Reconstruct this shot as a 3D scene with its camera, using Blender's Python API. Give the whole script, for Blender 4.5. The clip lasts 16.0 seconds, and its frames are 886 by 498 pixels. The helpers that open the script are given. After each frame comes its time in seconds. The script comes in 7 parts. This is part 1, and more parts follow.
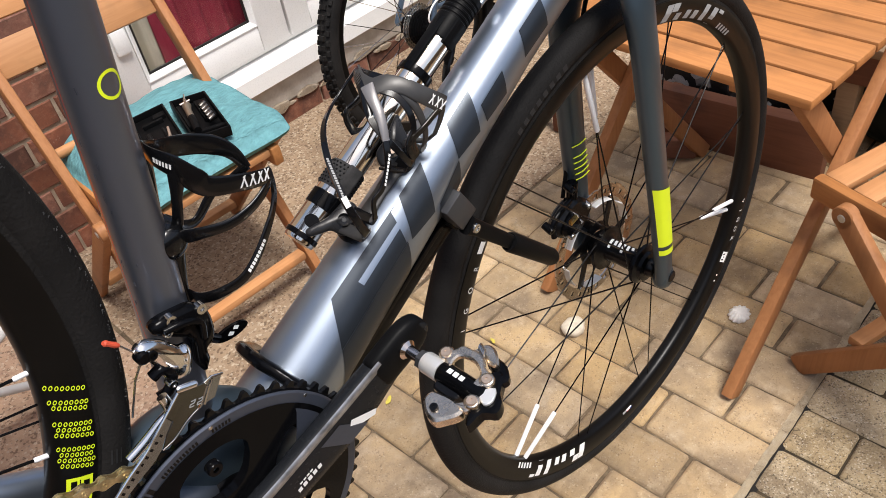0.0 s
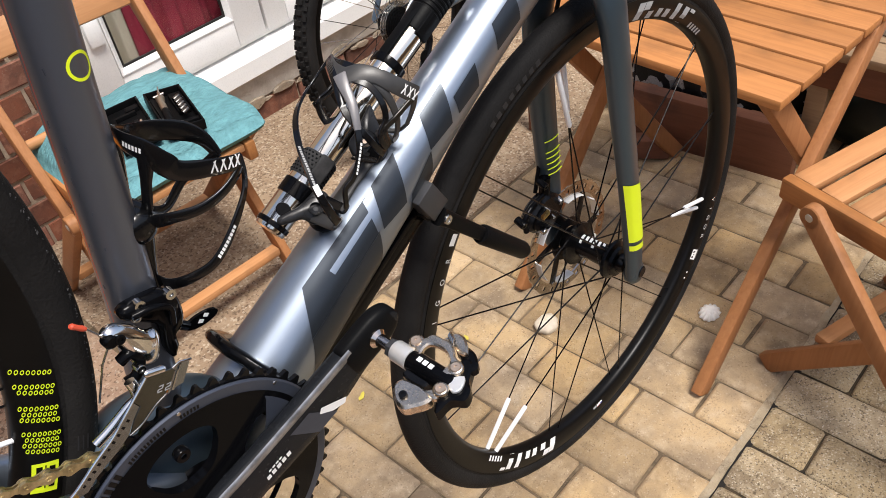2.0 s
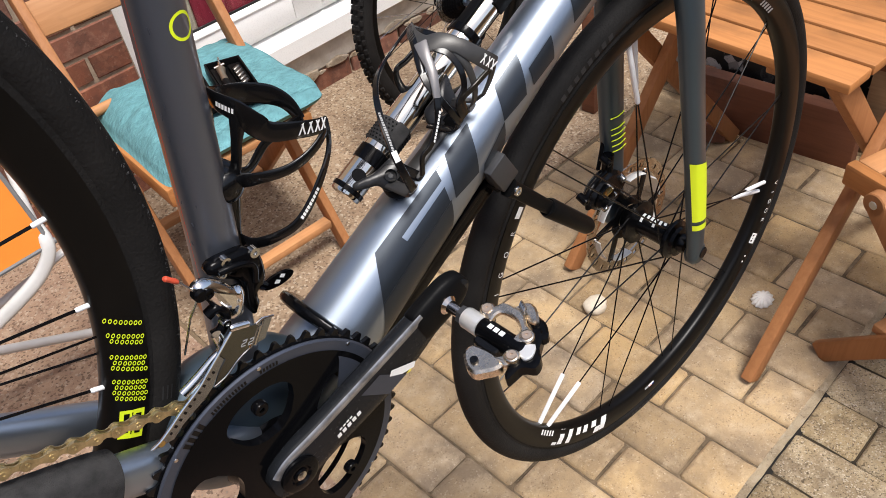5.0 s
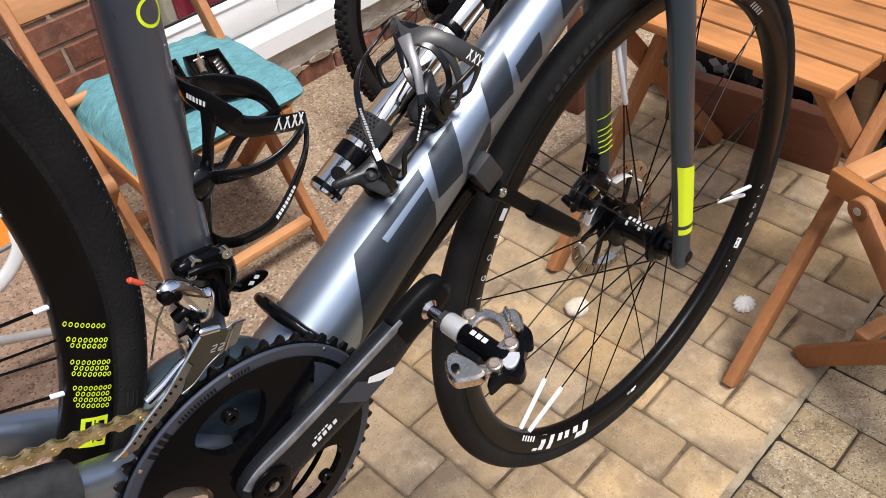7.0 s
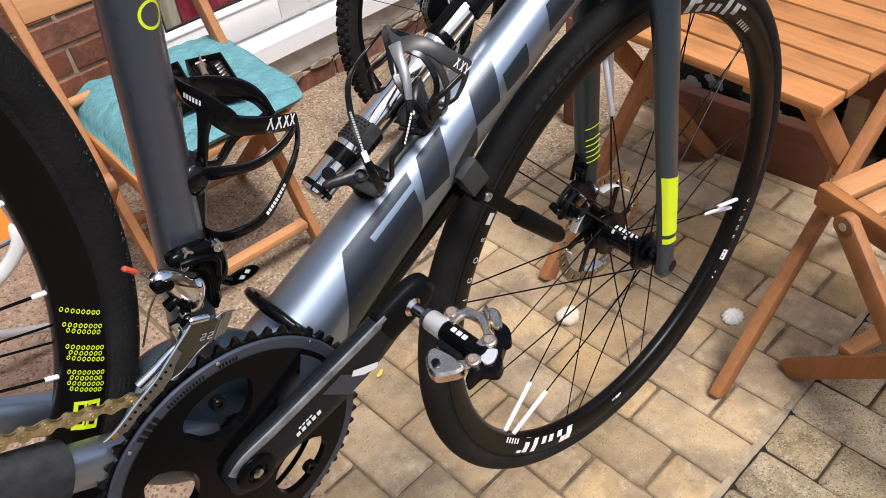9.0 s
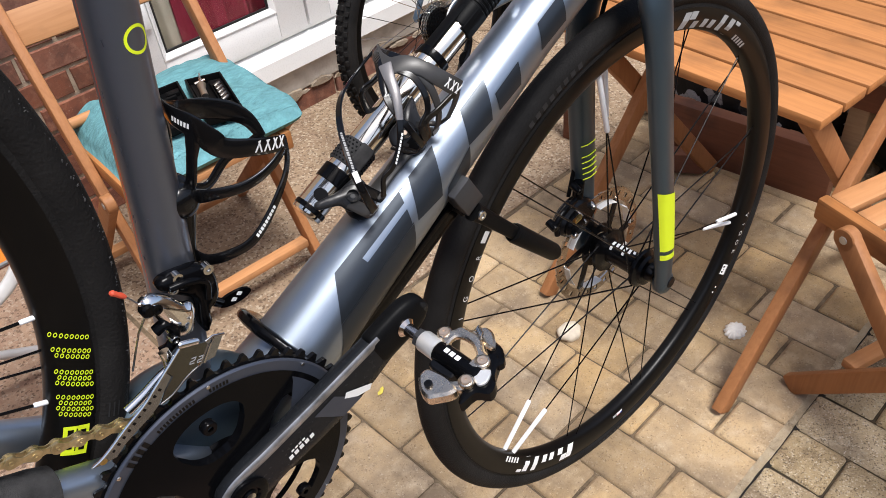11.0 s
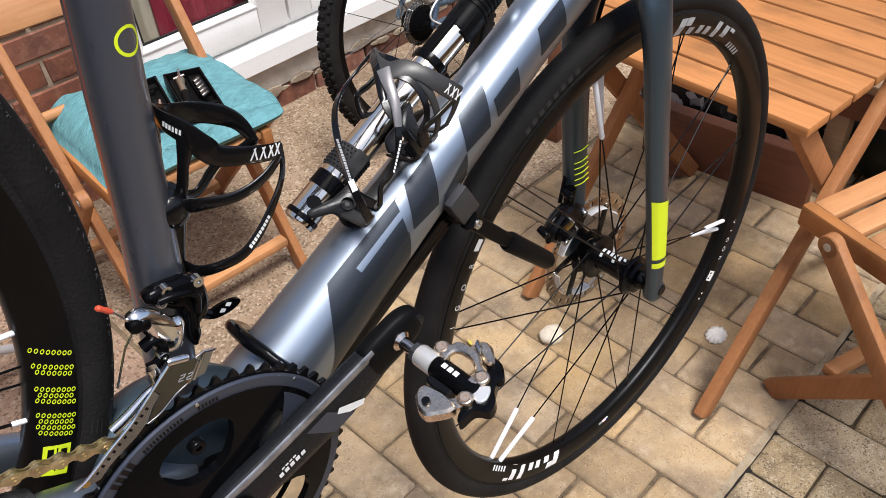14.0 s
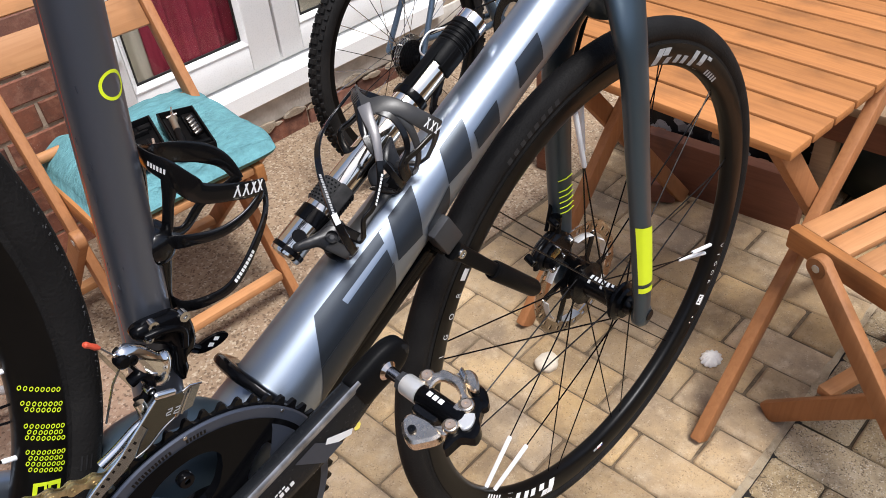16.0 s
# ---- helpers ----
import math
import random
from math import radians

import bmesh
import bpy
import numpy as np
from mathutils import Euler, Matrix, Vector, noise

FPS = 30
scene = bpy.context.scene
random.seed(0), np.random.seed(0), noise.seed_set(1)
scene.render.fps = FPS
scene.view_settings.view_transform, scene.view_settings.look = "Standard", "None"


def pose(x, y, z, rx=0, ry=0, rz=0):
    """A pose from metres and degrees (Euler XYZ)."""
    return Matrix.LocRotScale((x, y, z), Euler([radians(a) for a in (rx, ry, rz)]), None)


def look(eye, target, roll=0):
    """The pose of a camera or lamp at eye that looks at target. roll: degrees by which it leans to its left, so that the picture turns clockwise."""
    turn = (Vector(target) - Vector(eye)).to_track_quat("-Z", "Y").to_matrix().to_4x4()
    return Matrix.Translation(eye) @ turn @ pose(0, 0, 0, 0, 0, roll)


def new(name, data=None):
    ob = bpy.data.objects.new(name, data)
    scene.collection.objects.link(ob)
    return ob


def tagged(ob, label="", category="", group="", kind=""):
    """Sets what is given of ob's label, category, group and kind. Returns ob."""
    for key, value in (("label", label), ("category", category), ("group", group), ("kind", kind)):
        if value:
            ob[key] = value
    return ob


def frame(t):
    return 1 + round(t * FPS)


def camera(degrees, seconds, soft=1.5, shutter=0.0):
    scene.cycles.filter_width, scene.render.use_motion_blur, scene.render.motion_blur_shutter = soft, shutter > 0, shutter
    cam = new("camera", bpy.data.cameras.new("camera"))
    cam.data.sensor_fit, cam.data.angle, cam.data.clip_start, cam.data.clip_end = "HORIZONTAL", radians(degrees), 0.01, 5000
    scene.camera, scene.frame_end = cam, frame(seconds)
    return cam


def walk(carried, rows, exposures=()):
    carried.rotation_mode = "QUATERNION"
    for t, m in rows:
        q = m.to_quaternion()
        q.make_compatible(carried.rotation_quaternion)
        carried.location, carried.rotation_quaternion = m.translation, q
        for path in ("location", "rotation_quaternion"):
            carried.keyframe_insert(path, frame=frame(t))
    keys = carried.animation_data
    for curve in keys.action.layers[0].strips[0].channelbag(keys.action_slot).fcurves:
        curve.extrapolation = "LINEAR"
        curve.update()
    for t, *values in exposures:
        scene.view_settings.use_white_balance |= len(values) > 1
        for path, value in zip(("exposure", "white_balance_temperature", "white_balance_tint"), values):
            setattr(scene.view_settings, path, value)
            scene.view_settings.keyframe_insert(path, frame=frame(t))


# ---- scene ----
cam = camera(58.66, 16.0, soft=0.9)
ROWS = [
    (0.0, -0.0747, -0.4068, 1.3408, 48.604, 7.938, -47.691),
    (0.5, -0.0748, -0.4103, 1.3390, 48.498, 7.673, -47.877),
    (1.0, -0.0775, -0.4132, 1.3390, 48.383, 7.313, -48.196),
    (1.5, -0.0788, -0.4136, 1.3381, 48.212, 6.914, -48.395),
    (2.0, -0.0784, -0.4150, 1.3372, 48.502, 6.410, -48.637),
    (2.5, -0.0759, -0.4161, 1.3365, 48.436, 6.372, -48.641),
    (3.0, -0.0819, -0.4088, 1.3363, 48.668, 6.952, -47.468),
    (3.5, -0.0907, -0.4018, 1.3369, 47.693, 7.384, -44.799),
    (4.0, -0.0975, -0.4006, 1.3381, 47.985, 7.058, -43.522),
    (4.5, -0.1006, -0.4053, 1.3378, 47.740, 7.143, -44.248),
    (5.0, -0.1031, -0.4048, 1.3383, 47.471, 6.962, -45.215),
    (5.2, -0.1018, -0.4029, 1.3337, 47.421, 6.775, -45.638),
    (7.3, -0.0913, -0.3905, 1.3256, 47.166, 5.283, -45.447),
    (7.5, -0.0928, -0.3914, 1.3260, 47.043, 5.068, -45.141),
    (8.0, -0.0951, -0.3971, 1.3291, 47.311, 4.171, -45.418),
    (8.5, -0.0982, -0.4099, 1.3319, 47.820, 3.848, -45.672),
    (8.7, -0.0984, -0.4133, 1.3338, 47.881, 4.028, -45.205),
    (10.8, -0.0950, -0.4142, 1.3364, 49.480, 5.420, -44.119),
    (11.0, -0.0891, -0.4162, 1.3348, 49.142, 4.954, -44.954),
    (11.5, -0.0765, -0.4181, 1.3327, 48.549, 3.852, -47.587),
    (12.0, -0.0733, -0.4141, 1.3300, 48.267, 3.683, -48.322),
    (12.5, -0.0748, -0.4059, 1.3317, 48.622, 3.957, -48.324),
    (13.0, -0.0776, -0.3974, 1.3296, 49.209, 4.072, -48.179),
    (13.5, -0.0805, -0.3935, 1.3297, 49.364, 3.968, -47.430),
    (14.0, -0.0863, -0.3897, 1.3321, 48.825, 3.307, -45.944),
    (14.5, -0.0898, -0.3933, 1.3332, 49.100, 3.884, -44.767),
    (15.0, -0.0920, -0.3986, 1.3338, 49.074, 4.516, -44.464),
    (15.5, -0.0892, -0.3991, 1.3343, 49.494, 4.296, -45.587),
    (16.0, -0.0849, -0.4044, 1.3385, 50.985, 4.263, -46.916),
]
walk(cam, [(t, pose(x, y, z, rx, ry, rz)) for t, x, y, z, rx, ry, rz in ROWS],
     [(0.0, 0.31, 6450, 10), (3.0, 0.31, 6450, 10), (5.2, 0.31, 6400, 10), (7.5, 0.31, 6150, 10), (9.0, 0.31, 6150, 10), (12.5, 0.31, 6250, 10), (15.5, 0.31, 6120, 10), (16.0, 0.31, 6120, 10)])

# ---- daylight: bright overcast with a high soft sun ----
world = bpy.data.worlds.new("world")
scene.world = world
world.use_nodes = True
SUN_ELEVATION, SUN_AZIMUTH = 69.0, 187.0
wn = world.node_tree
sky = wn.nodes.new("ShaderNodeTexSky")
sky.sky_type = "NISHITA"
sky.sun_disc = False
sky.sun_elevation = radians(SUN_ELEVATION)
sky.sun_rotation = radians(SUN_AZIMUTH)
sky.dust_density = 4.0
sky.air_density = 1.0
wn.nodes["Background"].inputs["Strength"].default_value = 0.135
wn.links.new(sky.outputs["Color"], wn.nodes["Background"].inputs["Color"])
sun = new("sun", bpy.data.lights.new("sun", "SUN"))
sun.data.energy, sun.data.angle, sun.data.color = 3.3, radians(20), (1.0, 0.97, 0.93)
_a, _e = radians(SUN_AZIMUTH), radians(SUN_ELEVATION)
sun.matrix_world = look((0, 0, 5), (-math.sin(_a) * math.cos(_e) * 3, -math.cos(_a) * math.cos(_e) * 3, 5 - 3 * math.sin(_e)))

# ---- building tools ----
class Geo:
    """Vertices and faces gathered into one mesh."""

    def __init__(self):
        self.v, self.f = [], []

    def add(self, verts, faces, m=None):
        n = len(self.v)
        self.v += [tuple(m @ Vector(p)) if m else tuple(p) for p in verts]
        self.f += [tuple(n + i for i in face) for face in faces]
        return self

    def mesh(self, name, mat, smooth=35):
        me = bpy.data.meshes.new(name)
        me.from_pydata(self.v, [], self.f)
        bm = bmesh.new()
        bm.from_mesh(me)
        bmesh.ops.recalc_face_normals(bm, faces=bm.faces)
        bm.to_mesh(me)
        bm.free()
        if smooth:
            me.shade_smooth()
            me.set_sharp_from_angle(angle=radians(smooth))
        me.materials.append(mat)
        return me


def part(name, geo, mat, parent=None, label="", smooth=35, m=None):
    """One mesh object under a thing or a part."""
    ob = new(name, geo.mesh(name, mat, smooth) if isinstance(geo, Geo) else geo)
    if parent is not None:
        ob.parent = parent
    if m is not None:
        ob.matrix_basis = m
    if label:
        ob["label"] = label
    return ob


def weld(geo, d=0.00005):
    """Joins vertices that lie on one another."""
    seen, where, v = {}, [], []
    for p in geo.v:
        key = tuple(round(c / d) for c in p)
        if key not in seen:
            seen[key] = len(v)
            v.append(p)
        where.append(seen[key])
    geo.v, geo.f = v, [tuple(where[i] for i in f) for f in geo.f]
    return geo


def root(name, m, label, category, group="", kind=""):
    """An empty at a thing's base."""
    ob = new(name)
    ob.empty_display_size = 0.05
    ob.matrix_basis = m
    return tagged(ob, label, category, group, kind)


def box(geo, sx, sy, sz, m=None, b=0.003):
    """A box centred on the origin with chamfered edges."""
    b = min(b, sx * 0.45, sy * 0.45, sz * 0.45)
    bm = bmesh.new()
    bmesh.ops.create_cube(bm, size=1.0)
    bmesh.ops.scale(bm, vec=(sx, sy, sz), verts=bm.verts)
    if b > 0:
        bmesh.ops.bevel(bm, geom=bm.edges[:], offset=b, segments=2, affect="EDGES", profile=0.5)
    bm.verts.index_update()
    geo.add([v.co.copy() for v in bm.verts], [[v.index for v in f.verts] for f in bm.faces], m)
    bm.free()
    return geo


def frames(points, up=(0, 0, 1)):
    """Tangent, side and normal at every point of a path."""
    pts = [Vector(p) for p in points]
    out, side = [], None
    for i, p in enumerate(pts):
        t = (pts[min(i + 1, len(pts) - 1)] - pts[max(i - 1, 0)]).normalized()
        if side is None:
            side = t.cross(Vector(up))
            if side.length < 1e-4:
                side = t.cross(Vector((0, 1, 0)))
        else:
            side = side - t * side.dot(t)
        side = side.normalized()
        out.append((p, t, side, side.cross(t).normalized()))
    return out


def sweep(geo, points, radii, seg=16, up=(0, 0, 1), squash=1.0, square=2.0, caps=True, m=None):
    """A tube along a path. radii: one, or one a point, each a number or (side, normal). square: 2 is an ellipse, more is boxier."""
    fr = frames(points, up)
    verts, faces = [], []
    for i, (p, t, a, b) in enumerate(fr):
        r = radii[i] if isinstance(radii, (list, tuple)) and len(radii) == len(fr) else radii
        ra, rb = r if isinstance(r, (list, tuple)) else (r * squash, r)
        for k in range(seg):
            c, s = math.cos(2 * math.pi * k / seg), math.sin(2 * math.pi * k / seg)
            c, s = math.copysign(abs(c) ** (2 / square), c), math.copysign(abs(s) ** (2 / square), s)
            verts.append(p + a * (c * ra) + b * (s * rb))
    for i in range(len(fr) - 1):
        for k in range(seg):
            k2 = (k + 1) % seg
            faces.append((i * seg + k, i * seg + k2, (i + 1) * seg + k2, (i + 1) * seg + k))
    if caps:
        faces.append(tuple(range(seg - 1, -1, -1)))
        faces.append(tuple((len(fr) - 1) * seg + k for k in range(seg)))
    return geo.add(verts, faces, m)


def curve(points, n=12):
    """A smooth path through the points."""
    pts = [Vector(p) for p in points]
    pts = [pts[0] * 2 - pts[1]] + pts + [pts[-1] * 2 - pts[-2]]
    out = []
    for i in range(1, len(pts) - 2):
        a, b, c, d = pts[i - 1:i + 3]
        for k in range(n):
            t = k / n
            out.append(0.5 * (2 * b + (c - a) * t + (2 * a - 5 * b + 4 * c - d) * t * t + (3 * b - a - 3 * c + d) * t ** 3))
    return out + [pts[-2]]


def lathe(geo, profile, seg=48, m=None, closed=False, a0=0.0, a1=360.0):
    """Turns (radius, along) pairs about the y axis."""
    full = abs(a1 - a0) >= 359.9
    n = len(profile)
    cols = seg if full else seg + 1
    verts = []
    for k in range(cols):
        a = radians(a0 + (a1 - a0) * k / seg)
        verts += [(r * math.cos(a), y, r * math.sin(a)) for r, y in profile]
    faces = []
    for k in range(seg):
        k2 = (k + 1) % cols
        for i in range(n if closed else n - 1):
            j = (i + 1) % n
            faces.append((k * n + i, k2 * n + i, k2 * n + j, k * n + j))
    return geo.add(verts, faces, m)


def disc(geo, r, h, m=None, seg=24, b=0.0008):
    """A short cylinder along y with chamfered rims, from 0 to h."""
    return lathe(geo, [(1e-5, 0), (r - b, 0), (r, b), (r, h - b), (r - b, h), (1e-5, h)], seg, m)


def plate(geo, outline, y0, y1, m=None):
    """A flat x-z outline with a thickness along y."""
    n = len(outline)
    verts = [(x, y0, z) for x, z in outline] + [(x, y1, z) for x, z in outline]
    faces = [tuple(range(n)), tuple(range(2 * n - 1, n - 1, -1))]
    faces += [(i, (i + 1) % n, n + (i + 1) % n, n + i) for i in range(n)]
    return geo.add(verts, faces, m)


def loop(points, n=4):
    """A smooth closed outline through the points."""
    m, out = len(points), []
    for i in range(m):
        a, b, c, d = (Vector(points[(i + k) % m]) for k in (-1, 0, 1, 2))
        for k in range(n):
            t = k / n
            out.append(0.5 * (2 * b + (c - a) * t + (2 * a - 5 * b + 4 * c - d) * t * t + (3 * b - a - 3 * c + d) * t ** 3))
    return out


def slab(geo, outline, z0, z1, b=0.0008, m=None):
    """A flat x-y outline between two heights, with rounded upper and lower edges."""
    n = len(outline)
    pts = [Vector((p[0], p[1])) for p in outline]
    area = sum(pts[i].x * pts[(i + 1) % n].y - pts[(i + 1) % n].x * pts[i].y for i in range(n))
    inset = []
    for i in range(n):
        t = pts[(i + 1) % n] - pts[i - 1]
        nrm = Vector((-t.y, t.x)).normalized() * (1 if area > 0 else -1)
        inset.append(pts[i] + nrm * b)
    lays = ((inset, z0), (pts, z0 + b), (pts, z1 - b), (inset, z1))
    v = [(p.x, p.y, z) for lay, z in lays for p in lay]
    f = [tuple(range(n - 1, -1, -1)), tuple(3 * n + i for i in range(n))]
    f += [(k * n + i, k * n + (i + 1) % n, (k + 1) * n + (i + 1) % n, (k + 1) * n + i) for k in range(3) for i in range(n)]
    return geo.add(v, f, m)


def between(p, q, up=(0, 0, 1)):
    """A pose whose z axis runs from p to q."""
    p, q = Vector(p), Vector(q)
    z = (q - p).normalized()
    x = Vector(up).cross(z)
    if x.length < 1e-4:
        x = Vector((1, 0, 0)).cross(z)
    x = x.normalized()
    y = z.cross(x)
    return Matrix(((x.x, y.x, z.x, p.x), (x.y, y.y, z.y, p.y), (x.z, y.z, z.z, p.z), (0, 0, 0, 1)))


def bar(geo, p, q, w, d, up=(0, 0, 1), b=0.003):
    """A squared bar from p to q, w across and d along up."""
    ln = (Vector(q) - Vector(p)).length
    return box(geo, w, d, ln, between(p, q, up) @ Matrix.Translation((0, 0, ln / 2)), b)


# ---- materials ----
def material(name, colour, rough=0.5, metal=0.0, vary=0.15, scale=20.0, bump=0.0, bump_scale=200.0, coat=0.0, piece=0.0, spec=0.4,
             second=None, stretch=(1, 1, 1), rough_vary=0.1, bump_depth=0.002, where="Object"):
    """A surface whose colour, gloss and relief vary at two scales."""
    mat = bpy.data.materials.new(name)
    mat.use_nodes = True
    nt = mat.node_tree
    nd, ln = nt.nodes, nt.links
    p = nd["Principled BSDF"]
    p.inputs["Metallic"].default_value = metal
    p.inputs["Coat Weight"].default_value = coat
    p.inputs["Coat Roughness"].default_value = 0.09
    p.inputs["Specular IOR Level"].default_value = spec
    tc = nd.new("ShaderNodeTexCoord")
    mp = nd.new("ShaderNodeMapping")
    mp.inputs["Scale"].default_value = stretch
    ln.new(tc.outputs[where], mp.inputs["Vector"])
    big = nd.new("ShaderNodeTexNoise")
    big.inputs["Scale"].default_value, big.inputs["Detail"].default_value, big.inputs["Roughness"].default_value = scale, 6, 0.6
    ln.new(mp.outputs["Vector"], big.inputs["Vector"])
    fine = nd.new("ShaderNodeTexNoise")
    fine.inputs["Scale"].default_value, fine.inputs["Detail"].default_value = bump_scale, 4
    ln.new(mp.outputs["Vector"], fine.inputs["Vector"])
    ramp = nd.new("ShaderNodeValToRGB")
    c2 = second or tuple(c * 0.6 for c in colour)
    ramp.color_ramp.elements[0].position, ramp.color_ramp.elements[1].position = 0.5 - 0.25, 0.5 + 0.25
    lo = tuple(a + (b - a) * vary * 2 for a, b in zip(colour, c2))
    hi = tuple(min(1, a * (1 + vary * 0.5)) for a in colour)
    ramp.color_ramp.elements[0].color, ramp.color_ramp.elements[1].color = (*lo, 1), (*hi, 1)
    ln.new(big.outputs["Fac"], ramp.inputs["Fac"])
    last = ramp.outputs["Color"]
    if piece:
        info = nd.new("ShaderNodeObjectInfo")
        hsv = nd.new("ShaderNodeHueSaturation")
        rng = nd.new("ShaderNodeMapRange")
        rng.inputs["To Min"].default_value, rng.inputs["To Max"].default_value = 1 - piece, 1 + piece
        ln.new(info.outputs["Random"], rng.inputs["Value"])
        ln.new(rng.outputs["Result"], hsv.inputs["Value"])
        ln.new(last, hsv.inputs["Color"])
        last = hsv.outputs["Color"]
    ln.new(last, p.inputs["Base Color"])
    rr = nd.new("ShaderNodeMapRange")
    rr.inputs["To Min"].default_value, rr.inputs["To Max"].default_value = max(0.02, rough - rough_vary), min(1, rough + rough_vary)
    ln.new(fine.outputs["Fac"], rr.inputs["Value"])
    ln.new(rr.outputs["Result"], p.inputs["Roughness"])
    if bump:
        bp = nd.new("ShaderNodeBump")
        bp.inputs["Strength"].default_value, bp.inputs["Distance"].default_value = bump, bump_depth
        ln.new(fine.outputs["Fac"], bp.inputs["Height"])
        ln.new(bp.outputs["Normal"], p.inputs["Normal"])
    return mat


def wood(name, colour, dark, along="X", scale=9.0, piece=0.14, rough=0.52):
    """Oiled hardwood with grain along one axis."""
    mat = bpy.data.materials.new(name)
    mat.use_nodes = True
    nt = mat.node_tree
    nd, ln = nt.nodes, nt.links
    p = nd["Principled BSDF"]
    tc, mp = nd.new("ShaderNodeTexCoord"), nd.new("ShaderNodeMapping")
    st = {"X": (0.06, 1, 1), "Y": (1, 0.06, 1), "Z": (1, 1, 0.06)}[along]
    mp.inputs["Scale"].default_value = st
    ln.new(tc.outputs["Object"], mp.inputs["Vector"])
    info = nd.new("ShaderNodeObjectInfo")
    off = nd.new("ShaderNodeVectorMath")
    off.operation = "ADD"
    ln.new(mp.outputs["Vector"], off.inputs[0])
    ln.new(info.outputs["Random"], off.inputs[1])
    gr = nd.new("ShaderNodeTexNoise")
    gr.inputs["Scale"].default_value, gr.inputs["Detail"].default_value, gr.inputs["Distortion"].default_value = scale * 14, 6, 0.6
    ln.new(off.outputs["Vector"], gr.inputs["Vector"])
    big = nd.new("ShaderNodeTexNoise")
    big.inputs["Scale"].default_value, big.inputs["Detail"].default_value = scale, 4
    ln.new(tc.outputs["Object"], big.inputs["Vector"])
    mix = nd.new("ShaderNodeMix")
    mix.data_type = "RGBA"
    mix.inputs["A"].default_value, mix.inputs["B"].default_value = (*colour, 1), (*dark, 1)
    rng = nd.new("ShaderNodeMapRange")
    rng.inputs["From Min"].default_value, rng.inputs["From Max"].default_value = 0.38, 0.72
    rng.inputs["To Max"].default_value = 0.45
    ln.new(gr.outputs["Fac"], rng.inputs["Value"])
    ln.new(rng.outputs["Result"], mix.inputs["Factor"])
    grey = nd.new("ShaderNodeMix")
    grey.data_type = "RGBA"
    grey.inputs["B"].default_value = (dark[0] * 0.7, dark[1] * 0.85, dark[2] * 1.1, 1)
    r2 = nd.new("ShaderNodeMapRange")
    r2.inputs["From Min"].default_value, r2.inputs["From Max"].default_value, r2.inputs["To Max"].default_value = 0.54, 0.74, 0.7
    ln.new(big.outputs["Fac"], r2.inputs["Value"])
    ln.new(r2.outputs["Result"], grey.inputs["Factor"])
    ln.new(mix.outputs["Result"], grey.inputs["A"])
    hsv, r3 = nd.new("ShaderNodeHueSaturation"), nd.new("ShaderNodeMapRange")
    r3.inputs["To Min"].default_value, r3.inputs["To Max"].default_value = 1 - piece, 1 + piece
    ln.new(info.outputs["Random"], r3.inputs["Value"])
    ln.new(r3.outputs["Result"], hsv.inputs["Value"])
    ln.new(grey.outputs["Result"], hsv.inputs["Color"])
    ln.new(hsv.outputs["Color"], p.inputs["Base Color"])
    p.inputs["Roughness"].default_value = rough
    p.inputs["Specular IOR Level"].default_value = 0.22
    bp = nd.new("ShaderNodeBump")
    bp.inputs["Strength"].default_value, bp.inputs["Distance"].default_value = 0.3, 0.001
    ln.new(gr.outputs["Fac"], bp.inputs["Height"])
    ln.new(bp.outputs["Normal"], p.inputs["Normal"])
    return mat


# one frame paint in three tones: seat tube, fork and junction darkened for shade
PAINT = material("frame_paint", (0.29, 0.335, 0.40), 0.36, 0.90, 0.03, 6, coat=0.12, rough_vary=0.0)
DEEP_SHADE_PAINT = material("slate_deep_shade_paint", (0.066, 0.092, 0.114), 0.36, 0.65, 0.05, 6, coat=0.10, rough_vary=0.02)
SHADE_PAINT = material("slate_shade_paint", (0.142, 0.156, 0.190), 0.37, 0.80, 0.05, 6, coat=0.10, rough_vary=0.02)
DECAL = material("decal_anthracite", (0.040, 0.047, 0.057), 0.36, 0.7, 0.08, 30, coat=0.1, rough_vary=0.03)
NEON = material("neon_yellow", (0.72, 0.86, 0.02), 0.45, 0.0, 0.05, 30)
NEON_RED = material("neon_red", (0.55, 0.075, 0.035), 0.5, 0.0, 0.05, 30)
CARBON = material("black_carbon", (0.004, 0.004, 0.0045), 0.17, 0.0, 0.2, 40, coat=0.0, spec=0.35, rough_vary=0.08)
BLACK_METAL = material("black_anodised", (0.004, 0.004, 0.0045), 0.22, 0.0, 0.2, 60, rough_vary=0.08, spec=0.22)
GLOSS_BLACK = material("gloss_black", (0.0025, 0.0025, 0.003), 0.12, 0.0, 0.1, 30, coat=0.0, spec=0.10, rough_vary=0.04)
PLASTIC = material("black_plastic", (0.0045, 0.0045, 0.0048), 0.42, 0.0, 0.2, 60, spec=0.06, bump=0.1, bump_scale=900, bump_depth=0.0005)
RUBBER = material("tyre_rubber", (0.0076, 0.0073, 0.0072), 0.55, 0.0, 0.45, 14, second=(0.024, 0.0225, 0.0215), spec=0.06, bump=0.6, bump_scale=420, bump_depth=0.0011)
RIM_BLACK = material("rim_black", (0.0042, 0.0038, 0.0036), 0.32, 0.0, 0.2, 50, spec=0.17, rough_vary=0.06)
STEEL = material("polished_steel", (0.56, 0.55, 0.53), 0.18, 1.0, 0.1, 40, rough_vary=0.08)
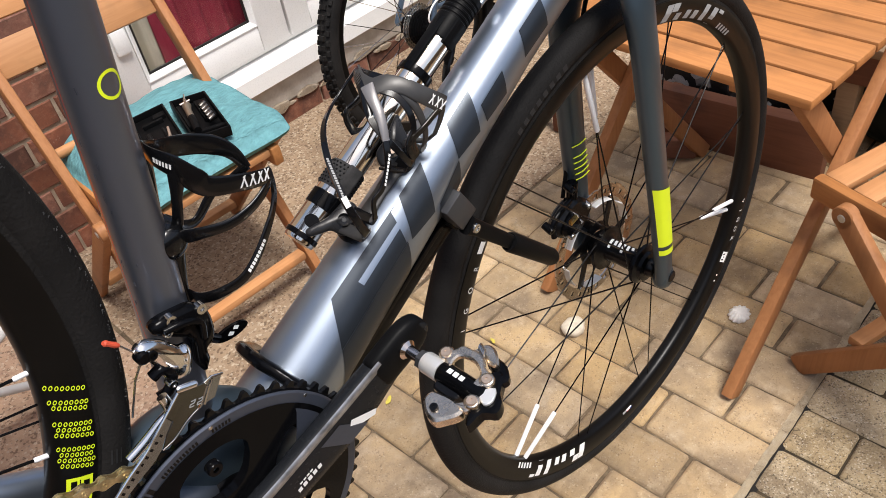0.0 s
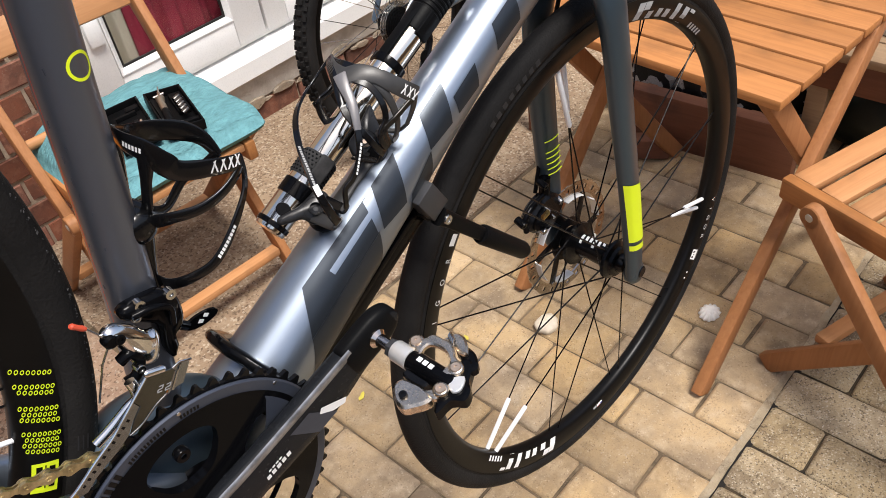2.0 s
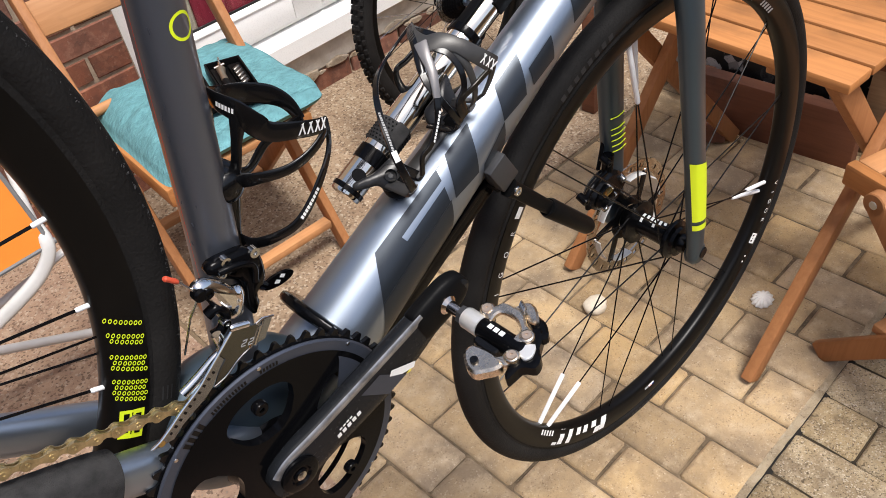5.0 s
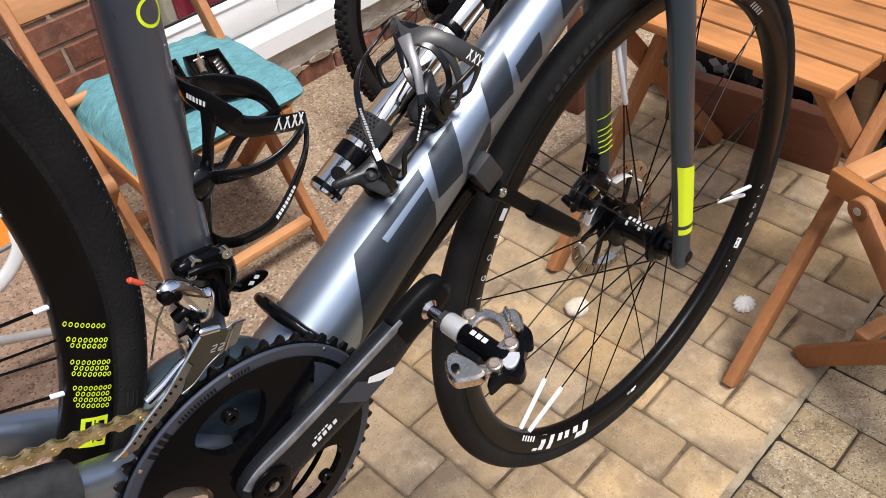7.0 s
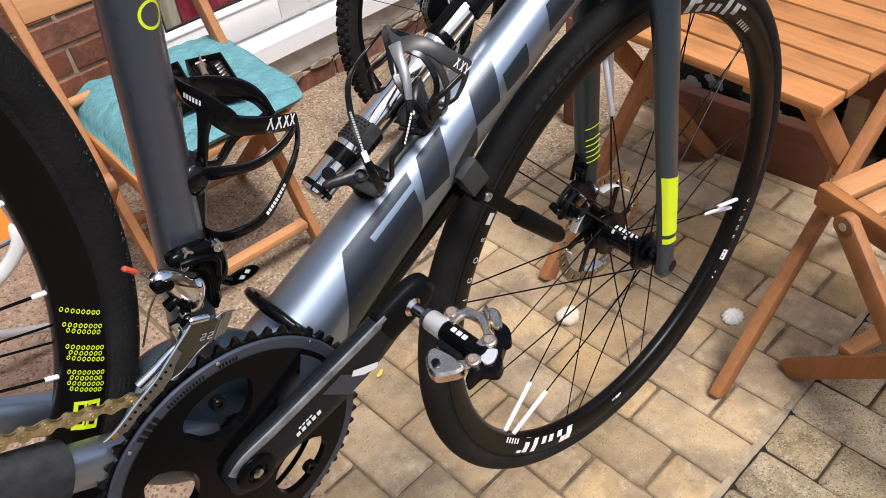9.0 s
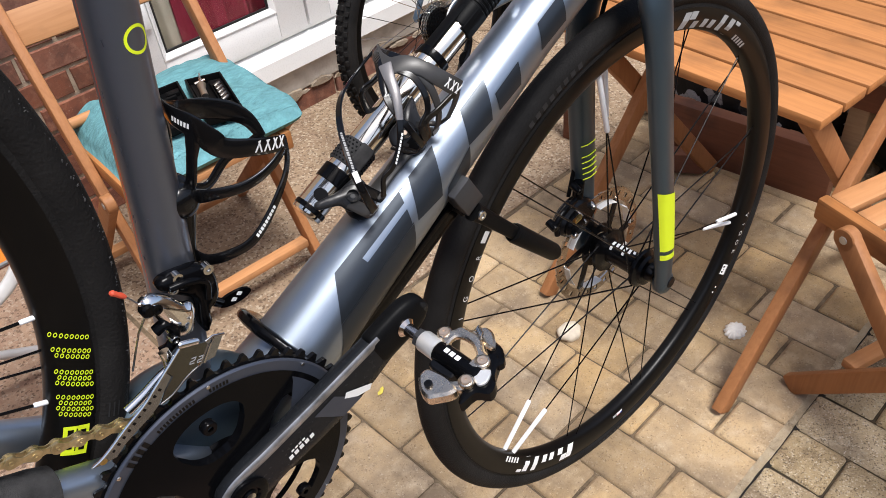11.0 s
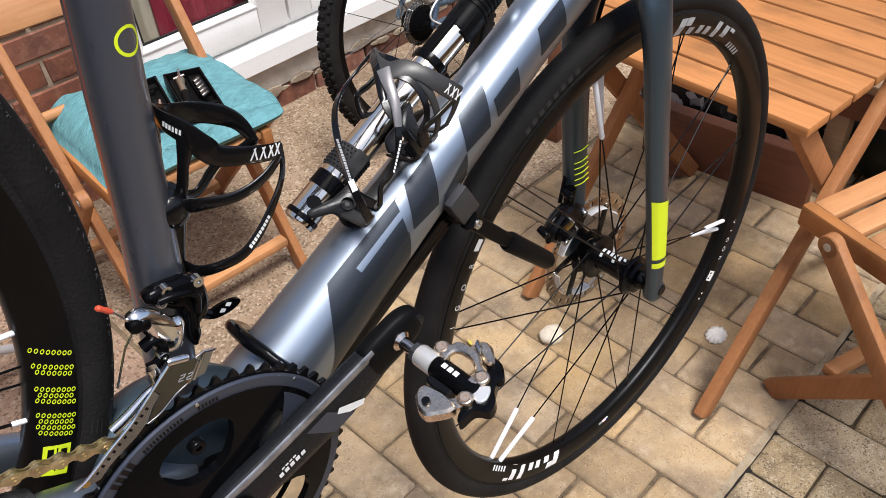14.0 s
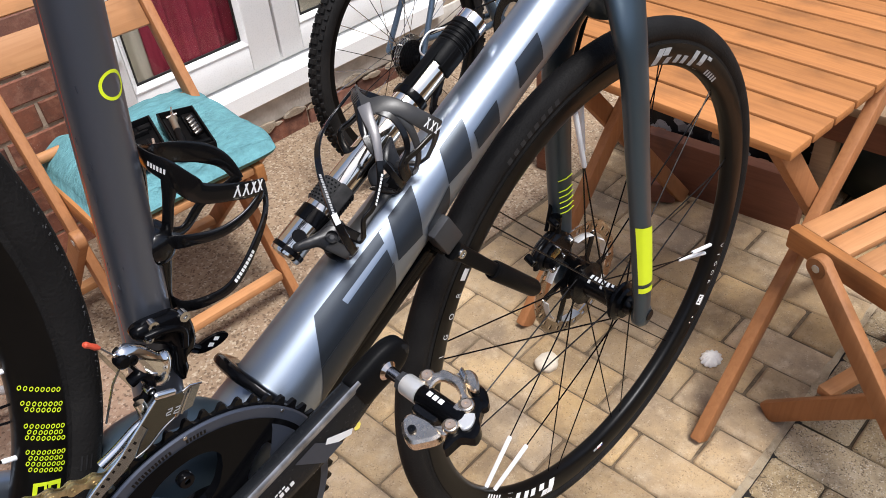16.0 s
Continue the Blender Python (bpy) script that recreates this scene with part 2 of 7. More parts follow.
CHROME = material("chrome", (0.80, 0.79, 0.77), 0.12, 1.0, 0.05, 30, rough_vary=0.04)
ALLOY = material("bead_alloy", (0.46, 0.43, 0.39), 0.36, 0.6, 0.2, 60, rough_vary=0.1)
GOLD = material("gold_chain", (0.62, 0.51, 0.30), 0.30, 0.9, 0.5, 160, rough_vary=0.08)
RING_GREY = material("ring_grey", (0.075, 0.085, 0.112), 0.40, 0.6, 0.1, 60, rough_vary=0.08)
CRANK = material("crank_carbon", (0.010, 0.011, 0.013), 0.26, 0.0, 0.2, 70, coat=0.0, spec=0.14, rough_vary=0.06)
CRANK_EDGE = material("lit_carbon_edge", (0.40, 0.40, 0.42), 0.36, 0.75, 0.45, 60, second=(0.12, 0.12, 0.12), stretch=(1, 1, 1), rough_vary=0.12)
WHITE = material("white_print", (0.8, 0.8, 0.78), 0.5, 0, 0.05, 60)
GREY_PRINT = material("grey_print", (0.30, 0.30, 0.30), 0.5, 0, 0.1, 60)
SLEEVE = material("white_sleeve", (0.82, 0.82, 0.82), 0.4, 0, 0.05, 60)
COPPER = material("copper_bolt", (0.50, 0.39, 0.31), 0.35, 0.7, 0.2, 60)
NEOPRENE = material("neoprene", (0.040, 0.039, 0.039), 0.95, 0, 0.5, 120, bump=0.6, bump_scale=1400, bump_depth=0.0012, spec=0.08)
ACACIA = wood("oiled_acacia", (0.43, 0.183, 0.061), (0.24, 0.092, 0.031), "Y")
ACACIA_X = wood("oiled_acacia_across", (0.48, 0.235, 0.10), (0.33, 0.14, 0.052), "X")
ACACIA_Z = wood("oiled_acacia_upright", (0.37, 0.165, 0.067), (0.23, 0.09, 0.033), "Z")
OLD_WOOD = wood("weathered_plank", (0.31, 0.21, 0.125), (0.17, 0.11, 0.065), "Y", rough=0.8)
RED_PLANK = wood("red_stained_plank", (0.190, 0.080, 0.046), (0.105, 0.046, 0.028), "Y", rough=0.7, piece=0.05)


def masonry(name, tones, pit, grain, scale, pits, piece, rough=0.88, bump=0.5, depth=0.003, blotch=7.0, stain=(0.10, 0.075, 0.05), stains=0.35, spread=(0.46, 0.66)):
    """Cast or natural stone: blotchy tones, pits, pale grains and stains; every piece a little different."""
    mat = bpy.data.materials.new(name)
    mat.use_nodes = True
    nt = mat.node_tree
    nd, ln = nt.nodes, nt.links
    p = nd["Principled BSDF"]
    p.inputs["Roughness"].default_value = rough
    p.inputs["Specular IOR Level"].default_value = 0.25
    geo_, info = nd.new("ShaderNodeNewGeometry"), nd.new("ShaderNodeObjectInfo")
    pos = geo_.outputs["Position"]

    def noise_at(sc, detail=5, rg=0.6):
        n_ = nd.new("ShaderNodeTexNoise")
        n_.inputs["Scale"].default_value, n_.inputs["Detail"].default_value, n_.inputs["Roughness"].default_value = sc, detail, rg
        ln.new(pos, n_.inputs["Vector"])
        return n_.outputs["Fac"]

    def remap(sock, a, b, c=0.0, d=1.0):
        r_ = nd.new("ShaderNodeMapRange")
        r_.inputs["From Min"].default_value, r_.inputs["From Max"].default_value = a, b
        r_.inputs["To Min"].default_value, r_.inputs["To Max"].default_value = c, d
        ln.new(sock, r_.inputs["Value"])
        return r_.outputs["Result"]

    def blend(a, b, fac):
        m_ = nd.new("ShaderNodeMix")
        m_.data_type = "RGBA"
        for key, val in (("A", a), ("B", b)):
            if isinstance(val, tuple):
                m_.inputs[key].default_value = (*val, 1)
            else:
                ln.new(val, m_.inputs[key])
        ln.new(fac, m_.inputs["Factor"])
        return m_.outputs["Result"]
    col = blend(tones[0], tones[1], remap(noise_at(blotch), 0.40, 0.62))
    col = blend(col, tones[2], remap(noise_at(blotch * 4.3), 0.5, 0.72, 0, 0.8))
    col = blend(col, stain, remap(noise_at(blotch * 1.7, 8, 0.7), 0.56, 0.8, 0, stains))
    v1 = nd.new("ShaderNodeTexVoronoi")
    v1.inputs["Scale"].default_value = scale
    ln.new(pos, v1.inputs["Vector"])
    sep = nd.new("ShaderNodeSeparateColor")
    ln.new(v1.outputs["Color"], sep.inputs["Color"])
    where_ = remap(noise_at(32, 4, 0.7), *spread)

    def patchy(sock):
        k_ = nd.new("ShaderNodeMath")
        k_.operation = "MULTIPLY"
        ln.new(sock, k_.inputs[0])
        ln.new(where_, k_.inputs[1])
        return k_.outputs["Value"]
    col = blend(col, pit, patchy(remap(sep.outputs["Red"], 1 - pits, 1 - pits + 0.12, 0, 0.75)))
    col = blend(col, grain, patchy(remap(sep.outputs["Green"], 1 - pits * 0.7, 1 - pits * 0.7 + 0.1, 0, 0.5)))
    fine = noise_at(900, 3)
    col = blend(col, pit, remap(fine, 0.53, 0.8, 0, 0.7))
    if piece:
        hsv = nd.new("ShaderNodeHueSaturation")
        ln.new(remap(info.outputs["Random"], 0, 1, 1 - piece, 1 + piece), hsv.inputs["Value"])
        mul = nd.new("ShaderNodeMath")
        mul.operation = "FRACT"
        m3 = nd.new("ShaderNodeMath")
        m3.operation = "MULTIPLY"
        m3.inputs[1].default_value = 7.31
        ln.new(info.outputs["Random"], m3.inputs[0])
        ln.new(m3.outputs["Value"], mul.inputs[0])
        ln.new(remap(mul.outputs["Value"], 0, 1, 0.9, 1.08), hsv.inputs["Saturation"])
        ln.new(col, hsv.inputs["Color"])
        col = hsv.outputs["Color"]
    ln.new(col, p.inputs["Base Color"])
    hmix = nd.new("ShaderNodeMath")
    hmix.operation = "ADD"
    ln.new(noise_at(scale * 0.5, 8, 0.75), hmix.inputs[0])
    ln.new(remap(sep.outputs["Red"], 1 - pits, 1, 0, -0.5), hmix.inputs[1])
    bp = nd.new("ShaderNodeBump")
    bp.inputs["Strength"].default_value, bp.inputs["Distance"].default_value = bump, depth
    ln.new(hmix.outputs["Value"], bp.inputs["Height"])
    ln.new(bp.outputs["Normal"], p.inputs["Normal"])
    return mat


PAVER = masonry("buff_paver", ((0.53, 0.375, 0.205), (0.285, 0.21, 0.135), (0.56, 0.43, 0.28)), (0.20, 0.138, 0.082), (0.70, 0.60, 0.45), 420, 0.13, 0.16, spread=(0.36, 0.58), blotch=5.5, bump=0.9, depth=0.004, stains=0.7)
PAVER_OLD = masonry("weathered_paver", ((0.47, 0.36, 0.215), (0.27, 0.205, 0.13), (0.55, 0.45, 0.31)), (0.085, 0.062, 0.042), (0.76, 0.68, 0.55), 420, 0.22, 0.13, depth=0.005, stains=0.85, bump=1.0, spread=(0.30, 0.52))
PALE_JOINT = masonry("pale_joint", ((0.47, 0.375, 0.25), (0.31, 0.24, 0.155), (0.52, 0.44, 0.33)), (0.15, 0.11, 0.08), (0.66, 0.58, 0.46), 380, 0.16, 0.0, bump=1.0, depth=0.006, blotch=16, stains=0.3)
JOINT = masonry("joint_sand", ((0.17, 0.122, 0.075), (0.075, 0.054, 0.034), (0.26, 0.20, 0.13)), (0.06, 0.045, 0.03), (0.4, 0.33, 0.24), 500, 0.18, 0.0, blotch=14)
GRIT = masonry("exposed_grit", ((0.375, 0.27, 0.175), (0.285, 0.195, 0.125), (0.49, 0.38, 0.265)), (0.13, 0.085, 0.055), (0.70, 0.60, 0.46), 190, 0.24, 0.0, bump=1.0, depth=0.007, blotch=9, spread=(0.2, 0.4))
GRIT_RED = masonry("reddish_grit", ((0.44, 0.295, 0.20), (0.33, 0.215, 0.15), (0.52, 0.38, 0.27)), (0.14, 0.09, 0.062), (0.60, 0.50, 0.39), 190, 0.24, 0.0, bump=1.0, depth=0.007, blotch=9, spread=(0.2, 0.4))
BRICK = masonry("red_brick", ((0.235, 0.095, 0.060), (0.125, 0.058, 0.042), (0.29, 0.145, 0.095)), (0.07, 0.042, 0.034), (0.36, 0.26, 0.2), 260, 0.12, 0.38, blotch=11)
BAG_PRINT = masonry("printed_bag", ((0.009, 0.010, 0.012), (0.006, 0.007, 0.008), (0.011, 0.011, 0.013)), (0.004, 0.004, 0.004), (0.62, 0.60, 0.60), 34, 0.55, 0.0, rough=0.4, bump=0.3, spread=(0.30, 0.46))
ROTOR_STEEL = material("rotor_steel", (0.66, 0.60, 0.52), 0.17, 1.0, 0.15, 60, rough_vary=0.06)
MORTAR = material("mortar", (0.36, 0.285, 0.21), 0.95, 0, 0.4, 40, 0.7, 260, bump_depth=0.003)
RENDER = material("painted_render", (0.58, 0.55, 0.50), 0.85, 0, 0.4, 14, 0.5, 120, second=(0.36, 0.31, 0.25), bump_depth=0.004)
UPVC = material("white_upvc", (0.88, 0.88, 0.865), 0.28, 0, 0.05, 8, rough_vary=0.05)
GASKET = material("black_gasket", (0.012, 0.012, 0.012), 0.5, 0, 0.1, 30)
CURTAIN = material("red_curtain", (0.20, 0.012, 0.030), 0.8, 0, 0.3, 12)
BLIND = material("beige_curtain", (0.42, 0.38, 0.30), 0.85, 0, 0.2, 12)
TEAL = material("teal_cotton", (0.135, 0.31, 0.335), 0.9, 0, 0.4, 24, 1.0, 60, bump_depth=0.006, stretch=(1.6, 4.5, 1), spec=0.2)
ORANGE = material("orange_canvas", (0.72, 0.22, 0.022), 0.75, 0, 0.1, 12, 0.15, 900, bump_depth=0.0006)
WHITE_TUBE = material("white_tube", (0.56, 0.55, 0.53), 0.35, 0, 0.12, 20)
GREY_TRIM = material("grey_trim", (0.17, 0.17, 0.17), 0.7, 0, 0.2, 40)
WAVE_ALLOY = material("bright_rotor_arm", (0.72, 0.71, 0.69), 0.5, 0.35, 0.15, 60)
PUMP_CHROME = material("warm_chrome", (0.90, 0.83, 0.72), 0.10, 1.0, 0.05, 30, rough_vary=0.04)
SOCKET_STEEL = material("dull_socket_steel", (0.12, 0.11, 0.10), 0.34, 1.0, 0.3, 60)
CAGE_STEEL = material("brushed_cage_steel", (0.31, 0.335, 0.365), 0.22, 1.0, 0.3, 60, rough_vary=0.08)
CAGE_DARK = material("dark_reflection_steel", (0.13, 0.135, 0.125), 0.20, 1.0, 0.3, 40, rough_vary=0.08)
SLEEVE_ALLOY = material("bright_sleeve", (0.78, 0.77, 0.75), 0.34, 0.6, 0.1, 60)
PEDAL_ALLOY = material("cast_alloy", (0.70, 0.60, 0.48), 0.27, 1.0, 0.3, 90, bump=0.35, bump_scale=160, bump_depth=0.0012, rough_vary=0.08)
BRASS = material("brass", (0.55, 0.40, 0.15), 0.3, 1.0)
BLOCK_GREY = material("satin_grey_block", (0.034, 0.034, 0.036), 0.35, 0.0, 0.1, 40)
SPINDLE = material("polished_spindle", (0.72, 0.62, 0.54), 0.13, 1.0, 0.2, 60, rough_vary=0.05)
STONE = material("white_pebble", (0.92, 0.89, 0.84), 0.75, 0, 0.2, 60, 0.4, 150)
BAG = material("black_bag", (0.010, 0.011, 0.013), 0.3, 0, 0.3, 30)
FRAME_BLUE = material("slate_blue_paint", (0.10, 0.14, 0.19), 0.3, 0.5, 0.1, 20, coat=0.2)
LEAF = material("yellow_leaf", (0.62, 0.52, 0.08), 0.7, 0, 0.2, 80)


def glass(name):
    mat = bpy.data.materials.new(name)
    mat.use_nodes = True
    p = mat.node_tree.nodes["Principled BSDF"]
    p.inputs["Transmission Weight"].default_value = 1.0
    p.inputs["Roughness"].default_value = 0.02
    p.inputs["IOR"].default_value = 1.45
    return mat


GLASS = glass("window_glass")

# ---- setting: ground, house wall, French doors ----
WALL_Y = 1.64
g = Geo()
g.add([(-30, -30, -0.0065), (30, -30, -0.0065), (30, 30, -0.0065), (-30, 30, -0.0065)], [(0, 1, 2, 3)])
tagged(part("ground", g, JOINT, smooth=0), "sandy bedding ground under the patio paving", "ground", kind="structure")
g = Geo()
box(g, 3.1, 0.915, 0.03, pose(1.80, 1.1895, -0.016), 0.002)
tagged(part("pavement", g, GRIT), "gritty brown exposed aggregate strip beside the house", "pavement", kind="structure")
g = Geo()
box(g, 2.2, 2.6, 0.03, pose(-0.86, 0.347, -0.0165), 0.002)
tagged(part("pavement", g, GRIT_RED), "reddish brown aggregate slab under the bike", "pavement", kind="structure")


def wall_block(x0, x1, z0, z1, y0=WALL_Y + 0.005, y1=WALL_Y + 0.26, mat=MORTAR, name="wall_house"):
    w = Geo()
    box(w, x1 - x0, y1 - y0, z1 - z0, pose((x0 + x1) / 2, (y0 + y1) / 2, (z0 + z1) / 2), 0)
    return tagged(part(name, w, mat, smooth=0), "red brick house wall with sandy mortar joints", "wall", kind="structure")


DOOR_L, DOOR_R, SILL_Z = 0.585, 1.93, 0.165
wall_left = wall_block(-3.0, DOOR_L, -0.01, 2.6)
wall_right = wall_block(DOOR_R, 6.0, -0.01, 2.6)
wall_plinth = wall_block(DOOR_L, DOOR_R, -0.01, 0.068)
wall_lintel = wall_block(DOOR_L, DOOR_R, 2.2, 2.6)
g = Geo()
box(g, DOOR_R - DOOR_L + 0.3, 0.25, 0.104, pose((DOOR_L + DOOR_R) / 2 + 0.15, WALL_Y + 0.125 - 0.004, 0.069 + 0.052), 0.006)
band = tagged(part("trim", g, RENDER), "cracked cream painted render band under the door sill", "render band", kind="structure")

rnd = random.Random(21)
BROKEN = masonry("broken_render", ((0.42, 0.34, 0.25), (0.30, 0.23, 0.16), (0.50, 0.44, 0.36)), (0.12, 0.09, 0.06), (0.6, 0.54, 0.45), 160, 0.2, 0.12, bump=0.9, depth=0.006)
for k in range(26):
    x, z, w = DOOR_L + 0.02 + 0.062 * k + rnd.uniform(-0.02, 0.02), 0.072 + rnd.uniform(-0.014, 0.012), rnd.uniform(0.02, 0.06)
    n_ = 9
    ol = []
    for q in range(n_):
        a = 2 * math.pi * q / n_
        ol.append((w * rnd.uniform(0.7, 1.1) * math.cos(a), w * 0.32 * rnd.uniform(0.6, 1.2) * math.sin(a)))
    part("render_chip", slab(Geo(), ol, 0, rnd.uniform(0.004, 0.012), 0.002, Matrix(((1, 0, 0, x), (0, 0, -1, WALL_Y - 0.003), (0, 1, 0, z), (0, 0, 0, 1)))), BROKEN, band, smooth=30)

g = Geo()
box(g, 3.4, 0.05, 2.6, pose(1.2, 3.2, 1.2), 0)
box(g, 0.05, 1.4, 2.6, pose(-0.5, 2.55, 1.2), 0)
box(g, 0.05, 1.4, 2.6, pose(2.9, 2.55, 1.2), 0)
box(g, 3.4, 1.4, 0.05, pose(1.2, 2.55, 0.1), 0)
box(g, 3.4, 1.4, 0.05, pose(1.2, 2.55, 2.5), 0)
tagged(part("wall_room", g, BLIND, smooth=0), "plain dim walls of the room behind the doors", "wall", kind="structure")

# sill, outer frame
sill = Geo()
plate(sill, [(-0.055, 0.0), (-0.055, 0.056), (-0.048, 0.063), (0.0, 0.078), (0.09, 0.080), (0.09, 0.0)], DOOR_L - 0.01, DOOR_R + 0.01,
      Matrix(((0, 1, 0, 0), (1, 0, 0, WALL_Y + 0.02), (0, 0, 1, SILL_Z), (0, 0, 0, 1))))
tagged(part("window_sill", sill, UPVC), "white plastic door sill with a sloping nose", "door sill", kind="structure")
fr = Geo()
FY = WALL_Y + 0.045
box(fr, 0.05, 0.06, 2.0, pose(DOOR_L + 0.025, FY, SILL_Z + 0.083 + 1.0), 0.004)
box(fr, 0.05, 0.06, 2.0, pose(DOOR_R - 0.025, FY, SILL_Z + 0.083 + 1.0), 0.004)
box(fr, DOOR_R - DOOR_L - 0.1, 0.06, 0.022, pose((DOOR_L + DOOR_R) / 2, FY, SILL_Z + 0.082 + 0.012), 0.002)
box(fr, DOOR_R - DOOR_L - 0.1, 0.06, 0.05, pose((DOOR_L + DOOR_R) / 2, FY, 2.17), 0.004)
tagged(part("door_frame", fr, UPVC), "white plastic outer door frame in the brick wall", "door frame", kind="structure")


def door_leaf(name, x0, x1, glass_x0, glass_x1, glass_z0, label):
    """A glazed white plastic leaf: stiles, rails, glazing bead, gasket and pane."""
    z0, z1, y = 0.262, 2.14, WALL_Y + 0.03
    leaf = root(name, pose(x0, y, z0), label, "door", kind="structure")
    w, h = x1 - x0, z1 - z0
    gx0, gx1, gz0, gz1 = glass_x0 - x0, glass_x1 - x0, glass_z0 - z0, h - 0.11
    for nm, sx, sz, cx, cz in (("stile", gx0, h, gx0 / 2, h / 2), ("stile", w - gx1, h, (gx1 + w) / 2, h / 2),
                               ("rail", gx1 - gx0, gz0, (gx0 + gx1) / 2, gz0 / 2), ("rail", gx1 - gx0, h - gz1, (gx0 + gx1) / 2, (gz1 + h) / 2)):
        part(nm, box(Geo(), sx, 0.06, sz, None, 0.0045), UPVC, leaf, m=pose(cx, 0, cz))
    bead = Geo()
    for p, q in (((gx0, gz0), (gx1, gz0)), ((gx1, gz0), (gx1, gz1)), ((gx1, gz1), (gx0, gz1)), ((gx0, gz1), (gx0, gz0))):
        d = Vector((q[0] - p[0], 0, q[1] - p[1])).normalized()
        nrm = Vector((-d.z, 0, d.x))
        P, Q = Vector((p[0], 0, p[1])), Vector((q[0], 0, q[1]))
        sec = [(0.0, -0.030), (0.0, -0.0335), (0.004, -0.0335), (0.016, -0.020), (0.016, 0.0), (0.0, 0.0)]
        v = [P + nrm * a + d * a + Vector((0, b, 0)) for a, b in sec] + [Q + nrm * a - d * a + Vector((0, b, 0)) for a, b in sec]
        n = len(sec)
        bead.add(v, [(i, (i + 1) % n, n + (i + 1) % n, n + i) for i in range(n)])
    part("glazing_bead", bead, UPVC, leaf)
    gk = Geo()
    for cx, cz, sx, sz in (((gx0 + gx1) / 2, gz0 + 0.0195, gx1 - gx0 - 0.032, 0.007), ((gx0 + gx1) / 2, gz1 - 0.0195, gx1 - gx0 - 0.032, 0.007),
                           (gx0 + 0.0195, (gz0 + gz1) / 2, 0.007, gz1 - gz0 - 0.046), (gx1 - 0.0195, (gz0 + gz1) / 2, 0.007, gz1 - gz0 - 0.046)):
        box(gk, sx, 0.006, sz, pose(cx, -0.016, cz), 0.001)
    part("gasket", gk, GASKET, leaf)
    pane = part("pane", box(Geo(), gx1 - gx0 - 0.03, 0.006, gz1 - gz0 - 0.03, None, 0), GLASS, leaf, m=pose((gx0 + gx1) / 2, -0.009, (gz0 + gz1) / 2))
    pane.visible_shadow = False
    return leaf


leaf_a = door_leaf("door_1", 0.638, 1.222, 0.728, 1.117, 0.348, "white plastic glazed door leaf with a dark red curtain behind it")
leaf_b = door_leaf("door_2", 1.230, 1.880, 1.316, 1.79, 0.348, "white plastic glazed door leaf beside the first")
hinge = Geo()
box(hinge, 0.045, 0.016, 0.085, pose(0.06, -0.036, 0.235), 0.009)
box(hinge, 0.020, 0.02, 0.085, pose(0.005, -0.034, 0.235), 0.006)
part("hinge_cover", hinge, UPVC, leaf_a)


def drape(name, x0, x1, y, mat, label, folds, depth=0.012):
    geo, n = Geo(), 80
    v = []
    for i in range(n + 1):
        x = x0 + (x1 - x0) * i / n
        dy = depth * math.sin(i / n * folds * 6.283) + 0.4 * depth * math.sin(i / n * folds * 15.1 + 1)
        v += [(x, y + dy, 0.30), (x, y + dy * 0.7, 2.1), (x, y + dy + 0.004, 0.30), (x, y + dy * 0.7 + 0.004, 2.1)]
    f = []
    for i in range(n):
        a, b = 4 * i, 4 * i + 4
        f += [(a, b, b + 1, a + 1), (a + 2, a + 3, b + 3, b + 2), (a, a + 2, b + 2, b)]
    geo.add(v, f)
    return tagged(part(name, geo, mat, smooth=60), label, "curtain")


drape("curtain", 0.835, 1.16, 1.725, CURTAIN, "dark red curtain hanging behind the door glass", 4)
drape("curtain", 0.70, 0.845, 1.75, BLIND, "beige curtain edge hanging behind the door glass", 2)

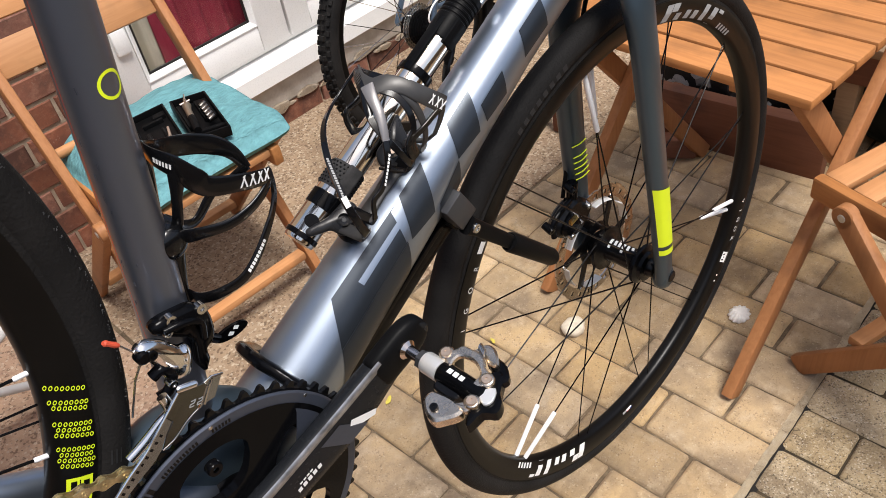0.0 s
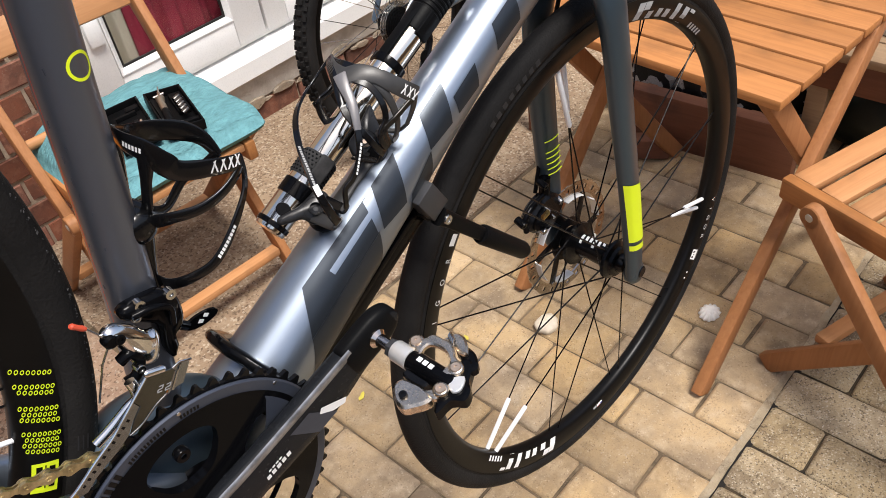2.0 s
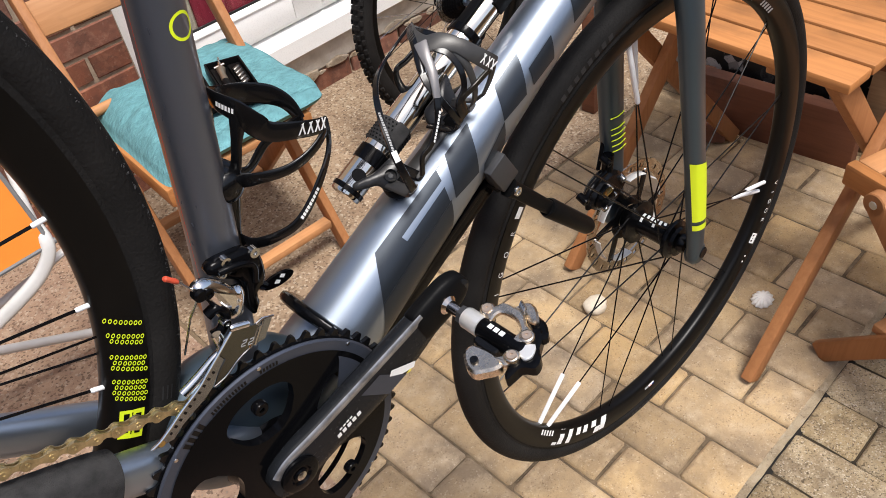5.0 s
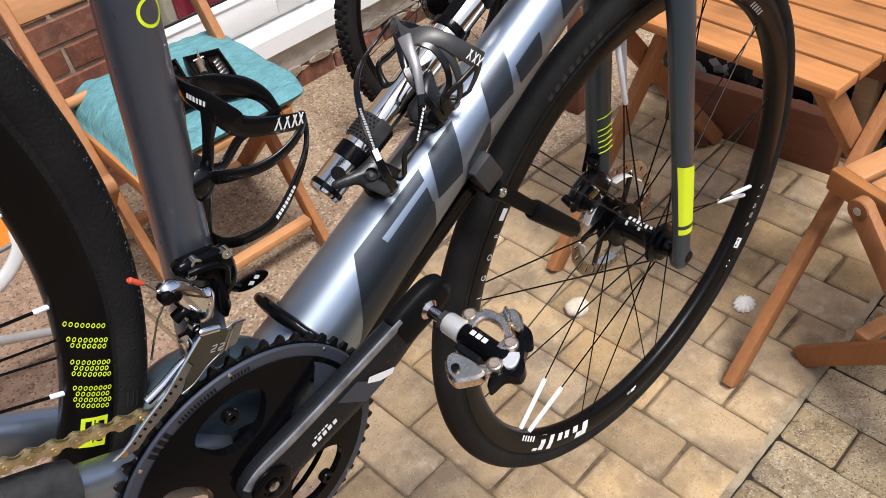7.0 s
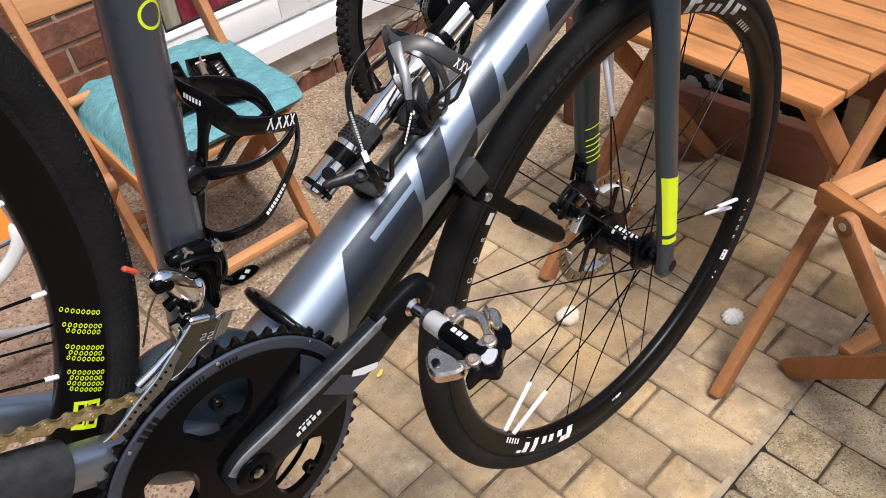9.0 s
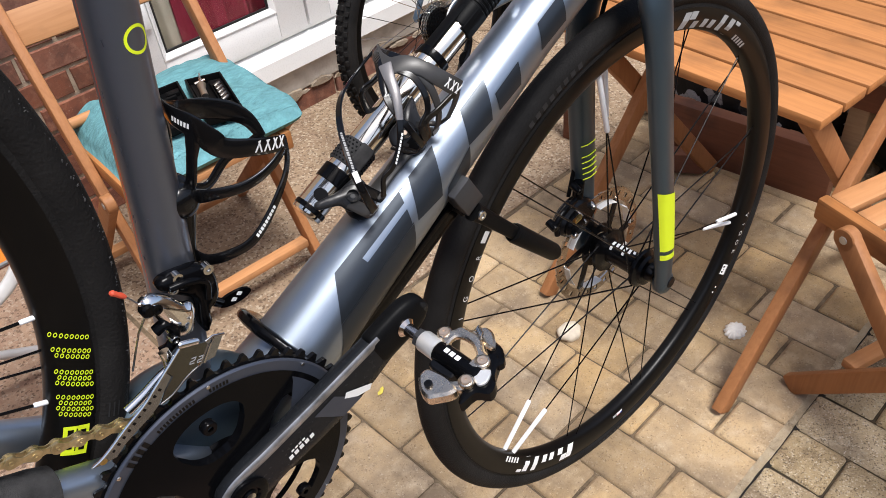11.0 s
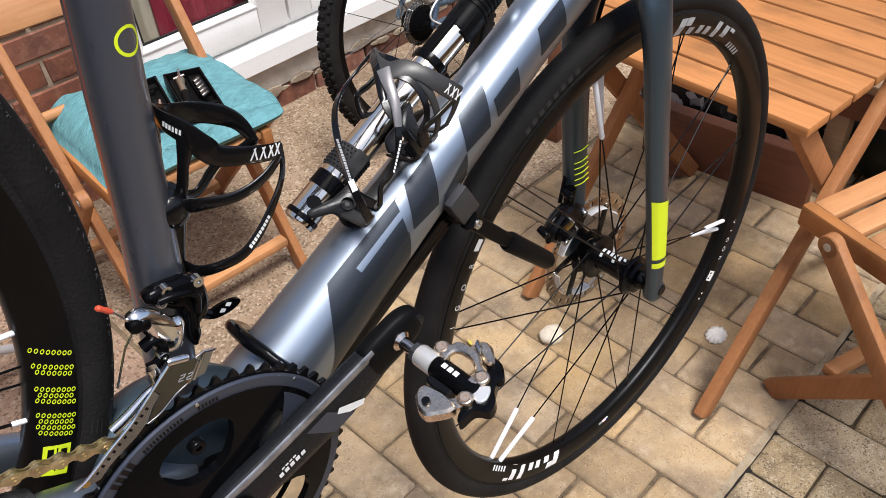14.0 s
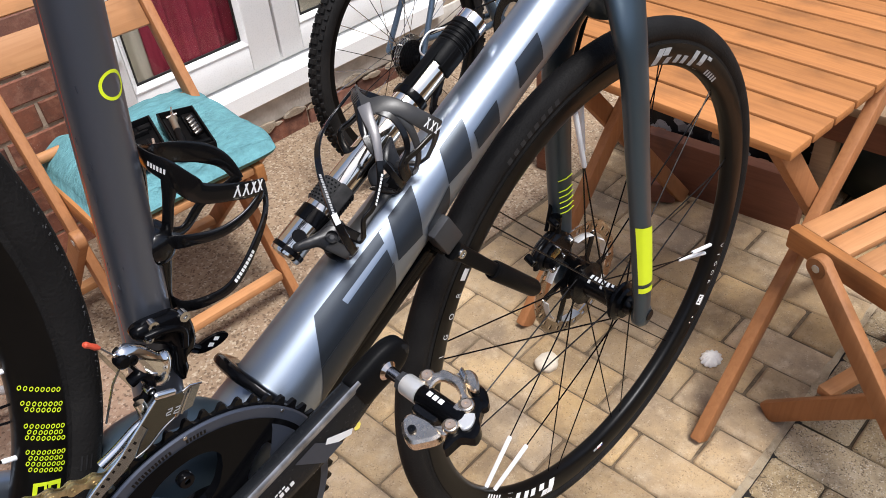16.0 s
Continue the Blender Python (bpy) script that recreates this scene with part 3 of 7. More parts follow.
# ---- garden furniture ----
def folding_chair(name, m, label, group, post=((-0.175, 0.004), (0.291, 0.848)), leg_=((-0.118, 0.425), (0.30, 0.004)), low=(-0.13, 0.085)):
    """A slatted folding chair; x across, -y to the front. post, leg_: ends of the side bars as (y, z); low: the front stretcher."""
    (py, pz), (qy, qz) = post
    ch = root(name, m, label, "chair", group)
    H = 0.44
    for s in (1, -1):
        rail = Geo()
        box(rail, 0.024, 0.40, 0.045, None, 0.005)
        part("seat_rail", rail, ACACIA, ch, m=pose(s * 0.166, 0.0, H - 0.0225))
        leg = Geo()
        bar(leg, (0, py, pz), (0, qy, qz), 0.022, 0.044, (0, 1, 0.5), 0.005)
        part("back_post", leg, ACACIA_Z, ch, m=pose(s * 0.190, 0, 0))
        leg = Geo()
        bar(leg, (0, *leg_[0]), (0, *leg_[1]), 0.022, 0.042, (0, 1, 0.5), 0.005)
        disc(leg, 0.021, 0.022, pose(-0.011, leg_[0][0] + 0.005, leg_[0][1] - 0.005, 0, 0, 90) @ pose(0, -0.022, 0), 24, 0.002)
        lg = part("front_leg", leg, ACACIA_Z, ch, m=pose(s * 0.2145, 0, 0))
        bolt = Geo()
        disc(bolt, 0.0075, 0.004, pose(s * 0.0105, leg_[0][0] + 0.005, leg_[0][1] - 0.005, 0, 0, -90 * s) @ pose(0, -0.002, 0), 16)
        part("bolt", bolt, ALLOY, lg)
    for i in range(7):
        y = -0.172 + i * 0.0573
        part("seat_slat", box(Geo(), 0.306, 0.045, 0.016, None, 0.003), ACACIA_X, ch, m=pose(0, y, H - 0.010))
    for a in (0.862, 0.985):
        y, z = py + a * (qy - py) * 0.944, pz + a * (qz - pz) * 0.943
        part("back_slat", box(Geo(), 0.356, 0.014, 0.076, None, 0.003), ACACIA_X, ch, m=pose(0, y, z, -math.degrees(math.atan2(qy - py, qz - pz))))
    g_ = Geo()
    sweep(g_, [(-0.18, 0, 0), (0.18, 0, 0)], 0.012, 16)
    part("rear_rail", g_, ACACIA_X, ch, m=pose(0, py + (qy - py) * 0.578 + 0.03, pz + (qz - pz) * 0.578))
    for y, z in (low, (0.24, 0.062)):
        part("stretcher", box(Geo(), 0.356 if y < 0 else 0.40, 0.03, 0.02, None, 0.003), ACACIA_X, ch, m=pose(0, y, z))
    return ch


folding_chair("folding_chair", pose(1.217, -0.289, 0, 0, 0, 162), "oiled hardwood slatted folding chair pulled up to the table", "folding chairs",
              ((-0.137, 0.004), (0.585, 0.80)), ((-0.104, 0.440), (0.335, 0.004)), (-0.043, 0.143))
folding_chair("folding_chair", pose(0.49, 1.12, 0, 0, 0, -3), "oiled hardwood slatted folding chair with a teal cushion by the wall", "folding chairs")

# table: slats run along its y, crossed legs at each end
table = root("folding_table", pose(1.008, -0.052, 0, 0, 0, -4.5), "oiled orange-brown slatted hardwood folding garden table", "table")
TZ, TLEN, TPITCH = 0.65, 0.62, 0.0712
for i in range(10):
    part("tabletop_slat", box(Geo(), TPITCH - 0.0062, TLEN, 0.019, None, 0.004), ACACIA, table, m=pose(0.0325 + i * TPITCH, TLEN / 2, TZ - 0.0095))
for yy in (0.13, TLEN - 0.14):
    part("batten", box(Geo(), 0.66, 0.04, 0.022, None, 0.003), ACACIA_X, table, m=pose(0.35, yy, TZ - 0.0305))
for yy in (0.016, 0.495):
    a = Geo()
    bar(a, (-0.083, 0, 0.003), (0.385, 0, TZ - 0.022), 0.042, 0.024, (0, 1, 0), 0.004)
    part("leg", a, ACACIA_Z, table, m=pose(0, yy, 0))
    a = Geo()
    bar(a, (0.045, 0, TZ - 0.022), (0.60, 0, 0.003), 0.042, 0.024, (0, 1, 0), 0.004)
    part("leg", a, ACACIA_Z, table, m=pose(0, yy + 0.026, 0))

# low timber edging behind the table
edging = root("timber_edging", pose(1.690, 0.33, 0, 0, 0, 3), "red-brown stained timber boards standing on edge behind the table", "timber edging")
part("board", box(Geo(), 0.045, 0.478, 0.170, None, 0.006), RED_PLANK, edging, m=pose(0, 0.024, 0.073))
for y in (-0.19, -0.08, 0.22):
    part("peg", box(Geo(), 0.03, 0.03, 0.14, None, 0.004), RED_PLANK, edging, m=pose(0.0385, y, 0.070))
part("wedge", box(Geo(), 0.075, 0.10, 0.055, None, 0.006), RED_PLANK, edging, m=pose(-0.075, 0.155, 0.026, 0, 14, 28))
part("corner_post", box(Geo(), 0.045, 0.045, 0.34, None, 0.004), RED_PLANK, edging, m=pose(-0.12, 0.50, 0.17))


# ---- cushion ----
def cushion(m, sx, sy, h):
    geo, n = Geo(), 44
    top, bot = [], []
    for j in range(n + 1):
        for i in range(n + 1):
            u, v = 2 * i / n - 1, 2 * j / n - 1
            k = (max(0, 1 - abs(u) ** 5) * max(0, 1 - abs(v) ** 5)) ** 0.30
            x, y = u * sx / 2 * (1 - 0.05 * (1 - v * v) * abs(u) ** 4), v * sy / 2 * (1 - 0.05 * (1 - u * u) * abs(v) ** 4)
            x, y = x * (1 - 0.07 * abs(u * v) ** 6), y * (1 - 0.07 * abs(u * v) ** 6)
            wr = 0.010 * noise.noise(Vector((x * 12, y * 26, 0.3))) + 0.005 * noise.noise(Vector((x * 45, y * 18, 2.3)))
            droop = -0.10 * max(0, -u - 0.62) ** 1.3
            top.append((x, y, h * 0.72 * k + h * 0.28 + wr * k + droop))
            bot.append((x, y, h * 0.28 - h * 0.28 * k * 0.98 + droop))
    N = (n + 1) ** 2
    f = []
    for j in range(n):
        for i in range(n):
            a = j * (n + 1) + i
            f += [(a, a + 1, a + n + 2, a + n + 1), (N + a, N + a + n + 1, N + a + n + 2, N + a + 1)]
    geo.add(top + bot, f)
    me = geo.mesh("cushion", TEAL, 70)
    bm = bmesh.new()
    bm.from_mesh(me)
    bmesh.ops.remove_doubles(bm, verts=bm.verts, dist=0.0004)
    bm.to_mesh(me)
    bm.free()
    ob = new("cushion", me)
    ob.matrix_basis = m
    return tagged(ob, "crumpled teal cotton seat cushion lying on the folding chair", "cushion")


cushion(pose(0.515, 1.112, 0.441, 0, 0, -3), 0.412, 0.404, 0.070)

# ---- the road bike, built in its own upright frame and hung nose-down in the stand ----
BIKE = Matrix(((0.90619, 0.01643, 0.42254, -0.15), (-0.02201, 0.99972, 0.00833, -0.003), (-0.42229, -0.01685, 0.9063, 0.5256), (0, 0, 0, 1)))
BBZ = 0.355
FRONT, REAR = (0.5813, 0.0035, 0.4209), (-0.3965, 0.0, 0.4230)
bike = root("road_bike", BIKE, "dark slate-blue carbon road bike with disc brakes, held nose-down", "bicycle")


def down_tube(s):
    """Centre and (side, height) radii of the down tube, s metres along."""
    off = 0.187 + 0.005 * min(1, max(0, (s - 0.4) / 0.3))
    c = Vector((-0.8 * off + 0.6 * s, 0, 0.6 * off + 0.8 * s))
    r = float(np.interp(s, [0.30, 0.38, 0.70, 0.92], [0.041, 0.0375, 0.0265, 0.027]))
    return c, (r * 0.93, r)


def tube_skin(s, deg, lift=0.0):
    """A point on the down tube; 0 degrees is its upper edge, 90 its drive side."""
    c, (ra, rb) = down_tube(s)
    a = radians(deg)
    return c + Vector((0, -1, 0)) * (math.sin(a) * (ra + lift)) + Vector((-0.8, 0, 0.6)) * (math.cos(a) * (rb + lift))


def tube_patch(geo, corners, n=8, lift=0.0004):
    """A four-cornered sticker on the down tube, corners as (along, degrees)."""
    v, f = [], []
    (a, b, c, d) = corners
    for j in range(n + 1):
        for i in range(n + 1):
            u, w = i / n, j / n
            s = (a[0] * (1 - u) + b[0] * u) * (1 - w) + (d[0] * (1 - u) + c[0] * u) * w
            g_ = (a[1] * (1 - u) + b[1] * u) * (1 - w) + (d[1] * (1 - u) + c[1] * u) * w
            v.append(tube_skin(s, g_, lift))
    for j in range(n):
        for i in range(n):
            k = j * (n + 1) + i
            f.append((k, k + 1, k + n + 2, k + n + 1))
    return geo.add(v, f)


# frame
SS = [0.315 + 0.6 * i / 40 for i in range(41)]
fr = Geo()
sweep(fr, [down_tube(s)[0] for s in SS], [down_tube(s)[1][::-1] for s in SS], 80, (0, 1, 0))
dt = part("down_tube", fr, PAINT, bike, smooth=80)
ST = [(-0.004, 0, 0.385), (-0.020, 0, 0.45), (-0.0355, 0, 0.51), (-0.056, 0, 0.58), (-0.0755, 0, 0.643), (-0.0937, 0, 0.702), (-0.125, 0, 0.80), (-0.15, 0, 0.88)]
st = Geo()
sweep(st, curve(ST, 6), [(0.0160, 0.0168)] * 43, 72, (0, 1, 0), square=2.15)
seat_tube = part("seat_tube", st, SHADE_PAINT, bike, smooth=80)
g = Geo()
sweep(g, [(-0.148, 0, 0.86), (0.05, 0, 0.93), (0.36, 0, 0.955)], [0.018, 0.018, 0.022], 24, (0, 1, 0))
part("top_tube", g, PAINT, bike)
g = Geo()
sweep(g, [(0.393, 0, 0.792), (0.381, 0, 0.835), (0.346, 0, 0.955)], [0.028, 0.026, 0.023], 32, (0, 1, 0))
part("head_tube", g, PAINT, bike)
g = Geo()
lathe(g, [(1e-4, -0.043), (0.023, -0.043), (0.028, -0.040), (0.036, -0.028), (0.038, 0.0), (0.036, 0.028), (0.028, 0.040), (0.023, 0.043), (1e-4, 0.043)], 40, pose(0, 0, BBZ))
part("bottom_bracket", g, GLOSS_BLACK, bike)
g = Geo()
lathe(g, [(0.074 * math.cos(radians(a)), 0.037 * math.sin(radians(a))) for a in range(-89, 90, 8)], 48, Matrix.Translation((-0.008, 0, 0.372)) @ Matrix.Diagonal((1, 1, 0.86, 1)))
part("frame_junction", g, DEEP_SHADE_PAINT, bike, smooth=80)
for s in (-1, 1):
    g = Geo()
    hi = 1 if s < 0 else 0
    pts = curve([(-0.005, s * 0.030, 0.358 + 0.004 * hi), (-0.07, s * 0.036, 0.3665 + 0.0150 * hi), (-0.16, s * 0.043, 0.3815 + 0.0105 * hi), (-0.28, s * 0.055, 0.401 - 0.001 * hi), (-0.3985, s * 0.066, 0.4209)], 8)
    sweep(g, pts, [(0.0185 - 0.006 * i / 32, 0.010 + 0.003 * (1 - i / 32)) for i in range(33)], 20, (0, 1, 0), square=2.4)
    cs = part("chainstay", g, PAINT, bike)
    if s < 0:
        g = Geo()
        ii = range(13, 33)
        sweep(g, [pts[i] for i in ii], [(0.0205 if i == 13 else 0.0232 - 0.002 * i / 32, 0.0165) for i in ii], 24, (0, 1, 0), square=2.4)
        part("neoprene_wrap", g, NEOPRENE, cs, "fuzzy black neoprene chainstay protector")
    g = Geo()
    sweep(g, curve([(-0.135, s * 0.012, 0.84), (-0.25, s * 0.045, 0.65), (-0.3985, s * 0.066, 0.43)], 8), 0.008, 12, (0, 1, 0))
    part("seatstay", g, PAINT, bike)

# anthracite lettering blocks on the down tube
for corners in (((0.647, 30), (0.614, 30), (0.597, 78), (0.627, 88)), ((0.677, 62), (0.643, 62), (0.637, 90), (0.667, 98)),
                ((0.577, 28), (0.545, 28), (0.523, 80), (0.552, 92)), ((0.536, 30), (0.450, 26), (0.421, 74), (0.519, 76)),
                ((0.519, 76.5), (0.421, 74.5), (0.393, 125), (0.50, 128)), ((0.745, 50), (0.712, 50), (0.700, 92), (0.735, 96)),
                ((0.597, 79), (0.560, 92), (0.545, 130), (0.58, 130))):
    part("decal", tube_patch(Geo(), corners), DECAL, dt)
for corners in (((0.531, 46), (0.472, 44), (0.472, 53), (0.524, 54)), ((0.531, 31), (0.538, 31), (0.524, 74), (0.518, 74))):
    part("decal", tube_patch(Geo(), corners, lift=0.0008), PAINT, dt)


# ---- wheels ----
def rim_point(r, deg, y):
    return Vector((r * math.cos(radians(deg)), y, r * math.sin(radians(deg))))


def rim_side(r):
    """Half width of the rim at radius r."""
    return float(np.interp(r, [0.2846, 0.288, 0.296, 0.305, 0.311], [0.0040, 0.0085, 0.0115, 0.0128, 0.0125]))


def rim_patch(geo, a0, a1, r0, r1, skew=0.0, n=6, lift=0.0004):
    """A sticker on the drive side of a rim, between two angles and two radii; skew leans it."""
    v, f = [], []
    for j in range(3):
        r = r0 + (r1 - r0) * j / 2
        for i in range(n + 1):
            v.append(rim_point(r, a0 + (a1 - a0) * i / n + skew * j / 2, -rim_side(r) - lift))
    for j in range(2):
        for i in range(n):
            k = j * (n + 1) + i
            f.append((k, k + 1, k + n + 2, k + n + 1))
    return geo.add(v, f)


def wheel(name, m, label, phase, sleeves):
    rim = Geo()
    prof = [(0.311, 0.0105)] + [(r, rim_side(r)) for r in (0.311, 0.308, 0.303, 0.297, 0.292, 0.288)] + [(0.2855, 0.0055), (0.2846, 0.002)]
    prof = prof + [(r, -y) for r, y in reversed(prof)]
    lathe(rim, prof, 144, closed=True)
    wh = part(name, rim, RIM_BLACK, bike, label, m=m)
    ty, c, rt = Geo(), 0.3237, 0.0143
    pr = []
    for k in range(25):
        a = radians(-128 + 256 * k / 24)
        pr.append((c + rt * math.cos(a), rt * 0.97 * math.sin(a)))
    pr = [(0.3095, -0.0118)] + pr + [(0.3095, 0.0118)]
    lathe(ty, pr, 160, closed=True)
    part("tyre", ty, RUBBER, wh, "black slick tyre with dusty scuffed sidewalls")
    for pair in range(12):
        a = phase + 30 * pair
        for k, s in ((-1, -1), (1, 1)):
            sp = Geo()
            rim_end = rim_point(0.287, a - s * 1.55, s * 0.002)
            turn = (75 if s < 0 else -10) if pair % 2 == 0 else (-10 if s < 0 else -60)
            hub_end = rim_point(0.0245 if s < 0 else 0.026, a + turn, s * (0.030 if s < 0 else 0.022))
            sweep(sp, [hub_end, rim_end], (0.0011, 0.0008), 8)
            ob = part("spoke", sp, BLACK_METAL, wh)
            if pair in sleeves:
                sv = Geo()
                d = (hub_end - rim_end).normalized()
                sweep(sv, [rim_end + d * 0.001, rim_end + d * 0.004, rim_end + d * 0.070, rim_end + d * 0.072], [0.0026, 0.0030, 0.0030, 0.0022], 12)
                part("spoke_sleeve", sv, SLEEVE, wh, "white plastic spoke sleeve")
    return wh


steer = pose(FRONT[0], FRONT[1], FRONT[2], 0, 0, -1.79)
front_wheel = wheel("front_wheel", steer, "black deep-section front wheel with paired spokes", 4.9, (0, 4, 8))
rear_wheel = wheel("rear_wheel", pose(*REAR), "black deep-section rear wheel with yellow rim print", 8.0, ())

# hub, rotor
g = Geo()
lathe(g, [(0.004, -0.050), (0.010, -0.050), (0.012, -0.046), (0.0125, -0.042), (0.019, -0.0405), (0.0195, -0.036), (0.025, -0.0335), (0.0255, -0.029), (0.018, -0.0265), (0.0145, -0.022),
          (0.0135, 0.0), (0.0145, 0.016), (0.020, 0.019), (0.029, 0.020), (0.029, 0.0245), (0.021, 0.027), (0.019, 0.036), (0.015, 0.040), (0.011, 0.050), (0.004, 0.050)], 40)
part("hub", g, BLACK_METAL, front_wheel, "black anodised hub with a white logo")
rotor = Geo()
for k in range(72):
    a0, a1 = 5 * k, 5 * k + 5
    wv0, wv1 = 0.0015 * math.sin(radians(a0 * 6)), 0.0015 * math.sin(radians(a1 * 6))
    v = []
    for a, wv in ((a0, wv0), (a1, wv1)):
        for r in (0.0640, 0.0795 + wv):
            for y in (0.0385, 0.0403):
                v.append(rim_point(r, a, y))
    hole = k % 3 == 1
    rotor.add(v, [(0, 2, 6, 4), (1, 5, 7, 3), (2, 3, 7, 6), (0, 4, 5, 1)]) if not hole else rotor.add(
        [rim_point(r, a, y) for a in (a0, a1) for r in (0.0640, 0.0690, 0.0750, 0.0795) for y in (0.0385, 0.0403)],
        [(0, 2, 10, 8), (1, 9, 11, 3), (4, 6, 14, 12), (5, 13, 15, 7), (0, 8, 9, 1), (6, 7, 15, 14), (2, 3, 11, 10), (4, 12, 13, 5)])
part("rotor_ring", weld(rotor), ROTOR_STEEL, front_wheel, "drilled steel brake rotor")
sp = Geo()
lathe(sp, [(0.018, 0.0385), (0.030, 0.0385), (0.030, 0.0405), (0.018, 0.0405)], 36, closed=True)
carrier = part("rotor_carrier", sp, BLACK_METAL, front_wheel)
for k in range(6):
    a = 60 * k
    part("carrier_arm", bar(Geo(), rim_point(0.026, a, 0.0394), rim_point(0.066, a + 22, 0.0394), 0.0016, 0.011, rim_point(1, a + 90, 0), 0.0006), BLACK_METAL, carrier)
    g = Geo()
    sweep(g, [rim_point(0.0605, a + 26 + 4 * q, 0.0392) for q in range(9)], (0.0009, 0.0062), 8, (0, 1, 0), square=4)
    part("rotor_wave", g, WAVE_ALLOY, front_wheel, "bright silver arm of the rotor")
for k in range(6):
    g = Geo()
    disc(g, 0.0030, 0.0016, pose(*rim_point(0.064, 60 * k + 22, 0.0375)), 12, 0.0003)
    part("rotor_rivet", g, STEEL, front_wheel)

# fork
def blade_path(s):
    return curve([(0.398, s * 0.016, 0.772), (0.399, s * 0.036, 0.735), (0.4185, s * 0.046, 0.690), (0.4555, s * 0.0505, 0.625), (0.4990, s * 0.0545, 0.553), (0.5500, s * 0.0585, 0.466), (0.5790, s * 0.0590, 0.4165)], 8)


def blade_radii(k):
    return float(np.interp(k, [0, .12, .3, .7, 1], [0.030, 0.0250, 0.0190, 0.0165, 0.0150])), float(np.interp(k, [0, .12, .3, 1], [0.016, 0.0135, 0.0115, 0.0085]))


for s in (-1, 1):
    g = Geo()
    path = blade_path(s)
    n = len(path)
    sweep(g, path, [blade_radii(i / (n - 1)) for i in range(n)], 56, (0, 1, 0), square=2.15)
    disc(g, 0.0148, 0.0166, pose(0.5785, s * 0.0590 - 0.0083, 0.4175), 28, 0.004)
    part("fork_blade", g, DEEP_SHADE_PAINT, bike, smooth=60)
g = Geo()
sweep(g, [(0.412, 0, 0.752), (0.402, 0, 0.768), (0.394, 0, 0.790)], [(0.024, 0.026), (0.029, 0.030), (0.027, 0.027)], 32, (0, 1, 0))
part("fork_crown", g, DEEP_SHADE_PAINT, bike, smooth=80)
g = Geo()
disc(g, 0.0075, 0.004, pose(0.581, -0.0690, 0.4205), 20, 0.001)
part("axle_end", g, BLACK_METAL, bike)

# cranks and rings
NT, RO = 52, 0.1075
teeth = Geo()
out = []
for k in range(NT):
    a = 360 / NT * k
    for da, r in ((0.0, RO - 0.0062), (1.3, RO - 0.0052), (2.5, RO - 0.0008), (3.1, RO), (3.9, RO), (4.5, RO - 0.0008), (5.6, RO - 0.0052)):
        out.append((a + da * 360 / NT / 6.92, r))
n = len(out)
v = [rim_point(r, a, y) for y, rr in ((-0.0515, None),) for a, r in out] + [rim_point(r, a, -0.0482) for a, r in out]
v += [rim_point(0.090, a, -0.0515) for a, r in out] + [rim_point(0.090, a, -0.0482) for a, r in out]
f = []
for i in range(n):
    j = (i + 1) % n
    f += [(i, j, n + j, n + i), (i, 2 * n + i, 2 * n + j, j), (n + i, n + j, 3 * n + j, 3 * n + i), (2 * n + i, 3 * n + i, 3 * n + j, 2 * n + j)]
teeth.add(v, f)
crankset = part("chainring", teeth, BLACK_METAL, bike, "black toothed outer chainring", m=pose(0.0015, 0, BBZ + 0.003))
g = Geo()
lathe(g, [(0.0880, -0.0519), (0.1005, -0.0519), (0.1012, -0.0535), (0.0998, -0.0548), (0.0892, -0.0548), (0.0875, -0.0535)], 120, closed=True)
part("ring_face", g, RING_GREY, crankset, "grey machined chainring face")
g = Geo()
lathe(g, [(0.070, -0.0425), (0.0735, -0.0425), (0.0735, -0.040), (0.070, -0.040)], 90, closed=True)
part("inner_ring", g, BLACK_METAL, crankset)


CRANK_A = 45.0
g = Geo()
v = [rim_point(r, a, -0.0562) for a in range(40, 69, 2) for r in (0.0885, 0.0885 - 0.030 * max(0.0, 1 - max(0, a - 52) / 15) ** 0.8)]
g.add(v, [(2 * i, 2 * i + 1, 2 * i + 3, 2 * i + 2) for i in range(14)])
part("ring_shoulder", g, RING_GREY, crankset, smooth=0)
web = Geo()
NA = 240
cols = []
for k in range(NA):
    a = 360 * k / NA
    q = abs((a - CRANK_A - 36 + 36) % 72 - 36)
    e = max(0.0, 1 - (abs(36 - q) / 24.0) ** 2.6) ** (1 / 2.6)
    cols.append((a, 0.0615 - 0.024 * e if e > 0 else 0.0615, 0.0615 + 0.019 * e if e > 0 else 0.0615, e > 0.02))
vv, ff = [], []
for a, r1, r2, is_open in cols:
    for r in (0.018, r1, r2, 0.0925):
        bulge = 0.0045 * (1 - min(1, r / 0.09))
        vv += [rim_point(r, a, -0.0555 - bulge), rim_point(r, a, -0.0505)]
for k in range(NA):
    A0, B0 = 8 * k, 8 * ((k + 1) % NA)
    ff += [(A0, B0, B0 + 2, A0 + 2), (A0 + 1, A0 + 3, B0 + 3, B0 + 1), (A0 + 4, B0 + 4, B0 + 6, A0 + 6), (A0 + 5, A0 + 7, B0 + 7, B0 + 5)]
    if cols[k][3] or cols[(k + 1) % NA][3]:
        ff += [(A0 + 2, B0 + 2, B0 + 3, A0 + 3), (A0 + 4, A0 + 5, B0 + 5, B0 + 4)]
part("spider", web.add(vv, ff), GLOSS_BLACK, crankset, "black spider with rounded windows", smooth=40)
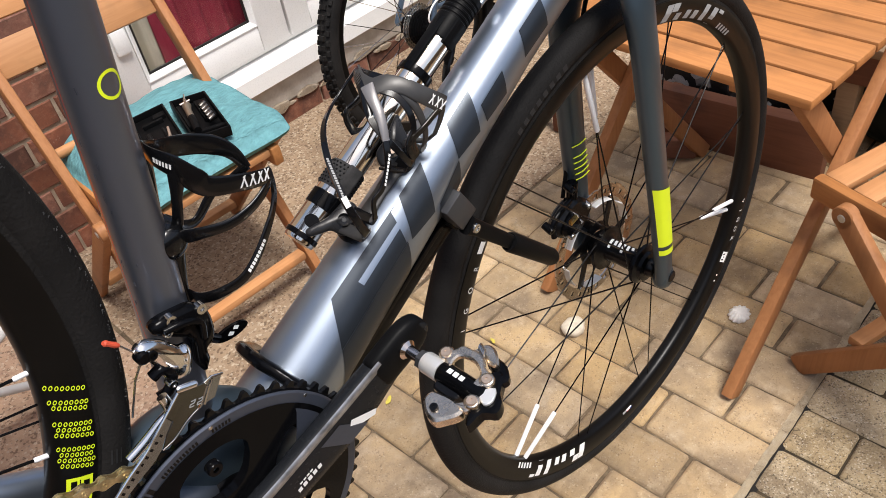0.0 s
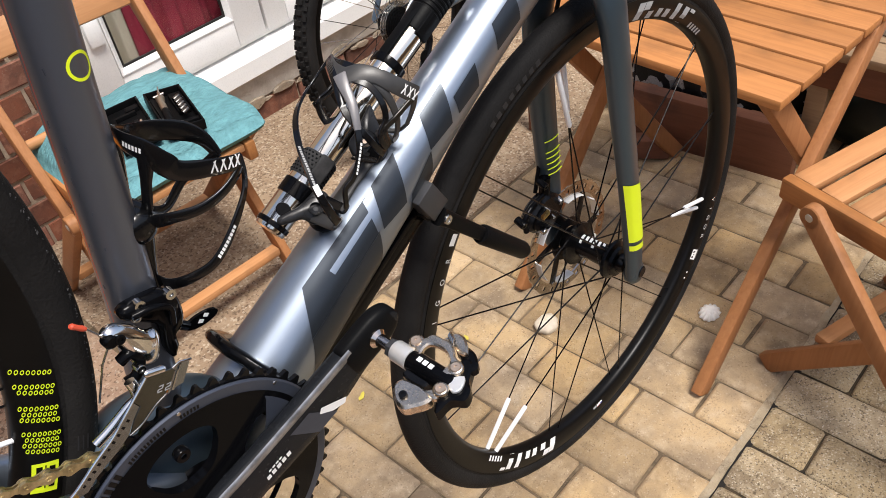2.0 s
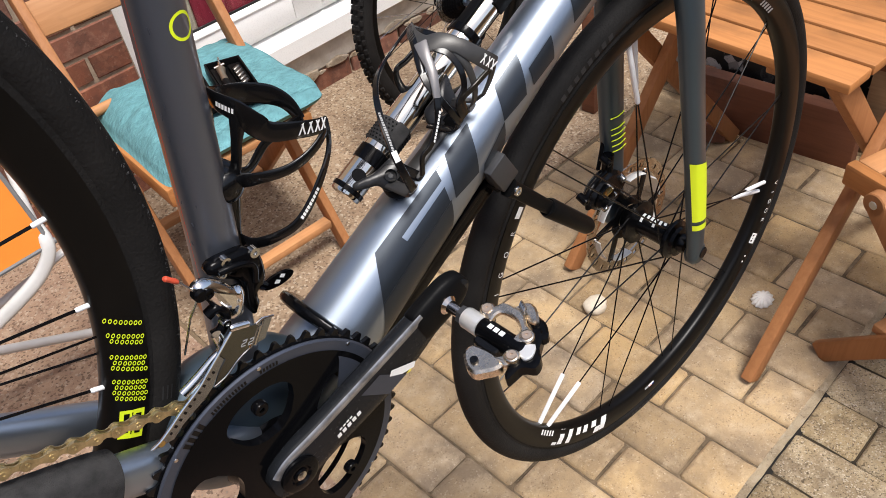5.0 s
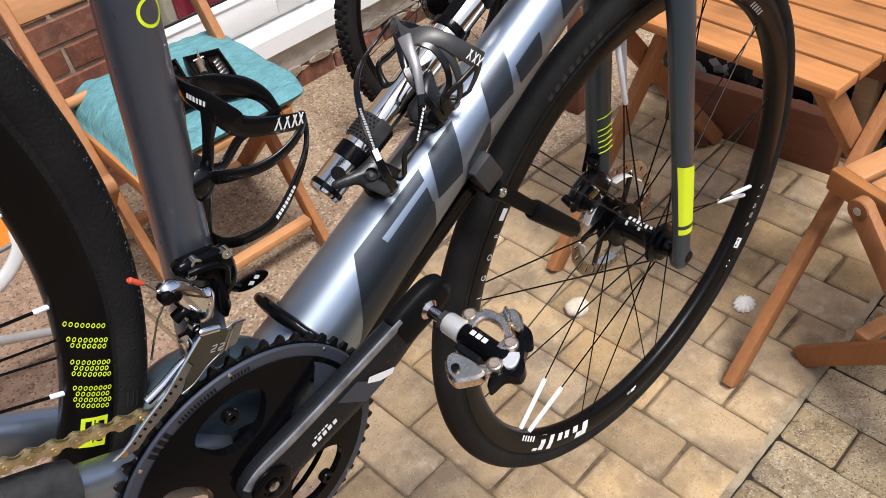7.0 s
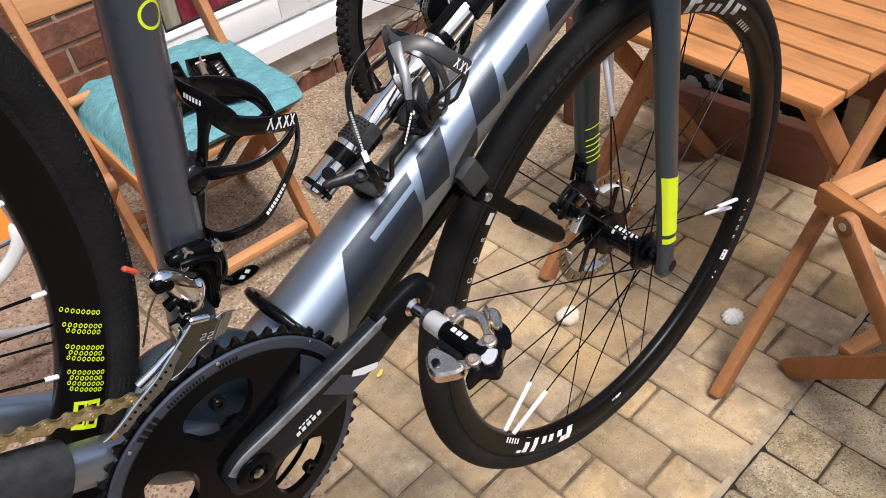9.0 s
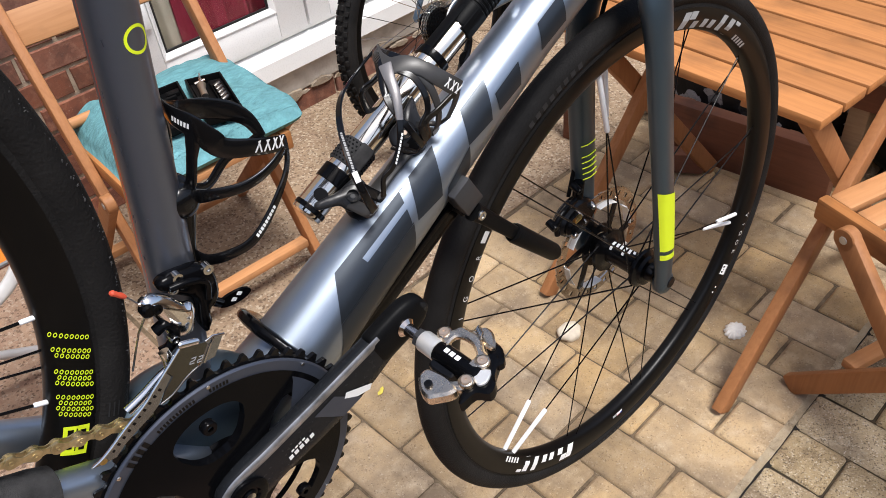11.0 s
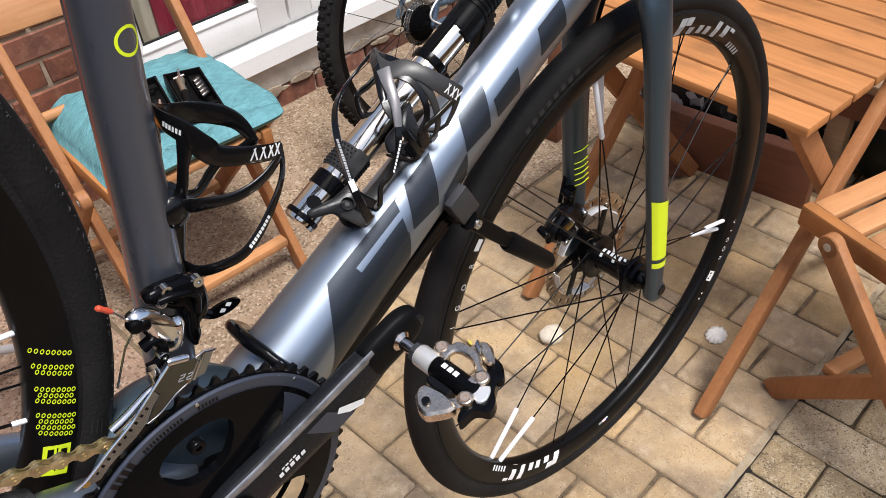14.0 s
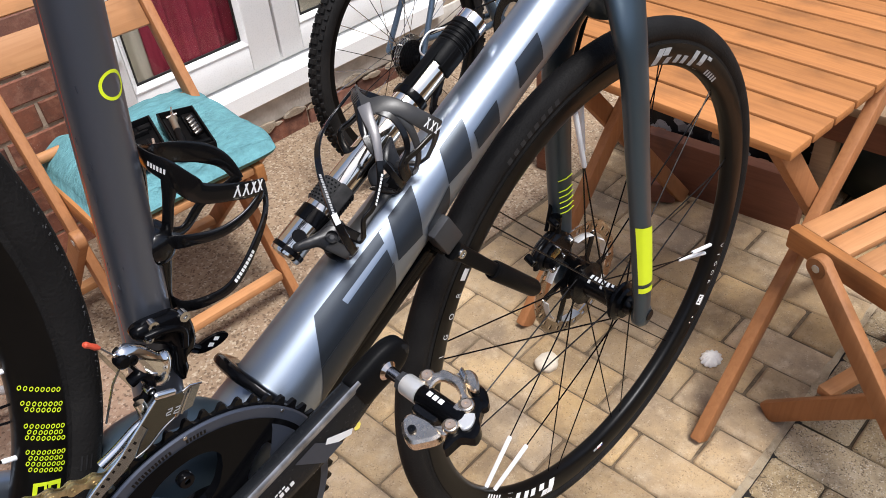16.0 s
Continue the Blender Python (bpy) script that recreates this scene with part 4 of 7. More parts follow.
for k in range(5):
    g = Geo()
    lathe(g, [(0.0022, -0.0605), (0.0022, -0.0612), (0.0048, -0.0612), (0.0056, -0.0600), (0.0056, -0.0555)], 20, Matrix.Translation(rim_point(0.0700, CRANK_A + 72 * k, 0)))
    part("ring_bolt", g, GLOSS_BLACK, crankset)
ux, uz = math.cos(radians(CRANK_A)), math.sin(radians(CRANK_A))


def crank_at(d, v, y):
    """A point d metres along the crank arm and v across it."""
    return Vector((0.0015 + ux * d - uz * v, y + 0.004, BBZ + 0.003 + uz * d + ux * v))


arm = Geo()
STN = [-0.021, -0.018, -0.010, 0.0, 0.012, 0.03, 0.06, 0.08, 0.10, 0.12, 0.14, 0.166, 0.178, 0.184, 0.1865]
WID = [0.006, 0.0125, 0.0185, 0.0205, 0.0205, 0.0185, 0.0170, 0.0162, 0.0155, 0.0150, 0.0145, 0.0142, 0.0115, 0.0075, 0.003]
FULL = [1, 1, 1, 1, 1.03, 1.15, 1.42, 1.58, 1.64, 1.52, 1.22, 1, 1, 1, 1]
sec = [(1.0, 0.0), (0.98, 0.55), (0.82, 0.93), (0.5, 1.0), (-0.5, 1.0), (-0.82, 0.93), (-0.98, 0.55), (-1.0, 0.0), (-0.98, -0.6), (-0.8, -1.0), (0.8, -1.0), (0.98, -0.6)]
vv, ff = [], []
for d, w_, wide_ in zip(STN, WID, FULL):
    yc = -0.066 - 0.009 * max(0, d) / 0.17
    for a_, b_ in sec:
        vv.append(crank_at(d, w_ * a_ * (wide_ if a_ < 0 else 1), yc - 0.0075 * b_))
ns = len(sec)
for i in range(len(STN) - 1):
    for k in range(ns):
        k2 = (k + 1) % ns
        ff.append((i * ns + k, i * ns + k2, (i + 1) * ns + k2, (i + 1) * ns + k))
ff += [tuple(range(ns)), tuple((len(STN) - 1) * ns + k for k in range(ns - 1, -1, -1))]
arm.add(vv, ff)
crank = part("crank_arm", arm, CRANK, bike, "dark grey carbon crank arm with a painted lit edge", smooth=50)
# pale strip that holds the highlight along the arm's upper edge
g = Geo()
pth = [crank_at(d, float(np.interp(d, STN, WID)) * 0.80, -0.0722 - 0.009 * max(0, d) / 0.17) for d in (-0.012, 0.0, 0.012, 0.03, 0.06, 0.10, 0.135, 0.142)]
sweep(g, curve(pth, 4), [(0.0044, 0.0016)] * 29, 10, (0, 1, 0))
part("lit_edge", g, CRANK_EDGE, crank, "pale strip painted for the light on the crank arm's edge")
g = Geo()
vv, ff = [], []
BOOT = ((0.1340, 0.0140), (0.1362, 0.0166), (0.1390, 0.0174), (0.150, 0.0176), (0.160, 0.0178), (0.168, 0.0176), (0.1745, 0.0166), (0.1795, 0.0148), (0.1835, 0.0122), (0.1862, 0.0088), (0.1875, 0.0045))
NB = 28
for k, (d, w_) in enumerate(BOOT):
    yc = -0.066 - 0.009 * d / 0.17
    hh = 0.0092 * (1 - 0.35 * max(0.0, (d - 0.170) / 0.0175) ** 2) * (0.9 if k == 0 else 1)
    for q in range(NB):
        ca, sa = math.cos(2 * math.pi * q / NB), math.sin(2 * math.pi * q / NB)
        vv.append(crank_at(d, w_ * math.copysign(abs(ca) ** 0.72, ca), yc - hh * math.copysign(abs(sa) ** 0.72, sa)))
for i in range(len(BOOT) - 1):
    for k in range(NB):
        k2 = (k + 1) % NB
        ff.append((i * NB + k, i * NB + k2, (i + 1) * NB + k2, (i + 1) * NB + k))
ff += [tuple(range(NB)), tuple((len(BOOT) - 1) * NB + k for k in range(NB - 1, -1, -1))]
boot = part("crank_boot", g.add(vv, ff), PLASTIC, crank, "black rubber boot on the crank tip", smooth=60)


def crank_print(corners, mat, lift=0.0006):
    geo = Geo()
    v = [crank_at(d, v_, -0.0736 - 0.009 * max(0, d) / 0.17 - lift) for d, v_ in corners]
    geo.add(v, [tuple(range(len(v)))])
    part("print", geo, mat, crank, smooth=0)


crank_print([(0.094, -0.0050), (0.098, -0.0012), (0.116, -0.0165), (0.112, -0.0205), (0.102, -0.0150)], WHITE)
crank_print([(0.070, 0.006), (0.090, 0.006), (0.104, -0.0195), (0.084, -0.0195)], RING_GREY, 0.0004)
for k in range(5):
    d0 = 0.036 + k * 0.0052
    crank_print([(d0, -0.0085), (d0 + 0.0036, -0.0085), (d0 + 0.0044, -0.0045), (d0 + 0.0008, -0.0045)], WHITE)
for k in range(4):
    d0 = 0.041 + k * 0.0036
    crank_print([(d0, -0.0030), (d0 + 0.0026, -0.0030), (d0 + 0.0030, -0.0012), (d0 + 0.0004, -0.0012)], WHITE)
g = Geo()
lathe(g, [(1e-4, -0.0775), (0.0045, -0.0775), (0.0055, -0.0768), (0.0058, -0.0755), (0.0072, -0.0755), (0.0085, -0.0772), (0.0140, -0.0772), (0.0155, -0.0762), (0.0155, -0.066)], 40, pose(0.0015, 0.004, BBZ + 0.003))
part("crank_bolt", g, GLOSS_BLACK, crank)
g = Geo()
lathe(g, [(1e-4, -0.0790), (0.0018, -0.0788), (0.0040, -0.0776), (0.0040, -0.077)], 24, pose(0.0015, 0.004, BBZ + 0.003))
part("bolt_centre", g, STEEL, crank)

# ---- pedal ----
PX_, PZ_ = 0.1195, 0.4746
PED = pose(PX_, -0.1305, PZ_, 0, -32, 0) @ Matrix.Scale(0.88, 4)
PSH = pose(-0.0045, 0.004, 0.002)
pedal = part("pedal", lathe(Geo(), [(1e-4, -0.0335), (0.0075, -0.0335), (0.0095, -0.0315), (0.0098, 0.010), (0.0092, 0.0125), (1e-4, 0.0125)], 32, PSH), GLOSS_BLACK, bike, "clipless pedal with silver claws and a black axle body", m=PED)
g = Geo()
lathe(g, [(0.006, 0.0600), (0.0085, 0.0590), (0.0090, 0.0530), (0.0058, 0.0500), (0.0050, 0.0375), (0.0062, 0.0365)], 28, PSH)
part("spindle", g, SPINDLE, pedal, "polished steel spindle")
g = Geo()
lathe(g, [(0.0055, 0.0375), (0.0084, 0.0370), (0.0086, 0.0315), (0.0055, 0.0312)], 6, PSH)
part("lock_nut", g, BLOCK_GREY, pedal, smooth=20)
g = Geo()
lathe(g, [(0.0055, 0.0316), (0.0088, 0.0314), (0.0094, 0.030), (0.0096, 0.0130), (0.006, 0.0125)], 32, PSH)
part("sleeve", g, SLEEVE_ALLOY, pedal, "bright silver axle sleeve")


def pedal_plate(name, outline, z0, z1, mat, b=0.0009, tilt=None):
    geo = slab(Geo(), loop(outline, 3), z0, z1, b, tilt)
    return part(name, geo, mat, pedal, smooth=40)


pedal_plate("front_claw", [(0.0056, 0.0245), (0.0120, 0.0248), (0.0140, 0.0175), (0.0209, 0.0138), (0.0225, 0.0042), (0.0222, -0.0077), (0.0146, -0.0165), (0.0118, -0.0270), (0.0045, -0.0301), (-0.0020, -0.0240),
                           (-0.0072, -0.0180), (-0.0010, -0.0165), (0.0067, -0.0170), (0.0105, -0.0130), (0.0141, -0.0053), (0.0143, 0.0034), (0.0120, 0.0092), (0.0062, 0.0107), (-0.0009, 0.0093), (0.0021, 0.0164)], 0.0050, 0.0112, PEDAL_ALLOY, 0.0014)
pedal_plate("rear_claw", [(-0.0330, 0.0090), (-0.0245, 0.0080), (-0.0215, -0.0020), (-0.0205, -0.0130), (-0.0235, -0.0245), (-0.0300, -0.0240), (-0.0380, -0.0180), (-0.0440, -0.0120), (-0.0430, -0.0030), (-0.0385, 0.0040)], -0.0040, 0.0086, PEDAL_ALLOY, 0.0022)
pedal_plate("rear_link", [(-0.0240, -0.0135), (-0.0180, -0.0190), (-0.0105, -0.0235), (-0.0125, -0.0310), (-0.0235, -0.0265)], 0.0010, 0.0082, PEDAL_ALLOY, 0.0016)
pedal_plate("front_jaw", [(0.0215, 0.0040), (0.0300, 0.0012), (0.0344, -0.0031), (0.0328, -0.0122), (0.0229, -0.0223), (0.0200, -0.0150), (0.0230, -0.0060)], 0.0030, 0.0100, PEDAL_ALLOY, 0.002)
pedal_plate("spring_housing", [(0.0176, -0.0199), (0.0208, -0.0286), (0.0058, -0.0371), (-0.0001, -0.0436), (-0.0100, -0.0462), (-0.0165, -0.0366), (-0.0302, -0.0354), (-0.0278, -0.0303), (-0.0080, -0.0230), (0.0050, -0.0200)], -0.0080, 0.0062, GLOSS_BLACK, 0.002)
pedal_plate("end_plate", [(-0.0050, -0.0250), (0.0051, -0.0340), (-0.0050, -0.0395), (-0.0115, -0.0354)], 0.0058, 0.0096, SLEEVE_ALLOY)
pedal_plate("side_body", [(0.0230, -0.0080), (0.0300, -0.0120), (0.0285, -0.0250), (0.0190, -0.0345), (0.0120, -0.0290), (0.0190, -0.0180)], -0.0060, 0.0048, GLOSS_BLACK, 0.002)
for x, y, r, z in ((0.0086, 0.0210, 0.0066, 0.0112), (0.0063, -0.0240, 0.0068, 0.0116), (-0.0148, -0.0266, 0.0066, 0.0112)):
    part("claw_lobe", slab(Geo(), [(x + r * math.cos(radians(a)), y + r * math.sin(radians(a))) for a in range(0, 360, 18)], 0.0040, z, 0.0012), PEDAL_ALLOY, pedal, smooth=50)
part("axle_bridge", slab(Geo(), loop([(0.0020, 0.0175), (0.0085, 0.0160), (0.0050, 0.0105), (-0.0030, 0.0130)], 4), 0.0040, 0.0100, 0.0012), PEDAL_ALLOY, pedal, smooth=50)
pedal_plate("rear_spring", [(-0.0200, 0.0120), (-0.0110, 0.0120), (-0.0100, -0.0100), (-0.0200, -0.0080)], -0.0070, 0.0040, BLACK_METAL, 0.0015)
for k in range(4):
    g = Geo()
    lathe(g, [(0.0020, 0.0), (0.0036, 0.0003), (0.0036, 0.0014), (0.0020, 0.0017)], 14, pose(0.0262 - 0.0009 * k, -0.0030 - 0.0022 * k, 0.0140, 0, 0, 20), closed=True)
    part("spring_coil", g, STEEL, pedal)
for x, y in ((0.0082, 0.0205), (0.0063, -0.0246), (-0.0150, -0.0273)):
    g = Geo()
    lathe(g, [(1e-4, 0.0005), (0.0012, 0.0005), (0.0014, 0.0014), (0.0040, 0.0014), (0.0046, 0.0004), (0.0046, -0.004), (1e-4, -0.004)], 20, pose(x, y, 0.0115, 90, 0, 0))
    part("claw_bolt", g, COPPER, pedal)
g = Geo()
lathe(g, [(1e-4, 0.0), (0.0013, 0.0), (0.0015, 0.0008), (0.0034, 0.0008), (0.0036, -0.002), (1e-4, -0.002)], 18, pose(-0.0353, -0.0050, 0.0102, 90, 0, 0))
part("tension_screw", g, BLACK_METAL, pedal)
for k in range(3):
    g = Geo()
    y0 = 0.0035 - k * 0.0062
    v = []
    for a_, y_ in ((60, y0), (60, y0 - 0.0046), (98, y0 - 0.0046), (98, y0)):
        v.append((0.0101 * math.cos(radians(a_ + 15)) - 0.0045, y_ + 0.004, 0.0101 * math.sin(radians(a_ + 15)) + 0.002))
    m_ = [(v[0][0] * 0.35 + v[3][0] * 0.65, v[0][1], v[0][2] * 0.35 + v[3][2] * 0.65 + 0.0003), (v[1][0] * 0.35 + v[2][0] * 0.65, v[1][1], v[1][2] * 0.35 + v[2][2] * 0.65 + 0.0003)]
    g.add([v[0], v[1], m_[1], m_[0]], [(0, 1, 2, 3)])
    part("print", g, WHITE, pedal, smooth=0)

# ---- chain: gold links on the inner ring ----
def link_mesh(name, wide):
    geo = Geo()
    for y in ((-0.0027, -0.0018) if wide else (-0.0017, -0.0009), (0.0018, 0.0027) if wide else (0.0009, 0.0017)):
        ol = []
        for k in range(9):
            a = radians(90 + 22.5 * k)
            ol.append((-0.00635 + 0.0042 * math.cos(a), 0.0042 * math.sin(a)))
        ol += [(-0.0022, -0.0026), (0.0, -0.0019), (0.0022, -0.0026)]
        for k in range(9):
            a = radians(-90 + 22.5 * k)
            ol.append((0.00635 + 0.0042 * math.cos(a), 0.0042 * math.sin(a)))
        ol += [(0.0022, 0.0026), (0.0, 0.0019), (-0.0022, 0.0026)]
        plate(geo, ol, y[0], y[1])
    for x in (-0.00635, 0.00635):
        if wide:
            lathe(geo, [(0.0011, -0.0032), (0.0018, -0.0032), (0.0018, 0.0032), (0.0011, 0.0032)], 10, pose(x, 0, 0), closed=True)
        else:
            lathe(geo, [(0.0036, -0.0010), (0.0036, 0.0010)], 12, pose(x, 0, 0))
    return geo.mesh(name, GOLD, 30)


outer_link, inner_link = link_mesh("chain_link", True), link_mesh("chain_link", False)
px, pz = 0.006, BBZ + 0.0765
for k in range(27):
    tilt = 3.0 if k > 6 else 0.5 * k
    a = radians(tilt)
    cx, cz = px - 0.00635 * math.cos(a), pz - 0.00635 * math.sin(a) * 0.6
    ob = part("chain_link", outer_link if k % 2 else inner_link, None, bike, m=pose(cx, -0.0415 - 0.0001 * k, cz, 0, -tilt * 0.6, 0.5))
    px, pz = px - 0.0127 * math.cos(a), pz - 0.0127 * math.sin(a) * 0.6

# dark words round the chainring face, as bars, and small pins
for a0, n_, st_, w_, r0, r1 in ((150, 4, 3.0, 1.9, 0.0905, 0.0985), (134, 12, 1.5, 0.9, 0.0935, 0.0965), (110, 6, 1.5, 0.9, 0.0935, 0.0965)):
    for k in range(n_):
        a = a0 - k * st_
        v = [rim_point(r, q, -0.0552) for r, q in ((r0, a), (r0, a - w_), (r1, a - w_), (r1, a))]
        part("print", Geo().add(v, [(0, 1, 2, 3)]), BLACK_METAL, crankset, smooth=0)
for k in range(8):
    g = Geo()
    disc(g, 0.0016, 0.0012, pose(*rim_point(0.0985, 20 + 45 * k, -0.0556)), 12, 0.0003)
    part("pin", g, STEEL, crankset)

# ---- front derailleur ----
XZ = Matrix(((1, 0, 0, 0), (0, 0, -1, 0), (0, 1, 0, 0), (0, 0, 0, 1)))
g = slab(Geo(), loop([(-0.0775, 0.5150), (-0.0750, 0.5198), (-0.0681, 0.5203), (-0.0583, 0.5165), (-0.0500, 0.5108), (-0.0446, 0.5105), (-0.0413, 0.5029), (-0.0415, 0.4908), (-0.0473, 0.4870), (-0.0565, 0.4895), (-0.0610, 0.4970), (-0.0690, 0.5070)], 4), 0.0380, 0.0490, 0.0036, XZ)
derailleur = part("front_derailleur", g, CHROME, bike, "polished steel front derailleur", smooth=70)
g = slab(Geo(), [(-0.1069, 0.4183), (-0.1009, 0.4231), (-0.0955, 0.4298), (-0.0880, 0.4405), (-0.0772, 0.4540), (-0.0712, 0.4646), (-0.0657, 0.4744), (-0.0608, 0.4696), (-0.0644, 0.4610), (-0.0672, 0.4509),
                 (-0.0729, 0.4430), (-0.0798, 0.4362), (-0.0867, 0.4287), (-0.0916, 0.4207), (-0.1015, 0.4180)], 0.0576, 0.0588, 0.0004, XZ)
outer_plate = part("outer_cage_plate", g, CAGE_STEEL, derailleur, "grey steel cage plate with dark print")
EDGE = [(-0.1060, 0.4190), (-0.1009, 0.4231), (-0.0955, 0.4298), (-0.0880, 0.4405), (-0.0772, 0.4540), (-0.0712, 0.4646), (-0.0657, 0.4744), (-0.0578, 0.4887)]
part("rolled_edge", sweep(Geo(), curve([(x, -0.0588, z) for x, z in EDGE], 5), 0.0010, 10, (0, 1, 0)), CHROME, outer_plate, "polished rolled edge")
for k in range(10):
    c = Vector((-0.0940 + 0.0029 * k, -0.0590, 0.4262 + 0.0040 * k))
    t_, b_ = Vector((0.58, 0, 0.81)), Vector((0.81, 0, -0.58))
    h_ = 0.0010 if k % 5 else 0.0007
    g = Geo().add([c + t_ * 0.0007 + b_ * h_, c + t_ * 0.0007 - b_ * h_, c - t_ * 0.0010 - b_ * h_, c - t_ * 0.0010 + b_ * h_], [(0, 1, 2, 3)])
    part("print", g, BLACK_METAL, outer_plate, smooth=0)
g = Geo()
disc(g, 0.0026, 0.0022, pose(-0.0998, -0.0590, 0.4204), 18, 0.0005)
part("tail_screw", g, BRASS, derailleur)
g = Geo()
sweep(g, curve([(-0.0829, -0.0500, 0.4459), (-0.0735, -0.0505, 0.4550), (-0.0640, -0.0510, 0.4659), (-0.0592, -0.0520, 0.4714), (-0.0612, -0.0530, 0.4789), (-0.0642, -0.0520, 0.4847)], 6), (0.0034, 0.0030), 14, (0, 1, 0))
part("cage_rail", g, CHROME, derailleur, "polished cage rail")
# same cage steel, darkened in colour for the reflection on this side
g = Geo()
BODY = [(-0.0657, 0.4744), (-0.0578, 0.4887), (-0.0402, 0.4896), (-0.0382, 0.4859), (-0.0436, 0.4725), (-0.0510, 0.4662), (-0.0590, 0.4562), (-0.0666, 0.4510), (-0.0644, 0.4610), (-0.0608, 0.4696)]
slab(g, BODY, 0.0580, 0.0590, 0.0004, XZ)
part("cage_body", g, CAGE_DARK, derailleur, "polished cage side coloured dark for what it mirrors")
g = Geo()
sweep(g, curve([(-0.0666, -0.0592, 0.4512), (-0.0590, -0.0592, 0.4563), (-0.0510, -0.0592, 0.4663), (-0.0436, -0.0592, 0.4725)], 5), 0.0006, 8, (0, 1, 0))
part("rolled_edge", g, CHROME, derailleur)
slab_n = slab(Geo(), [(-0.0400, 0.4890), (-0.0358, 0.4922), (-0.0277, 0.4919), (-0.0316, 0.4758), (-0.0387, 0.4733), (-0.0425, 0.4722)], 0.0572, 0.0582, 0.0004, XZ)
nose = part("cage_nose", slab_n, CAGE_STEEL, derailleur, "bright steel nose of the cage")
for pts in ([(-0.0402, 0.4892), (-0.0358, 0.4922), (-0.0277, 0.4919)], [(-0.0385, 0.4870), (-0.0425, 0.4722)], [(-0.0350, 0.4905), (-0.0392, 0.4735)]):
    part("rolled_edge", sweep(Geo(), [(x, -0.0586, z) for x, z in pts], 0.0008, 8, (0, 1, 0)), CHROME, nose)
g = Geo()
sweep(g, [(-0.0590, -0.0590, 0.4913), (-0.0580, -0.0592, 0.4914), (-0.0468, -0.0592, 0.4916), (-0.0460, -0.0590, 0.4916)], [0.0016, 0.0023, 0.0023, 0.0016], 14, (0, 1, 0))
part("cage_bridge", g, CHROME, derailleur, "polished hinge pin")
for k in range(2):
    g = Geo()
    c = Vector((-0.0490 + k * 0.0050, -0.05915, 0.4775))
    for a0, a1 in (((0.0, 0.0018), (0.0032, 0.0024)), ((0.0030, 0.0024), (0.0022, 0.0)), ((0.0022, 0.0002), (-0.0004, -0.0004)), ((-0.0004, -0.0004), (-0.0008, -0.0022)), ((-0.0008, -0.0022), (0.0022, -0.0018))):
        bar(g, c + Vector((a0[0], 0, a0[1])), c + Vector((a1[0], 0, a1[1])), 0.0006, 0.0002, (0, 1, 0), 0)
    part("print", g, GREY_PRINT, derailleur, smooth=0)
g = Geo()
sweep(g, curve([(-0.0665, -0.0445, 0.495), (-0.061, -0.046, 0.500), (-0.055, -0.047, 0.494), (-0.057, -0.047, 0.484), (-0.0625, -0.046, 0.480)], 5), [(0.0035, 0.0042)] * 21, 12, (0, 1, 0))
part("link_arm", g, GLOSS_BLACK, derailleur)
for x, z, y, r in ((-0.0565, 0.4900, -0.0515, 0.0030), (-0.0610, 0.4800, -0.0515, 0.0024), (-0.0690, 0.5130, -0.0495, 0.0034), (-0.0475, 0.511, -0.0285, 0.0030)):
    g = Geo()
    lathe(g, [(1e-4, 0.0), (r * 0.45, 0.0), (r * 0.5, -0.0009), (r * 0.9, -0.0009), (r, -0.0003), (r, 0.006)], 18, pose(x, y, z))
    part("pivot_bolt", g, STEEL if r < 0.0033 else GLOSS_BLACK, derailleur)
g = Geo()
disc(g, 0.0048, 0.008, pose(-0.0735, -0.050, 0.5125), 20, 0.0015)
part("cable_clamp", g, GLOSS_BLACK, derailleur)
g = Geo()
sweep(g, curve([(-0.0735, -0.0465, 0.5120), (-0.079, -0.0445, 0.5165), (-0.0855, -0.042, 0.5212)], 4), 0.0007, 8)
sweep(g, [(-0.0735, -0.0460, 0.5110), (-0.0725, -0.036, 0.490), (-0.068, -0.024, 0.455)], 0.0007, 8)
part("cable", g, STEEL, derailleur)
g = Geo()
sweep(g, [(-0.0853, -0.042, 0.5211), (-0.0875, -0.042, 0.5222), (-0.0905, -0.042, 0.5237), (-0.0935, -0.042, 0.5251), (-0.0945, -0.042, 0.5256)], [0.0012, 0.0019, 0.0016, 0.0019, 0.0012], 10)
part("cable_tip", g, NEON_RED, derailleur, "red anodised cable end cap")
g = slab(Geo(), loop([(-0.0560, 0.5110), (-0.0544, 0.5185), (-0.0371, 0.5235), (-0.0286, 0.5240), (-0.0185, 0.5175), (-0.0131, 0.5038), (-0.0135, 0.4947), (-0.0175, 0.4890), (-0.0150, 0.4804), (-0.0179, 0.4725), (-0.0240, 0.4800), (-0.0290, 0.4990), (-0.0447, 0.5060)], 3), 0.0160, 0.0275, 0.0028, XZ)
sweep(g, curve([(-0.050, -0.028, 0.5125), (-0.038, -0.030, 0.5165), (-0.026, -0.029, 0.5130), (-0.0215, -0.027, 0.500)], 5), 0.0026, 10)
part("mount_bracket", g, GLOSS_BLACK, derailleur, "glossy black braze-on bracket", smooth=50)
for x, z in ((-0.0450, 0.5185), (-0.0245, 0.5215)):
    g = Geo()
    lathe(g, [(1e-4, 0.0), (0.0014, 0.0), (0.0016, -0.0012), (0.0036, -0.0012), (0.0038, 0.004)], 18, pose(x, -0.0270, z))
    part("bracket_bolt", g, STEEL, derailleur)


